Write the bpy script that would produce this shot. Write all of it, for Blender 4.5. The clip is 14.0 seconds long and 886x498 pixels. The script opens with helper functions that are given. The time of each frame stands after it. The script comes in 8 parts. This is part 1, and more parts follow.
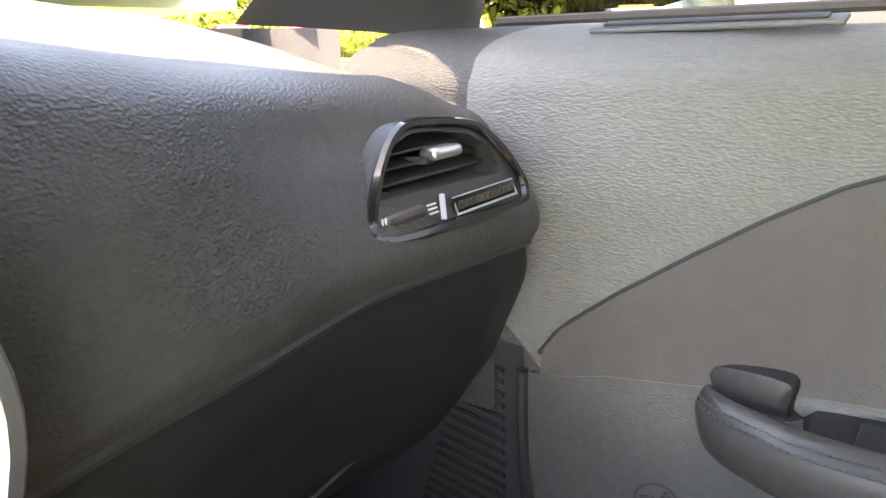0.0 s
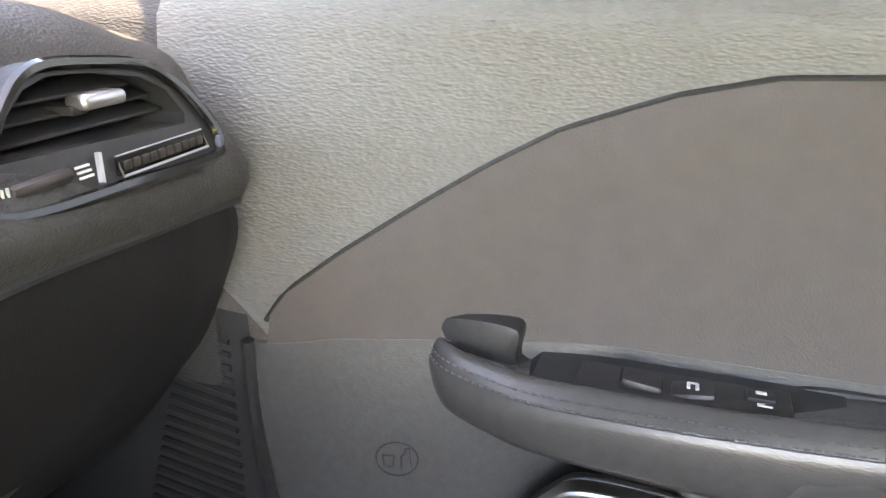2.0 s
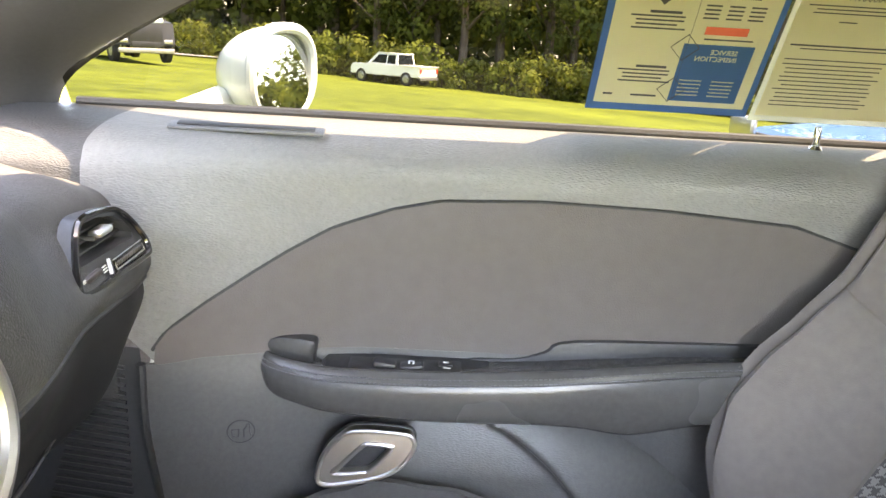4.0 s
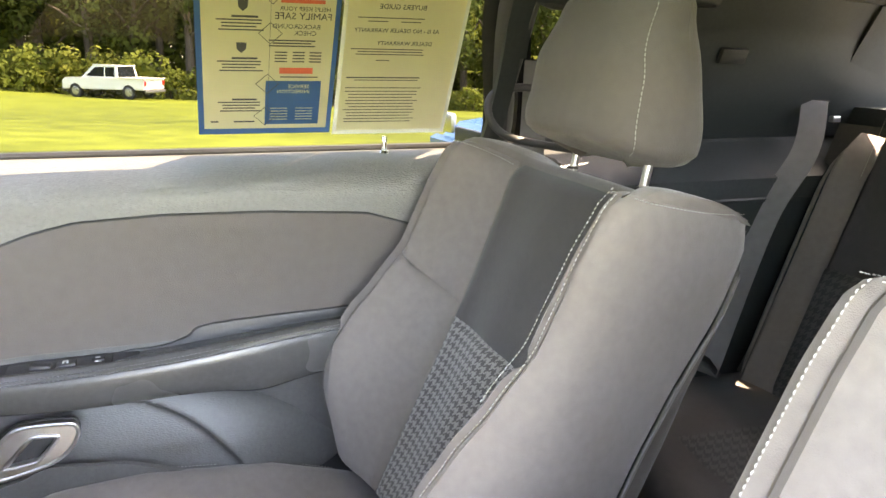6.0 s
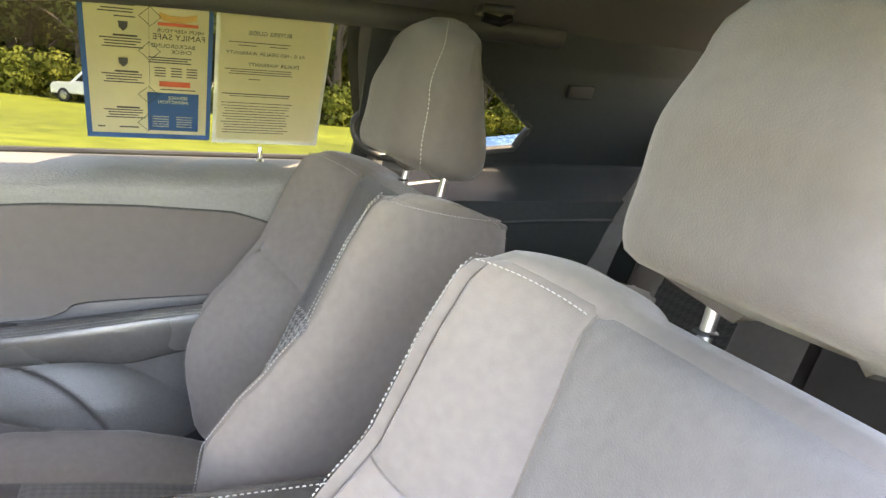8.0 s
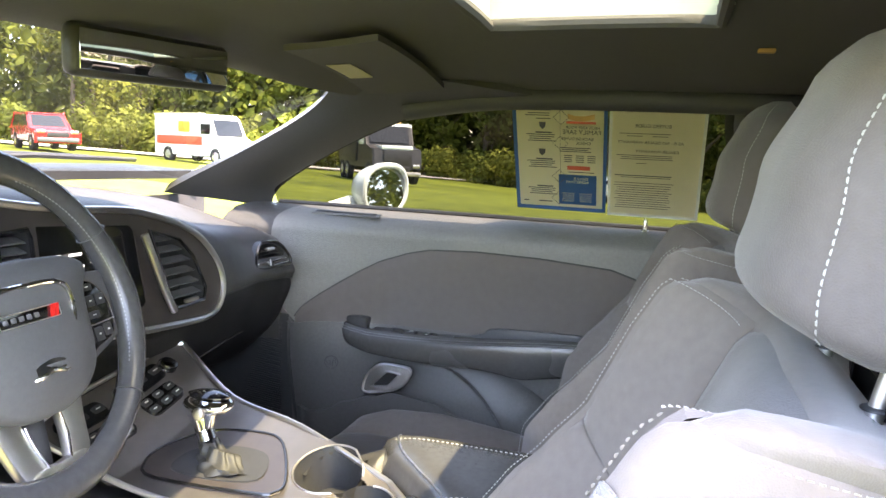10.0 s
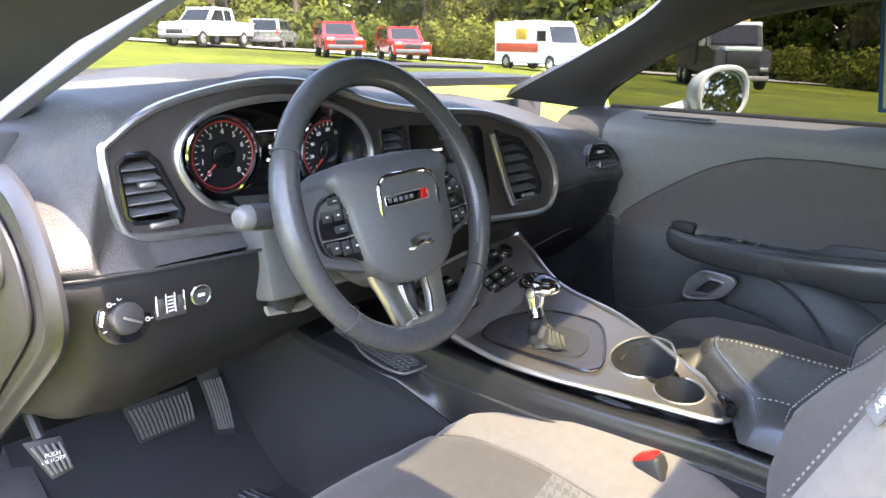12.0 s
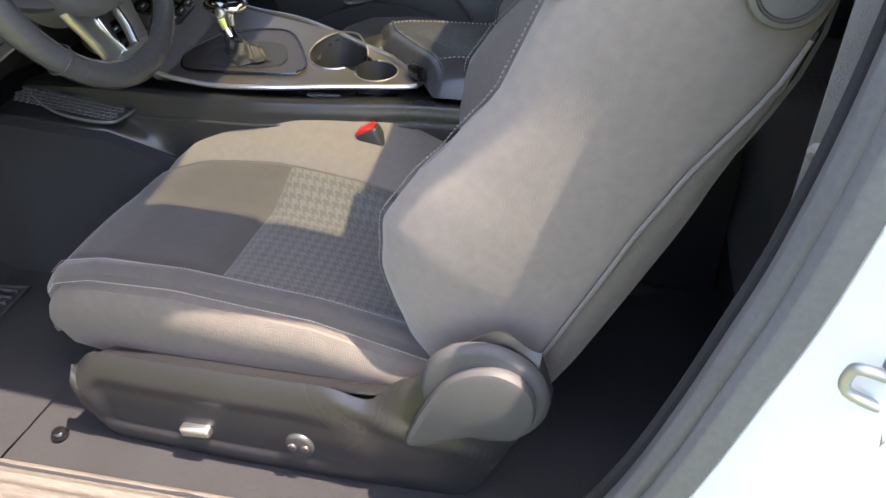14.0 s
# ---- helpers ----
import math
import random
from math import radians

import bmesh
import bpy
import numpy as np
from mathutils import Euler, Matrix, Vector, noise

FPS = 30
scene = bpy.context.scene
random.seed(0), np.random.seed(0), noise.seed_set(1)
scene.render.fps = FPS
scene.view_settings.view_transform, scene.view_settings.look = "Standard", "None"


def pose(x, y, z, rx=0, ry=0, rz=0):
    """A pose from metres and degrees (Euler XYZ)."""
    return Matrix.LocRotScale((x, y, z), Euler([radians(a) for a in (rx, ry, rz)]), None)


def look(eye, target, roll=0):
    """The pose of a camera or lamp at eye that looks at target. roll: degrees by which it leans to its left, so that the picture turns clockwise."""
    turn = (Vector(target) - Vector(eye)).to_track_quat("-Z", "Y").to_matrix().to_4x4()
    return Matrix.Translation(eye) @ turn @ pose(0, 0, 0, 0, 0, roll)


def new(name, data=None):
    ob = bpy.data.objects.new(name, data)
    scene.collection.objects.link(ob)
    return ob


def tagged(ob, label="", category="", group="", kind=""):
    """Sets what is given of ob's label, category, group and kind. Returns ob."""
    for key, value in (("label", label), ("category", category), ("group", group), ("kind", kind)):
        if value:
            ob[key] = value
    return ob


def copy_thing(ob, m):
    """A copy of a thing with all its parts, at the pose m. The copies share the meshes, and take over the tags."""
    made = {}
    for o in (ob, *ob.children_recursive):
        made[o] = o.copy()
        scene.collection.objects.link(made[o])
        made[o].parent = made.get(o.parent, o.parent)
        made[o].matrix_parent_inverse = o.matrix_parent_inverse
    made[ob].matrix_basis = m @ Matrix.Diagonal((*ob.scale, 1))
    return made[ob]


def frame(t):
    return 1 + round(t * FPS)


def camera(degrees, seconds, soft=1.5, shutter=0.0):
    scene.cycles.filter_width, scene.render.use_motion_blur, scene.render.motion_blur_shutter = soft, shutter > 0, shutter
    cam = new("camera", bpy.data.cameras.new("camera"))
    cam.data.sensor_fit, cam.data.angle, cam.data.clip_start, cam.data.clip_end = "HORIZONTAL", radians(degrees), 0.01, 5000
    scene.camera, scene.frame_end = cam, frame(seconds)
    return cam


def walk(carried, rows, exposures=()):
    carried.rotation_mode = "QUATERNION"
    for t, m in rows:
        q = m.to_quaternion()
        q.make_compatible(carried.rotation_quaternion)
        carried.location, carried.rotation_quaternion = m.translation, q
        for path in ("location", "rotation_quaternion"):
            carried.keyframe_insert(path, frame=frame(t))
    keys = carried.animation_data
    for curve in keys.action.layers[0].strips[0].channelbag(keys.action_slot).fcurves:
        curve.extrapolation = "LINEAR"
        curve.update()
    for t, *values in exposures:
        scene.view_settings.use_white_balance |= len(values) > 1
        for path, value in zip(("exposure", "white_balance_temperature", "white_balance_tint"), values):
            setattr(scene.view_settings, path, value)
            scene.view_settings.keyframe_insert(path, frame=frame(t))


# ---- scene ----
cam = camera(62.0, 14.0)
PATH = [
    (0, (0.099, 0.41, 0.94), (1.648, 1.553, 0.401), -1.7),
    (0.5, (0.13, 0.407, 0.937), (1.841, 1.261, 0.349), 0.0),
    (1, (0.136, 0.406, 0.937), (1.889, 1.155, 0.33), 0.1),
    (1.5, (0.14, 0.405, 0.937), (1.907, 1.09, 0.298), 0.1),
    (2, (0.157, 0.403, 0.935), (1.942, 0.979, 0.239), 0.5),
    (2.2, (0.157, 0.406, 0.933), (1.941, 0.94, 0.205), 1.0),
    (4.3, (-0.254, 0.351, 1.078), (1.66, 0.135, 0.539), 3.2),
    (4.5, (-0.3, 0.336, 1.092), (1.591, -0.001, 0.534), 3.1),
    (5, (-0.421, 0.277, 1.133), (1.388, -0.258, 0.467), 3.4),
    (5.5, (-0.412, 0.243, 1.128), (1.381, -0.402, 0.523), 1.5),
    (6, (-0.44, 0.23, 1.111), (1.369, -0.446, 0.591), 1.2),
    (6.5, (-0.463, 0.194, 1.112), (1.33, -0.567, 0.657), 2.1),
    (7, (-0.494, 0.151, 1.113), (1.222, -0.784, 0.685), 3.2),
    (7.5, (-0.558, 0.125, 1.116), (1.133, -0.857, 0.696), 4.2),
    (8, (-0.659, 0.08, 1.125), (1.151, -0.639, 0.667), 4.2),
    (8.5, (-0.748, 0.018, 1.125), (1.165, -0.307, 0.644), 4.6),
    (9, (-0.873, -0.039, 1.116), (1.074, 0.062, 0.672), 3.8),
    (9.2, (-0.906, -0.072, 1.112), (1.041, 0.193, 0.736), 3.3),
    (11.3, (-0.933, -0.183, 1.106), (0.759, 0.789, 0.668), 0.3),
    (11.5, (-0.944, -0.188, 1.108), (0.665, 0.898, 0.627), 0.2),
    (12, (-0.987, -0.186, 1.107), (0.433, 1.114, 0.568), 0.8),
    (12.5, (-1.023, -0.17, 1.11), (0.377, 1.095, 0.447), -0.8),
    (13, (-1.093, -0.148, 1.074), (0.472, 0.672, 0.136), -2.2),
    (13.5, (-1.146, -0.163, 1.065), (0.416, 0.295, -0.098), -3.6),
    (14, (-1.145, -0.169, 1.084), (0.449, 0.228, -0.058), -1.6),
]
walk(cam, [(t, look(eye, target, roll)) for t, eye, target, roll in PATH], exposures=[(0, 5.35, 9000, 20), (1.0, 5.5, 9200, 21), (2.2, 5.6, 9200, 22), (4.3, 5.78, 8900, 20), (6.5, 5.88, 8900, 20), (7.5, 5.68, 8900, 20), (8, 5.66, 8900, 20), (9.2, 5.15, 7900, 20), (11.5, 4.37, 7500, 20), (12.5, 4.08, 7000, 19), (13.0, 3.95, 7000, 17), (13.5, 3.55, 7500, 18), (14, 3.26, 7500, 18)])


# ---- light ----
SUN_FROM = Vector((-0.06, -0.45, 1.0)).normalized()
world = bpy.data.worlds.new("sky")
scene.world = world
world.use_nodes = True
wn = world.node_tree
sky = wn.nodes.new("ShaderNodeTexSky")
sky.sky_type = "NISHITA"
sky.sun_disc = False
sky.sun_elevation = math.asin(SUN_FROM.z)
sky.sun_rotation = math.atan2(SUN_FROM.x, SUN_FROM.y)
sky.dust_density = 1.5
wn.links.new(sky.outputs[0], wn.nodes["Background"].inputs[0])
wn.nodes["Background"].inputs[1].default_value = 0.15
sun_data = bpy.data.lights.new("sun", "SUN")
sun_data.energy, sun_data.angle, sun_data.color = 2.7, radians(0.55), (1.0, 0.93, 0.82)
sun = new("sun", sun_data)
sun.matrix_world = look(SUN_FROM * 30, (0, 0, 0))


# ---- materials ----
def material(name, base, rough=0.5, metal=0.0, scale=60.0, vary=0.25, bump=0.0, bump_scale=400.0, kind="noise", coat=0.0, large=4.0, sheen=0.0, tint2=None, stretch=(1, 1, 1), spec=0.5):
    """Procedural surface: base colour with variation at a small and a large scale, roughness wear and a fine relief."""
    m = bpy.data.materials.new(name)
    m.use_nodes = True
    n, l = m.node_tree.nodes, m.node_tree.links
    b = n["Principled BSDF"]
    b.inputs["Metallic"].default_value = metal
    b.inputs["Coat Weight"].default_value = coat
    b.inputs["Sheen Weight"].default_value = sheen
    b.inputs["Specular IOR Level"].default_value = spec
    tc = n.new("ShaderNodeTexCoord")
    mp = n.new("ShaderNodeMapping")
    mp.inputs["Scale"].default_value = stretch
    l.new(tc.outputs["Object"], mp.inputs[0])
    small, big = n.new("ShaderNodeTexNoise"), n.new("ShaderNodeTexNoise")
    small.inputs["Scale"].default_value, small.inputs["Detail"].default_value = scale, 4
    big.inputs["Scale"].default_value, big.inputs["Detail"].default_value = large, 3
    l.new(mp.outputs[0], small.inputs["Vector"])
    l.new(mp.outputs[0], big.inputs["Vector"])
    add = n.new("ShaderNodeMath")
    add.operation = "ADD"
    l.new(small.outputs[0], add.inputs[0])
    l.new(big.outputs[0], add.inputs[1])
    ramp = n.new("ShaderNodeMapRange")
    ramp.inputs[1].default_value, ramp.inputs[2].default_value = 0.7, 1.3
    l.new(add.outputs[0], ramp.inputs[0])
    mix = n.new("ShaderNodeMix")
    mix.data_type = "RGBA"
    lo = [c * (1 - vary) for c in base]
    hi = [min(1, c * (1 + vary)) for c in (tint2 or base)]
    mix.inputs[6].default_value, mix.inputs[7].default_value = (*lo, 1), (*hi, 1)
    l.new(ramp.outputs[0], mix.inputs[0])
    l.new(mix.outputs[2], b.inputs["Base Color"])
    rr = n.new("ShaderNodeMapRange")
    rr.inputs[1].default_value, rr.inputs[2].default_value = 0.3, 0.7
    rr.inputs[3].default_value, rr.inputs[4].default_value = max(0.02, rough * 0.85), min(1, rough * 1.15)
    l.new(big.outputs[0], rr.inputs[0])
    l.new(rr.outputs[0], b.inputs["Roughness"])
    if bump:
        if kind == "leather":
            tx = n.new("ShaderNodeTexVoronoi")
            tx.feature = "SMOOTH_F1"
            tx.inputs["Scale"].default_value = bump_scale
            warp = n.new("ShaderNodeMapping")
            warp.inputs["Scale"].default_value = (1.0, 0.6, 1.7)
            l.new(tc.outputs["Object"], warp.inputs[0])
            l.new(warp.outputs[0], tx.inputs["Vector"])
            out = tx.outputs["Distance"]
        elif kind == "weave":
            tx = n.new("ShaderNodeTexVoronoi")
            tx.inputs["Scale"].default_value = bump_scale
            l.new(tc.outputs["Object"], tx.inputs["Vector"])
            out = tx.outputs["Distance"]
        else:
            tx = n.new("ShaderNodeTexNoise")
            tx.inputs["Scale"].default_value = bump_scale
            tx.inputs["Detail"].default_value = 5
            l.new(mp.outputs[0], tx.inputs["Vector"])
            out = tx.outputs[0]
        bm_ = n.new("ShaderNodeBump")
        bm_.inputs["Strength"].default_value = bump
        bm_.inputs["Distance"].default_value = 0.0012 if bump_scale > 100 else 0.004
        l.new(out, bm_.inputs["Height"])
        l.new(bm_.outputs[0], b.inputs["Normal"])
    return m


def glass_sheet(name, see, colour=(1, 1, 1), gloss=0.05):
    """Thin pane: mostly clear, a little mirror gloss."""
    m = bpy.data.materials.new(name)
    m.use_nodes = True
    n, l = m.node_tree.nodes, m.node_tree.links
    n.remove(n["Principled BSDF"])
    tr, gl, mx = n.new("ShaderNodeBsdfTransparent"), n.new("ShaderNodeBsdfGlossy"), n.new("ShaderNodeMixShader")
    tr.inputs[0].default_value = (*[c * see for c in colour], 1)
    gl.inputs["Roughness"].default_value = 0.02
    mx.inputs[0].default_value = gloss
    l.new(tr.outputs[0], mx.inputs[1])
    l.new(gl.outputs[0], mx.inputs[2])
    l.new(mx.outputs[0], n["Material Output"].inputs[0])
    return m


def glow(name, colour, strength):
    m = bpy.data.materials.new(name)
    m.use_nodes = True
    b = m.node_tree.nodes["Principled BSDF"]
    b.inputs["Base Color"].default_value = (*[c * 0.3 for c in colour], 1)
    b.inputs["Emission Color"].default_value = (*colour, 1)
    b.inputs["Emission Strength"].default_value = strength
    return m


def houndstooth(name, dark, light, thread=0.0016):
    """Two-by-two twill of four dark and four light threads, over the panel's own coordinates."""
    m = material(name, dark, 0.9, bump=0.25, bump_scale=900, kind="weave", sheen=0.2)
    n, l = m.node_tree.nodes, m.node_tree.links
    uv = n.new("ShaderNodeUVMap")
    sep = n.new("ShaderNodeSeparateXYZ")
    l.new(uv.outputs[0], sep.inputs[0])

    def op(kind, a, b_=None):
        o = n.new("ShaderNodeMath")
        o.operation = kind
        for k, v in enumerate((a, b_)):
            if v is None:
                continue
            if isinstance(v, (int, float)):
                o.inputs[k].default_value = v
            else:
                l.new(v, o.inputs[k])
        return o.outputs[0]

    i = op("FLOOR", op("DIVIDE", sep.outputs[0], thread))
    j = op("FLOOR", op("DIVIDE", sep.outputs[1], thread))
    over = op("LESS_THAN", op("FLOORED_MODULO", op("ADD", i, j), 4), 2)
    ci = op("LESS_THAN", op("FLOORED_MODULO", i, 8), 4)
    cj = op("LESS_THAN", op("FLOORED_MODULO", j, 8), 4)
    fac = op("ADD", op("MULTIPLY", over, ci), op("MULTIPLY", op("SUBTRACT", 1, over), cj))
    mix = n.new("ShaderNodeMix")
    mix.data_type = "RGBA"
    mix.inputs[6].default_value, mix.inputs[7].default_value = (*dark, 1), (*light, 1)
    l.new(fac, mix.inputs[0])
    l.new(mix.outputs[2], n["Principled BSDF"].inputs["Base Color"])
    return m


def backlit(name, colour, through_):
    """Paper: lit from the front and glowing with the light behind it."""
    m = material(name, colour, 0.9, vary=0.05, scale=30)
    n, l = m.node_tree.nodes, m.node_tree.links
    tr, mx = n.new("ShaderNodeBsdfTranslucent"), n.new("ShaderNodeMixShader")
    tr.inputs[0].default_value = (*colour, 1)
    mx.inputs[0].default_value = through_
    l.new(n["Principled BSDF"].outputs[0], mx.inputs[1])
    l.new(tr.outputs[0], mx.inputs[2])
    l.new(mx.outputs[0], n["Material Output"].inputs[0])
    return m


def leafage(name, base, tint2):
    """Leaves that let part of the light through."""
    m = material(name, base, 0.75, vary=0.35, scale=0.9, large=0.25, spec=0.08, tint2=tint2)
    n, l = m.node_tree.nodes, m.node_tree.links
    tr, mx = n.new("ShaderNodeBsdfTranslucent"), n.new("ShaderNodeMixShader")
    for link in list(l):
        if link.to_socket == n["Principled BSDF"].inputs["Base Color"]:
            l.new(link.from_socket, tr.inputs[0])
    mx.inputs[0].default_value = 0.45
    l.new(n["Principled BSDF"].outputs[0], mx.inputs[1])
    l.new(tr.outputs[0], mx.inputs[2])
    l.new(mx.outputs[0], n["Material Output"].inputs[0])
    return m


M = dict(
    seat=material("seat_cloth_grey", (0.150, 0.130, 0.117), 0.9, vary=0.10, scale=90, bump=0.16, bump_scale=900, kind="weave", sheen=0.25),
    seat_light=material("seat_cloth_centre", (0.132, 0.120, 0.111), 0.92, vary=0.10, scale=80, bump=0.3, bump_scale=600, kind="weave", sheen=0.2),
    seat_head=material("seat_cloth_head", (0.106, 0.092, 0.083), 0.92, vary=0.08, scale=80, bump=0.25, bump_scale=700, kind="weave", sheen=0.2),
    # darker than seat: shade on the cushion sides is put into this cloth
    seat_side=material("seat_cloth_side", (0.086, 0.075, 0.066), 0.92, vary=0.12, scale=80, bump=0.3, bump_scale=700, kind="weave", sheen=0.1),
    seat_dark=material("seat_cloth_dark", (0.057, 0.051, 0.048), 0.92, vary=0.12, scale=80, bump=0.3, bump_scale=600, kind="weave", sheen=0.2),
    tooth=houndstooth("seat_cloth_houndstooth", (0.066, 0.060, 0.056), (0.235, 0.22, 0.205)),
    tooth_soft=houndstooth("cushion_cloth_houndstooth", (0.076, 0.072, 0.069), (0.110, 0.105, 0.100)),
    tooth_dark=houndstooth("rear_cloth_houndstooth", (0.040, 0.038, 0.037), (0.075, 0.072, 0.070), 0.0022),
    thread=material("white_thread", (0.33, 0.32, 0.30), 0.8, vary=0.1),
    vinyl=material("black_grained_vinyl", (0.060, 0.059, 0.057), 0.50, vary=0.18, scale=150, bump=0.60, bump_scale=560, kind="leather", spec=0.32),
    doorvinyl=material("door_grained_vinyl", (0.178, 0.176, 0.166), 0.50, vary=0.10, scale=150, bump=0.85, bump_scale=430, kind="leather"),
    leather=material("black_leatherette", (0.054, 0.054, 0.056), 0.25, vary=0.15, scale=120, bump=0.12, bump_scale=600, kind="leather"),
    armpad=material("glossy_door_leatherette", (0.074, 0.073, 0.072), 0.25, vary=0.12, scale=120, bump=0.12, bump_scale=600, kind="leather"),
    insert=material("door_cloth", (0.112, 0.098, 0.091), 0.95, vary=0.06, scale=60, bump=0.3, bump_scale=620, kind="weave", sheen=0.2),
    plastic=material("black_plastic", (0.030, 0.030, 0.031), 0.42, vary=0.2, scale=200, bump=0.2, bump_scale=900),
    doorplastic=material("black_grained_door_plastic", (0.092, 0.091, 0.089), 0.38, vary=0.12, scale=160, bump=0.30, bump_scale=520, kind="leather"),
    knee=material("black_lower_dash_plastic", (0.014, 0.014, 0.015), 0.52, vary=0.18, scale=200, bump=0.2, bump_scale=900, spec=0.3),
    plastic_soft=material("matt_grey_plastic", (0.120, 0.120, 0.124), 0.34, vary=0.15, scale=200, bump=0.25, bump_scale=900),
    airbag=material("dark_soft_moulding", (0.088, 0.087, 0.087), 0.48, vary=0.10, scale=200, bump=0.18, bump_scale=900),
    shield=material("satin_black_seat_plastic", (0.018, 0.018, 0.020), 0.30, vary=0.15, scale=200, bump=0.15, bump_scale=900),
    bootskin=material("black_crumpled_leather", (0.018, 0.018, 0.018), 0.55, vary=0.2, scale=120, bump=0.3, bump_scale=300, kind="leather"),
    gloss=material("gloss_black", (0.008, 0.008, 0.009), 0.12, vary=0.1, coat=0.4),
    graphite=material("satin_graphite_trim", (0.120, 0.104, 0.100), 0.34, metal=0.75, vary=0.1, scale=40, bump=0.05, bump_scale=900),
    plate=material("satin_bronze_plate", (0.235, 0.215, 0.205), 0.38, metal=0.85, vary=0.08, scale=40, bump=0.05, bump_scale=900),
    silver=material("satin_silver", (0.66, 0.64, 0.62), 0.36, metal=1.0, vary=0.06),
    chrome=material("chrome", (0.86, 0.86, 0.86), 0.07, metal=1.0, vary=0.03),
    carpet=material("black_carpet", (0.0125, 0.0130, 0.0155), 1.0, vary=0.45, scale=500, bump=0.9, bump_scale=700, large=9),
    rubber=material("black_rubber", (0.030, 0.030, 0.031), 0.48, vary=0.3, scale=300, bump=0.3, bump_scale=600),
    heel=material("worn_heel_rubber", (0.050, 0.052, 0.055), 0.30, vary=0.4, scale=120, bump=0.2, bump_scale=500),
    seal=material("dark_grey_seal_rubber", (0.110, 0.111, 0.113), 0.42, vary=0.15, scale=200, bump=0.15, bump_scale=500),
    headliner=material("grey_headliner", (0.074, 0.071, 0.072), 0.98, vary=0.08, scale=200, bump=0.4, bump_scale=800),
    # pillar trim darkened to carry the shade in the driver's door opening
    pillar_shade=material("shaded_opening_trim", (0.020, 0.020, 0.021), 0.7, vary=0.12, scale=200, bump=0.3, bump_scale=800, spec=0.3),
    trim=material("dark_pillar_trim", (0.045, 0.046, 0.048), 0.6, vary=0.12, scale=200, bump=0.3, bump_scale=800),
    quarter=material("dark_quarter_trim", (0.024, 0.029, 0.030), 0.5, vary=0.15, scale=150, bump=0.3, bump_scale=500, spec=0.35),
    belt=material("grey_seat_belt", (0.150, 0.146, 0.146), 0.75, vary=0.1, bump=0.5, bump_scale=700, kind="weave"),
    red=material("red_plastic", (0.62, 0.020, 0.015), 0.35, vary=0.08),
    white=material("white_body_paint", (0.78, 0.79, 0.77), 0.25, vary=0.03, coat=0.6),
    mint=material("white_mirror_paint", (0.66, 0.74, 0.69), 0.25, vary=0.03, coat=0.6),
    print=material("white_print", (0.80, 0.80, 0.78), 0.6, vary=0.05),
    mirror=material("mirror_silvering", (0.80, 0.82, 0.82), 0.015, metal=1.0, vary=0.0),
    paper=backlit("cream_paper", (0.66, 0.62, 0.42), 0.45),
    paper_blue=backlit("blue_print", (0.040, 0.12, 0.28), 0.4),
    ink=material("dark_ink", (0.060, 0.060, 0.065), 0.8, vary=0.1),
    ink_red=material("orange_red_ink", (0.55, 0.10, 0.05), 0.8, vary=0.1),
    ink_tan=material("tan_ink", (0.50, 0.30, 0.10), 0.8, vary=0.1),
    sleeve=material("clear_sleeve_edge", (0.55, 0.56, 0.50), 0.3, vary=0.05),
    wood=material("worn_sill_plate", (0.082, 0.073, 0.064), 0.65, vary=0.45, scale=60, stretch=(14, 1, 14), bump=0.5, bump_scale=120),
    dial=material("dial_face", (0.010, 0.010, 0.011), 0.4, vary=0.2),
    screen=glow("display_grey", (0.42, 0.45, 0.48), 0.25),
    dial_red=material("dial_red", (0.50, 0.03, 0.03), 0.5),
    galv=material("grey_bare_metal", (0.42, 0.41, 0.38), 0.45, metal=0.7, vary=0.15),
    grass=material("mown_grass", (0.064, 0.086, 0.011), 0.9, vary=0.35, scale=1.6, large=0.12, bump=0.6, bump_scale=14, tint2=(0.092, 0.112, 0.015), spec=0.1),
    asphalt=material("pale_road", (0.33, 0.32, 0.30), 0.9, vary=0.15, scale=3, large=0.3),
    bark=material("bark", (0.10, 0.075, 0.055), 0.95, vary=0.35, scale=6, bump=0.8, bump_scale=20, stretch=(1, 1, 0.3)),
    leaf=leafage("leaf_mid", (0.105, 0.140, 0.028), (0.150, 0.175, 0.034)),
    leaf_dark=leafage("leaf_dark", (0.078, 0.108, 0.030), (0.105, 0.130, 0.032)),
    leaf_pale=leafage("leaf_pale", (0.140, 0.165, 0.036), (0.190, 0.205, 0.040)),
    car_red=material("red_car_paint", (0.50, 0.018, 0.022), 0.25, vary=0.05, coat=0.6),
    car_silver=material("silver_car_paint", (0.42, 0.43, 0.44), 0.28, metal=0.6, vary=0.05, coat=0.6),
    car_blue=material("blue_car_paint", (0.045, 0.15, 0.36), 0.28, vary=0.05, coat=0.6),
    car_yellow=material("yellow_stripe", (0.62, 0.40, 0.05), 0.4, vary=0.05),
    dark_glass=material("dark_car_glass", (0.012, 0.015, 0.017), 0.06, vary=0.05),
    tyre=material("tyre", (0.018, 0.018, 0.018), 0.85, vary=0.2),
)
CLEAR = glass_sheet("windscreen_glass", 0.38, (0.99, 1.0, 0.98), 0.085)
ROOFGLASS = glass_sheet("tinted_roof_glass", 0.29, (0.96, 1.0, 0.74), 0.05)
REAR_GLASS = glass_sheet("tinted_rear_glass", 0.38, (1.0, 1.0, 0.95), 0.05)
TINTED = glass_sheet("tinted_side_glass", 0.104, (1.0, 1.0, 0.93), 0.022)


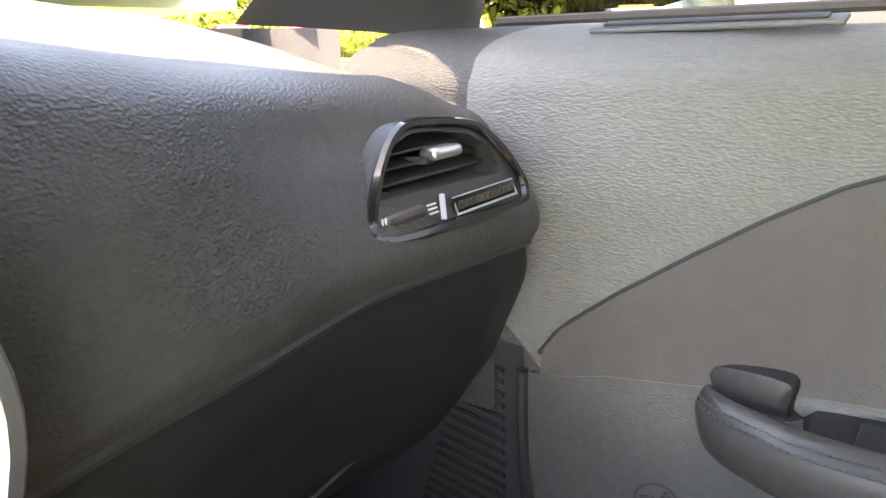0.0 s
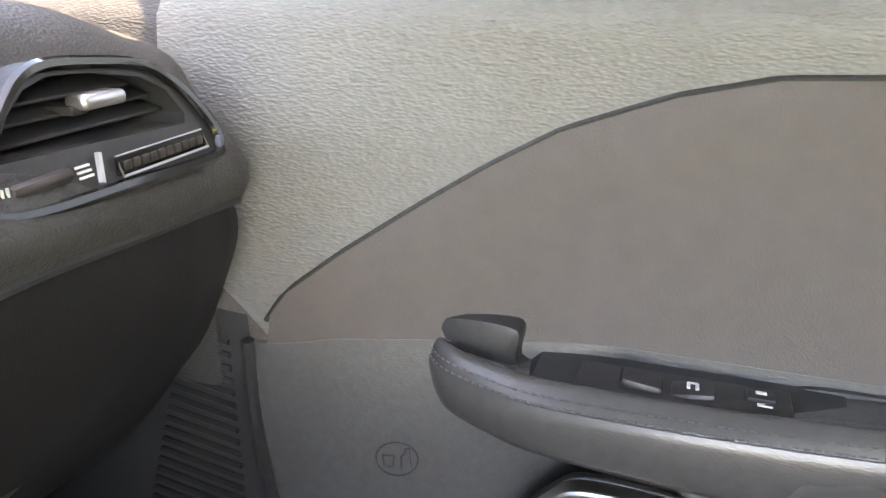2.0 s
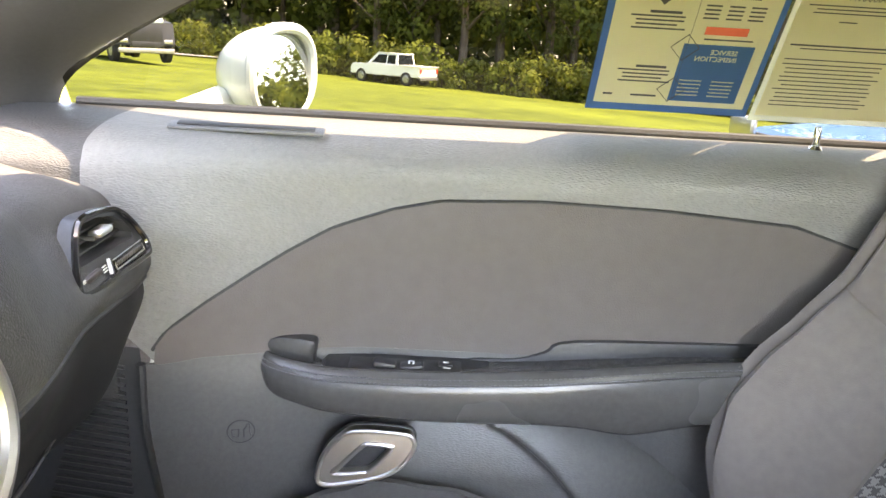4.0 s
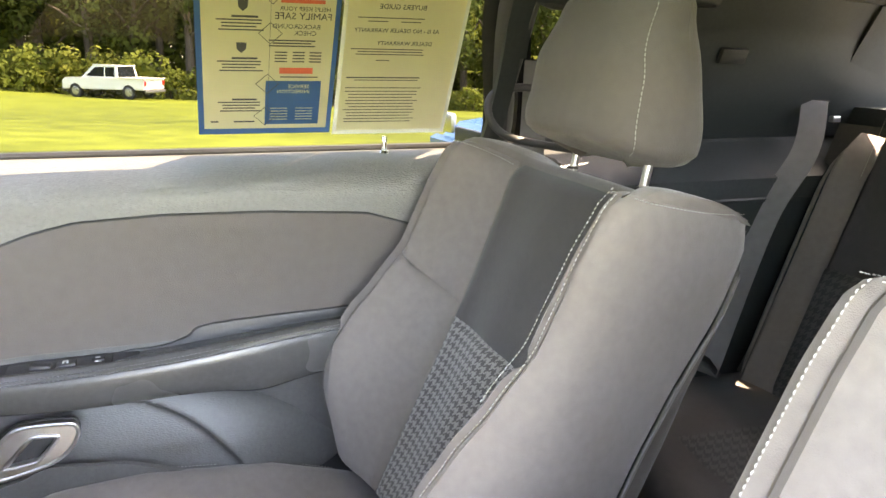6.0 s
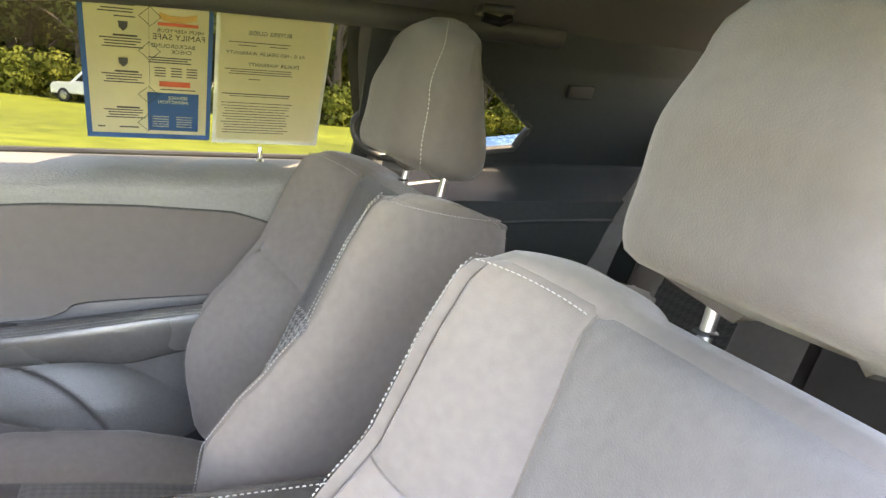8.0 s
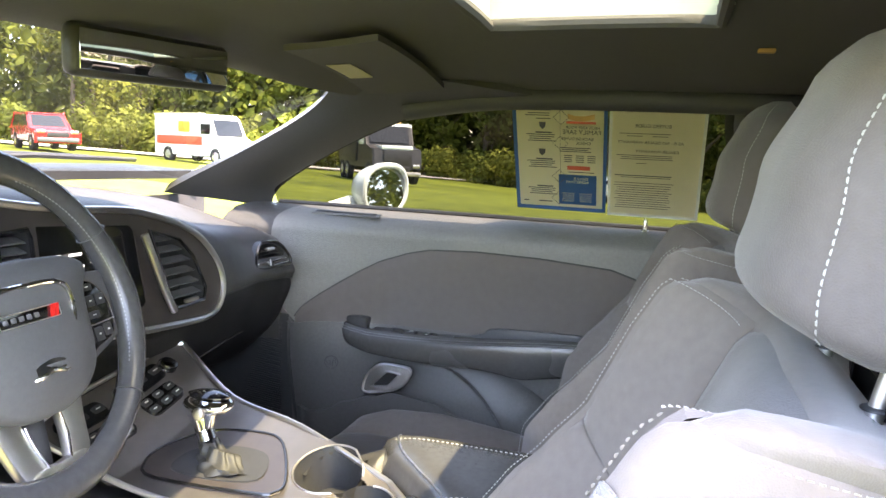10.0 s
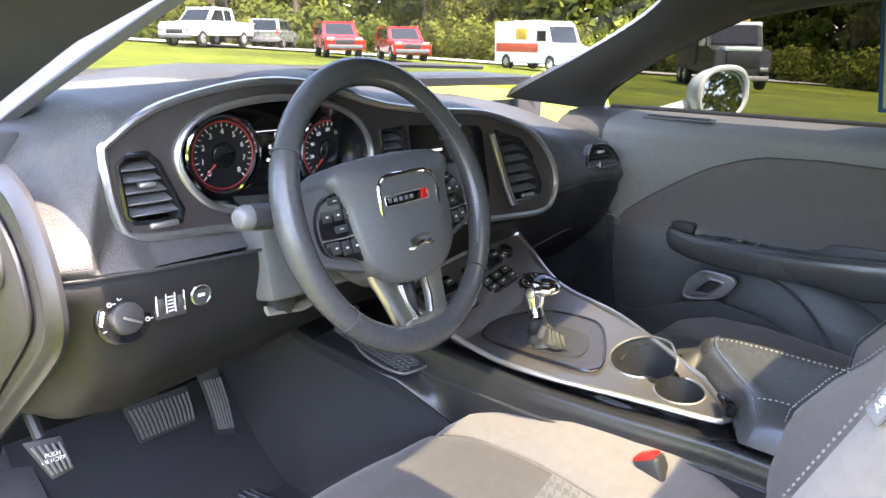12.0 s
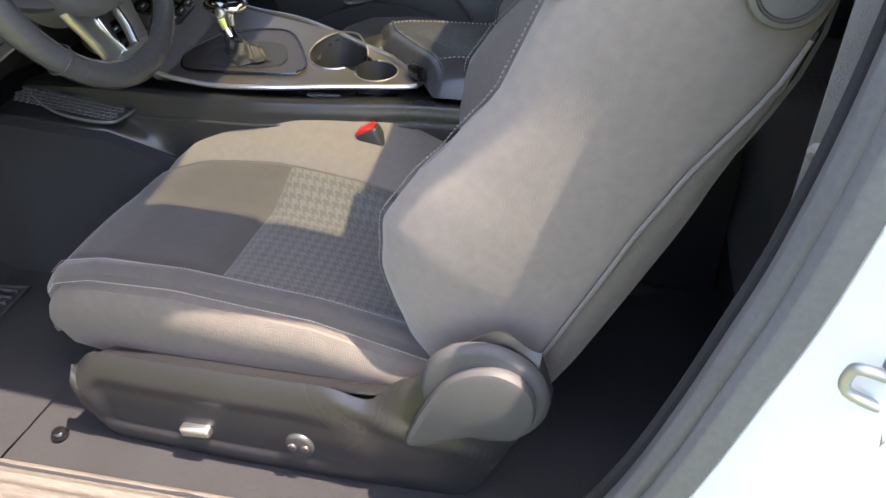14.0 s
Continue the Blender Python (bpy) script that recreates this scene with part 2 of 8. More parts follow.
# ---- building tools ----
def thing(name, at=(0, 0, 0), label="", category="", group="", kind=""):
    ob = new(name)
    ob.empty_display_size = 0.05
    ob.matrix_basis = Matrix.Translation(at)
    return tagged(ob, label, category, group, kind)


def part(name, bm, mat, parent, label="", smooth=38, mats=()):
    """Links a bmesh, given in the world's coordinates, as one mesh under a thing or a part."""
    me = bpy.data.meshes.new(name)
    bmesh.ops.recalc_face_normals(bm, faces=bm.faces)
    bm.to_mesh(me)
    bm.free()
    for k in (mat, *mats):
        me.materials.append(M[k] if isinstance(k, str) else k)
    if smooth:
        me.polygons.foreach_set("use_smooth", [True] * len(me.polygons))
        me.set_sharp_from_angle(angle=radians(smooth))
    ob = new(name, me)
    if parent:
        ob.parent = parent
        if not parent.parent and parent.type == "EMPTY":
            ob.matrix_parent_inverse = parent.matrix_basis.inverted()
    return tagged(ob, label)


def solo(name, bm, mat, label, category, group="", kind="", smooth=38):
    return tagged(part(name, bm, mat, None, smooth=smooth), label, category, group, kind)


def surf(f, nu, nv, thick=0.0, closed=False, uv=None):
    """A sheet f(u, v), u and v from 0 to 1, as quads; thick gives it depth against its normal."""
    bm = bmesh.new()
    lay = bm.loops.layers.uv.new("UVMap")
    cols = nu if closed else nu + 1
    vs = [[bm.verts.new(f(i / nu, j / nv)) for j in range(nv + 1)] for i in range(cols)]
    for i in range(nu):
        for j in range(nv):
            ids = ((i, j), (i + 1, j), (i + 1, j + 1), (i, j + 1))
            fc = bm.faces.new([vs[a % cols][b] for a, b in ids])
            for lp, (a, b) in zip(fc.loops, ids):
                lp[lay].uv = uv(a / nu, b / nv) if uv else (a / nu, b / nv)
    if thick:
        bmesh.ops.recalc_face_normals(bm, faces=bm.faces)
        bm.normal_update()
        bmesh.ops.solidify(bm, geom=bm.faces[:], thickness=thick)
    return bm


def tube(points, r, n=8, closed=False, flat=1.0, cap=True):
    """A round (or flattened) bar along points; r may be a list."""
    bm = bmesh.new()
    pts = [Vector(p) for p in points]
    count = len(pts)
    rings, side = [], None
    for i, p in enumerate(pts):
        a = pts[(i - 1) % count] if closed or i else p
        b = pts[(i + 1) % count] if closed or i < count - 1 else p
        d = (b - a).normalized()
        if side is None:
            side = d.orthogonal().normalized()
        side = (side - d * side.dot(d)).normalized()
        up = d.cross(side)
        rad = r[i] if isinstance(r, (list, tuple)) else r
        rings.append([bm.verts.new(p + side * rad * math.cos(2 * math.pi * k / n) + up * rad * flat * math.sin(2 * math.pi * k / n)) for k in range(n)])
    for i in range(count if closed else count - 1):
        A, B = rings[i], rings[(i + 1) % count]
        for k in range(n):
            bm.faces.new((A[k], A[(k + 1) % n], B[(k + 1) % n], B[k]))
    if cap and not closed:
        bm.faces.new(rings[0])
        bm.faces.new(rings[-1])
    return bm


def spline(points, per=6, closed=False):
    """Points along a smooth curve through the given ones."""
    p = [Vector(q) for q in points]
    n, out = len(p), []
    for i in range(n if closed else n - 1):
        a, b, c, d = (p[(i + k) % n] if closed else p[min(max(i + k, 0), n - 1)] for k in (-1, 0, 1, 2))
        for s in range(per):
            t = s / per
            out.append(0.5 * ((2 * b) + (c - a) * t + (2 * a - 5 * b + 4 * c - d) * t * t + (3 * b - a - 3 * c + d) * t ** 3))
    if not closed:
        out.append(p[-1])
    return out


def lerp_table(x, table):
    """Smooth value at x of rows (x, value)."""
    if x <= table[0][0]:
        return table[0][1]
    for (a, va), (b, vb) in zip(table, table[1:]):
        if x <= b:
            t = (x - a) / (b - a)
            t = t * t * (3 - 2 * t)
            return va + (vb - va) * t
    return table[-1][1]


def line_table(x, table):
    if x <= table[0][0]:
        return table[0][1]
    for (a, va), (b, vb) in zip(table, table[1:]):
        if x <= b:
            return va + (vb - va) * (x - a) / (b - a)
    return table[-1][1]


def curve_table(x, table):
    """Value at x on a smooth curve through rows (x, value)."""
    if x <= table[0][0]:
        return table[0][1]
    if x >= table[-1][0]:
        return table[-1][1]
    n = len(table)
    i = max(k for k in range(n - 1) if table[k][0] <= x)
    (x0, a), (x1, b) = table[i], table[i + 1]
    slope = lambda k: (table[min(k + 1, n - 1)][1] - table[max(k - 1, 0)][1]) / (table[min(k + 1, n - 1)][0] - table[max(k - 1, 0)][0])
    h, t = x1 - x0, (x - x0) / (x1 - x0)
    return a * (2 * t ** 3 - 3 * t * t + 1) + b * (3 * t * t - 2 * t ** 3) + h * (slope(i) * (t ** 3 - 2 * t * t + t) + slope(i + 1) * (t ** 3 - t * t))


def box(size, m=Matrix(), bevel=0.0, seg=2):
    bm = bmesh.new()
    bmesh.ops.create_cube(bm, size=1)
    bmesh.ops.scale(bm, vec=size, verts=bm.verts)
    if bevel:
        bmesh.ops.bevel(bm, geom=bm.edges[:], offset=bevel, segments=seg, affect="EDGES", profile=0.5)
    bmesh.ops.transform(bm, matrix=m, verts=bm.verts)
    return bm


def cyl(r1, r2, h, m=Matrix(), n=24, bevel=0.0):
    """A cylinder or cone along z from 0 to h."""
    bm = bmesh.new()
    bmesh.ops.create_cone(bm, cap_ends=True, segments=n, radius1=r1, radius2=r2, depth=h)
    bmesh.ops.translate(bm, vec=(0, 0, h / 2), verts=bm.verts)
    if bevel:
        rim = [e for e in bm.edges if abs(e.verts[0].co.z - e.verts[1].co.z) < 1e-6]
        bmesh.ops.bevel(bm, geom=rim, offset=bevel, segments=2, affect="EDGES", profile=0.5)
    bmesh.ops.transform(bm, matrix=m, verts=bm.verts)
    return bm


def prism(pts, put, depth, bevel=0.0, holes=()):
    """A plate of the outline pts, with holes, placed by put(a, b, d) with d from 0 to depth."""
    bm = bmesh.new()
    edges = []
    for loop in (pts, *holes):
        vs = [bm.verts.new((a, b, 0)) for a, b in loop]
        edges += [bm.edges.new((vs[i], vs[(i + 1) % len(vs)])) for i in range(len(vs))]
    if holes:
        bmesh.ops.triangle_fill(bm, use_beauty=True, use_dissolve=False, edges=edges)
    else:
        bm.faces.new(bm.verts[:])
    ext = bmesh.ops.extrude_face_region(bm, geom=bm.faces[:])
    bmesh.ops.translate(bm, vec=(0, 0, depth), verts=[v for v in ext["geom"] if isinstance(v, bmesh.types.BMVert)])
    bmesh.ops.recalc_face_normals(bm, faces=bm.faces)
    if bevel:
        rim = [e for e in bm.edges if len(e.link_faces) == 2 and e.calc_face_angle(0) > 0.9 and abs(e.verts[0].co.z - e.verts[1].co.z) < 1e-6]
        bmesh.ops.bevel(bm, geom=rim, offset=bevel, segments=2, affect="EDGES", profile=0.5)
    for v in bm.verts:
        v.co = put(*v.co)
    return bm


def join(*bms):
    out = bmesh.new()
    for b in bms:
        me = bpy.data.meshes.new("tmp")
        b.to_mesh(me)
        b.free()
        out.from_mesh(me)
        bpy.data.meshes.remove(me)
    return out


def lettering(text, size, m, depth=0.0006, wide=1.0):
    """Built-in font as a mesh; the text lies in the local xy plane, centred."""
    cu = bpy.data.curves.new("text", "FONT")
    cu.body, cu.size, cu.extrude = text, size, depth / 2
    cu.align_x, cu.align_y = "CENTER", "CENTER"
    cu.resolution_u = 2
    ob = bpy.data.objects.new("text", cu)
    scene.collection.objects.link(ob)
    dg = bpy.context.evaluated_depsgraph_get()
    dg.update()
    me = bpy.data.meshes.new_from_object(ob.evaluated_get(dg))
    bm = bmesh.new()
    bm.from_mesh(me)
    bpy.data.objects.remove(ob)
    bpy.data.curves.remove(cu)
    bpy.data.meshes.remove(me)
    bmesh.ops.scale(bm, vec=(wide, 1, 1), verts=bm.verts)
    bmesh.ops.transform(bm, matrix=m, verts=bm.verts)
    return bm


def stitches(path, normal, length=0.0032, gap=0.0018, width=0.00045):
    """Short raised threads along a path."""
    bm = bmesh.new()
    pts = [Vector(p) for p in path]
    carry = 0.0
    for a, b in zip(pts, pts[1:]):
        d = b - a
        ln = d.length
        if ln < 1e-6:
            continue
        d /= ln
        s = carry
        while s < ln:
            p = a + d * s
            nrm = normal(p)
            side = d.cross(nrm).normalized() * width
            e = p + d * length
            h = nrm * 0.0012
            q = [bm.verts.new(v) for v in (p - side, p + side, e + side, e - side, (p + d * length * 0.2) + h, (e - d * length * 0.2) + h)]
            for ids in ((0, 1, 4), (1, 2, 5, 4), (2, 3, 5), (3, 0, 4, 5)):
                bm.faces.new([q[k] for k in ids])
            s += length + gap
        carry = s - ln
    return bm


def arc(cx, cy, r, a0, a1, n, ry=None):
    return [(cx + r * math.cos(radians(a0 + (a1 - a0) * k / n)), cy + (ry or r) * math.sin(radians(a0 + (a1 - a0) * k / n))) for k in range(n + 1)]


def rounded(w, h, r, n=4, cx=0.0, cy=0.0):
    out = []
    for sx, sy, a in ((1, 1, 0), (-1, 1, 90), (-1, -1, 180), (1, -1, 270)):
        out += arc(cx + sx * (w / 2 - r), cy + sy * (h / 2 - r), r, a, a + 90, n)
    return out


# ---- outside ground ----
def ground_z(x, y):
    dip = min(1.0, max(0.0, (x - 26) / 22)) * min(1.0, max(0.0, (16 - y) / 12))
    return -0.038 * x + 0.040 * y - 0.40 * dip * dip * (3 - 2 * dip)


def ground_pt(u, v):
    # finer near the car, out to the horizon
    a, b = 2 * u - 1, 2 * v - 1
    x, y = 900 * a * abs(a) ** 1.5, 900 * b * abs(b) ** 1.5
    return Vector((x, y, ground_z(x, y) + 0.06 * noise.noise((x * 0.15, y * 0.15, 0.0)) * min(1.0, math.hypot(x, y) / 12)))


solo("ground", surf(ground_pt, 90, 90), "grass", "bright mown green grass field around the car", "grass", kind="structure")


def road_pt(u, v):
    # pale road that crosses ahead of the car
    s, w = -60 + 190 * u, (v - 0.5) * 5.0
    x, y = s, 54 - 0.62 * s + w
    return Vector((x, y, ground_z(x, y) + 0.09))


solo("road", surf(road_pt, 60, 2, 0.05), "asphalt", "pale sunlit road across the far side of the field", "road", kind="structure")

# ---- car shell ----


def roof_z(x, y, lift=0.0):
    side = lerp_table(-y, [(-0.60, 1.17), (-0.45, 1.205), (-0.2, 1.222), (0.3, 1.224), (0.8, 1.205), (1.15, 1.195)])
    crown = lerp_table(-y, [(-0.60, 0.070), (0.1, 0.085), (1.15, 0.085)])
    k = min(1.0, abs(x) / 0.60)
    return side + crown * (1 - k ** 2.4) + lift


def header_y(x):
    return 0.66 - 0.16 * (abs(x) / 0.56) ** 2


def rear_y(x):
    return -1.10 + 0.04 * (abs(x) / 0.56) ** 2


def roof_pt(lift, half):
    def f(u, v):
        x = (2 * u - 1) * half
        a, b = header_y(min(abs(x), 0.56)), rear_y(min(abs(x), 0.56))
        y = a + (b - a) * v
        return Vector((x, y, roof_z(x, y, lift)))
    return f


HOLE = (-0.425, 0.205, -0.190, 0.145)  # sunroof: x from, x to, y from, y to


def pierced(bm):
    """Takes the sunroof's opening out of a roof sheet."""
    x0, x1, y0, y1 = HOLE
    gone = [f for f in bm.faces if x0 < f.calc_center_median().x < x1 and y0 < f.calc_center_median().y < y1]
    bmesh.ops.delete(bm, geom=gone, context="FACES")
    return bm


solo("ceiling", pierced(surf(roof_pt(0.0, 0.585), 56, 80)), "headliner", "dark grey cloth headliner under the car roof", "headliner", kind="structure")
solo("roof_panel", pierced(surf(roof_pt(0.045, 0.597), 56, 80)), "white", "white painted steel roof panel of the car", "car roof", kind="structure")
sr = thing("sunroof", (-0.11, -0.02, 1.27), "closed tinted glass sunroof with light edge trim", "sunroof", kind="structure")
hx0, hx1, hy0, hy1 = HOLE
loop = [(hx0, hy0), (hx1, hy0), (hx1, hy1), (hx0, hy1)]
dense = []
for (a, b), (c, d) in zip(loop, loop[1:] + loop[:1]):
    dense += [(a + (c - a) * k / 8, b + (d - b) * k / 8) for k in range(8)]
part("trim_ring", tube([(x, y, roof_z(x, y) - 0.002) for x, y in dense], 0.010, 8, closed=True), "headliner", sr)
wall = bmesh.new()
va = [wall.verts.new((x, y, roof_z(x, y) - 0.004)) for x, y in dense]
vb = [wall.verts.new((x, y, roof_z(x, y) + 0.047)) for x, y in dense]
for i in range(len(va)):
    wall.faces.new((va[i], va[(i + 1) % len(va)], vb[(i + 1) % len(va)], vb[i]))
part("opening_wall", wall, "sleeve", sr, "pale sunroof frame wall")
part("pane", surf(lambda u, v: Vector((hx0 + (hx1 - hx0) * u, hy0 + (hy1 - hy0) * v, roof_z(hx0 + (hx1 - hx0) * u, hy0 + (hy1 - hy0) * v) + 0.044)), 8, 6), ROOFGLASS, sr)


# pillars: swept sections between the side glass and the windscreen
def a_pillar(s):
    inner = [(0.640, 1.08, 0.965), (0.618, 0.99, 1.005), (0.600, 0.82, 1.083), (0.562, 0.65, 1.164), (0.515, 0.56, 1.222), (0.44, 0.525, 1.258)]
    outer = [(0.735, 0.83, 0.940), (0.716, 0.79, 0.995), (0.664, 0.628, 1.082), (0.626, 0.461, 1.153), (0.606, 0.332, 1.188), (0.585, 0.10, 1.214)]
    if s < 0:
        inner = [(0.715, 1.04, 0.930), (0.700, 0.94, 0.985), (0.662, 0.79, 1.073), (0.606, 0.66, 1.148), (0.530, 0.56, 1.215), (0.44, 0.525, 1.258)]
    ia, oa = spline(inner, 5), spline(outer, 5)

    def f(u, v):
        k = u * (len(ia) - 1)
        i = min(int(k), len(ia) - 2)
        t = k - i
        a, b = ia[i].lerp(ia[i + 1], t), oa[i].lerp(oa[i + 1], t)
        p = a.lerp(b, v)
        bulge = math.sin(math.pi * v) * (0.020 if s > 0 else 0.006)
        p += Vector((-0.75, -0.55, 0.1)) * bulge
        return Vector((p.x * s, p.y, p.z))
    return surf(f, 26, 8, -0.03 if s > 0 else 0.010)


for s in (1, -1):
    solo("a_pillar", a_pillar(s), "trim", "dark grey moulded windscreen pillar trim", "pillar", kind="structure")

# roof rails over the door openings, with the rubber seal
for s in (1, -1):
    solo("roof_rail", tube(spline([(0.592 * s, 0.42, 1.185), (0.588 * s, 0.20, 1.214), ((0.588 if s > 0 else 0.566) * s, -0.20, 1.218), ((0.596 if s > 0 else 0.570) * s, -0.62, 1.210)], 6), 0.024, 10), "trim", "dark grey cloth covered roof rail", "roof rail", kind="structure")
    # path bent on each side to bound the sun on seat and ledge
    solo("roof_edge", tube(spline(([(0.70, 0.80, 1.03), (0.650, 0.60, 1.125)] if s > 0 else []) + [(0.618 * s, 0.45, 1.182 if s > 0 else 1.200), (0.622 * s, 0.2, 1.226), ((0.620 if s > 0 else 0.628) * s, 0.04, 1.230), ((0.615 if s > 0 else 0.611) * s, -0.04, 1.235), ((0.622 if s > 0 else 0.599) * s, -0.20, 1.240), ((0.628 if s > 0 else 0.599) * s, -0.285, 1.240), ((0.632 if s > 0 else 0.598) * s, -0.335, 1.239), ((0.634 if s > 0 else 0.594) * s, -0.368, 1.238), ((0.636 if s > 0 else 0.622) * s, -0.43, 1.237), ((0.650 if s > 0 else 0.640) * s, -0.62, 1.232), (0.640 * s, -1.1, 1.19)], 6), 0.014, 8), "white" if s > 0 else "rubber", "white painted roof edge above the door" if s > 0 else "dark rubber door seal along the roof edge", "car roof", kind="structure")
    if s < 0:
        def skin(u, v):
            y = 0.90 - 0.60 * u
            inner = Vector((-line_table(y, [(0.30, 0.600), (0.461, 0.624), (0.628, 0.660), (0.79, 0.712), (0.83, 0.732), (0.90, 0.750)]), y, line_table(y, [(0.30, 1.196), (0.461, 1.164), (0.628, 1.110), (0.79, 1.024), (0.83, 0.975), (0.90, 0.93)])))
            return inner + Vector((-0.105 * v, 0.03 * v, 0.010 * v + 0.035 * v * v + 0.012 * math.sin(math.pi * v)))
        # colour holds the shade; the outboard reach keeps sun off the dash
        solo("pillar_skin", surf(skin, 24, 8, 0.010), "pillar_shade", "moulded face of the windscreen pillar, shade put into its dark colour", "pillar", kind="structure")
        # added strip: closes a sun leak above the driver's cushion
        solo("roof_sun_stop", surf(lambda u, v: Vector((-(0.586 - 0.016 * max(0.0, u - 0.6) / 0.4) - 0.034 * v, 0.42 - 0.60 * u, lerp_table(u, [(0, 1.194), (0.35, 1.228), (0.7, 1.236), (1, 1.240)]))), 20, 3, 0.006), "rubber", "added black strip that stops sun leaking past the roof rail", "car roof", kind="structure")
        # added strip: its slanted front edge shapes the sun patch on the backrest
        solo("roof_sun_stop", surf(lambda u, v: Vector((-(0.575 + 0.060 * v), (1 - u) * (-0.280 - 1.8 * 0.060 * v) - 0.80 * u, 1.236 - 0.012 * u)), 14, 6, 0.006), "rubber", "added black strip that cuts the sun patch on the backrest", "car roof", kind="structure")


# windscreen, rear window and side glass
def screen_pt(u, v):
    x = (2 * u - 1)
    top = Vector((x * 0.53, header_y(x * 0.53) + 0.01, roof_z(x * 0.53, header_y(x * 0.53)) + 0.02))
    low = Vector((x * 0.68, 1.24 - 0.16 * x * x, 1.030 - 0.045 * x * x))
    p = low.lerp(top, v)
    p.z += 0.02 * math.sin(math.pi * v)
    return p


ws = solo("windscreen", surf(screen_pt, 20, 10), CLEAR, "clear curved windscreen glass", "windscreen", kind="structure")
ws.visible_shadow = True


def rear_edge(v):
    """Side edge of the rear glass on the right, from the shelf to the roof."""
    return Vector((0.690, -1.46, 1.030)).lerp(Vector((0.612, -1.085, 1.214)), v)


def rear_pt(u, v):
    x = (2 * u - 1)
    top = Vector((x * 0.612, rear_y(x * 0.612) - 0.02, roof_z(x * 0.60, -1.10) + 0.016))
    low = Vector((x * 0.690, -1.62 + 0.16 * x * x, 1.03))
    return low.lerp(top, v)


rw = solo("rear_window", surf(rear_pt, 16, 6), REAR_GLASS, "curved tinted rear window glass", "rear window", kind="structure")
rw.visible_shadow = True
for s in (1, -1):
    line = [rear_edge(0.0), rear_edge(0.4), rear_edge(0.72), rear_edge(0.88) + Vector((-0.012, 0.01, 0)), Vector((0.560, -1.110, 1.212)), Vector((0.30, -1.125, 1.256)), Vector((0.0, -1.135, 1.276))]
    solo("window_border", tube(spline([(p.x * s, p.y + 0.006, p.z - 0.004) for p in line], 6), 0.014, 8, flat=0.6), "rubber", "black border of the rear window glass", "window border", kind="structure")


def glass_x(z):
    return 0.715 - 0.545 * (z - 0.985)


def side_top(y):
    return line_table(-y, [(-0.80, 0.985), (-0.785, 0.995), (-0.628, 1.082), (-0.461, 1.153), (-0.332, 1.181), (-0.175, 1.199), (0.24, 1.195), (0.30, 1.190)]) + 0.008


def side_glass(u, v):
    y = 0.81 - 1.10 * u
    z = 0.93 + (side_top(y) - 0.93) * v
    return Vector((glass_x(z), y, z))


solo("window_1", surf(side_glass, 30, 8), TINTED, "tinted frameless passenger door glass, closed", "car window", kind="structure")

# floor, tunnel side walls, firewall, outer sills, rear bulkhead
solo("floor", surf(lambda u, v: Vector((-0.70 + 1.40 * u, -1.0 + 2.0 * v, 0.325 + (0.16 * max(0.0, (v - 0.88) / 0.12) ** 1.5) + 0.004 * noise.noise((u * 30, v * 40, 0)))), 50, 60, 0.03), "carpet", "black carpet on the car floor", "carpet", kind="structure")
solo("firewall", surf(lambda u, v: Vector((-0.78 + 1.56 * u, 1.06 + 0.02 * v, 0.30 + 0.66 * v)), 6, 6, 0.02), "carpet", "dark firewall behind the pedals", "firewall", kind="structure")
solo("cowl", surf(lambda u, v: Vector((-0.74 + 1.48 * u, 1.15 + 0.25 * v - 0.12 * (2 * u - 1) ** 2, 1.020 + 0.006 * v)), 12, 4, 0.02), "plastic", "black plastic cowl below the windscreen", "cowl", kind="structure")
solo("bonnet", surf(lambda u, v: Vector((-0.80 + 1.60 * u, 1.37 + 1.1 * v - 0.10 * (2 * u - 1) ** 2, 1.020 + 0.008 * math.cos((2 * u - 1) * 3.1) - 0.10 * v ** 2)), 20, 10, 0.02), "white", "white painted bonnet of the car", "bonnet", kind="structure")
solo("rear_bulkhead", surf(lambda u, v: Vector((-0.70 + 1.40 * u, -1.04 - 0.60 * max(0, v - 0.6) / 0.4, 0.30 + 0.72 * min(1, v / 0.6))), 6, 10, 0.02), "quarter", "dark parcel shelf and bulkhead behind the rear seat", "bulkhead", kind="structure")
solo("outer_skin", surf(lambda u, v: Vector((0.80 + 0.06 * math.sin(math.pi * v), 1.1 - 2.6 * u, 0.22 + 0.665 * v)), 12, 6, 0.015), "white", "white painted outer skin of the passenger side", "car body", kind="structure")
solo("underbody", box((1.6, 3.4, 0.03), Matrix.Translation((0, 0.1, 0.22))), "plastic", "dark underbody of the car", "underbody", kind="structure")
solo("rear_skin", box((1.6, 0.03, 0.76), Matrix.Translation((0, -1.66, 0.62))), "white", "white painted rear body of the car", "car body", kind="structure")


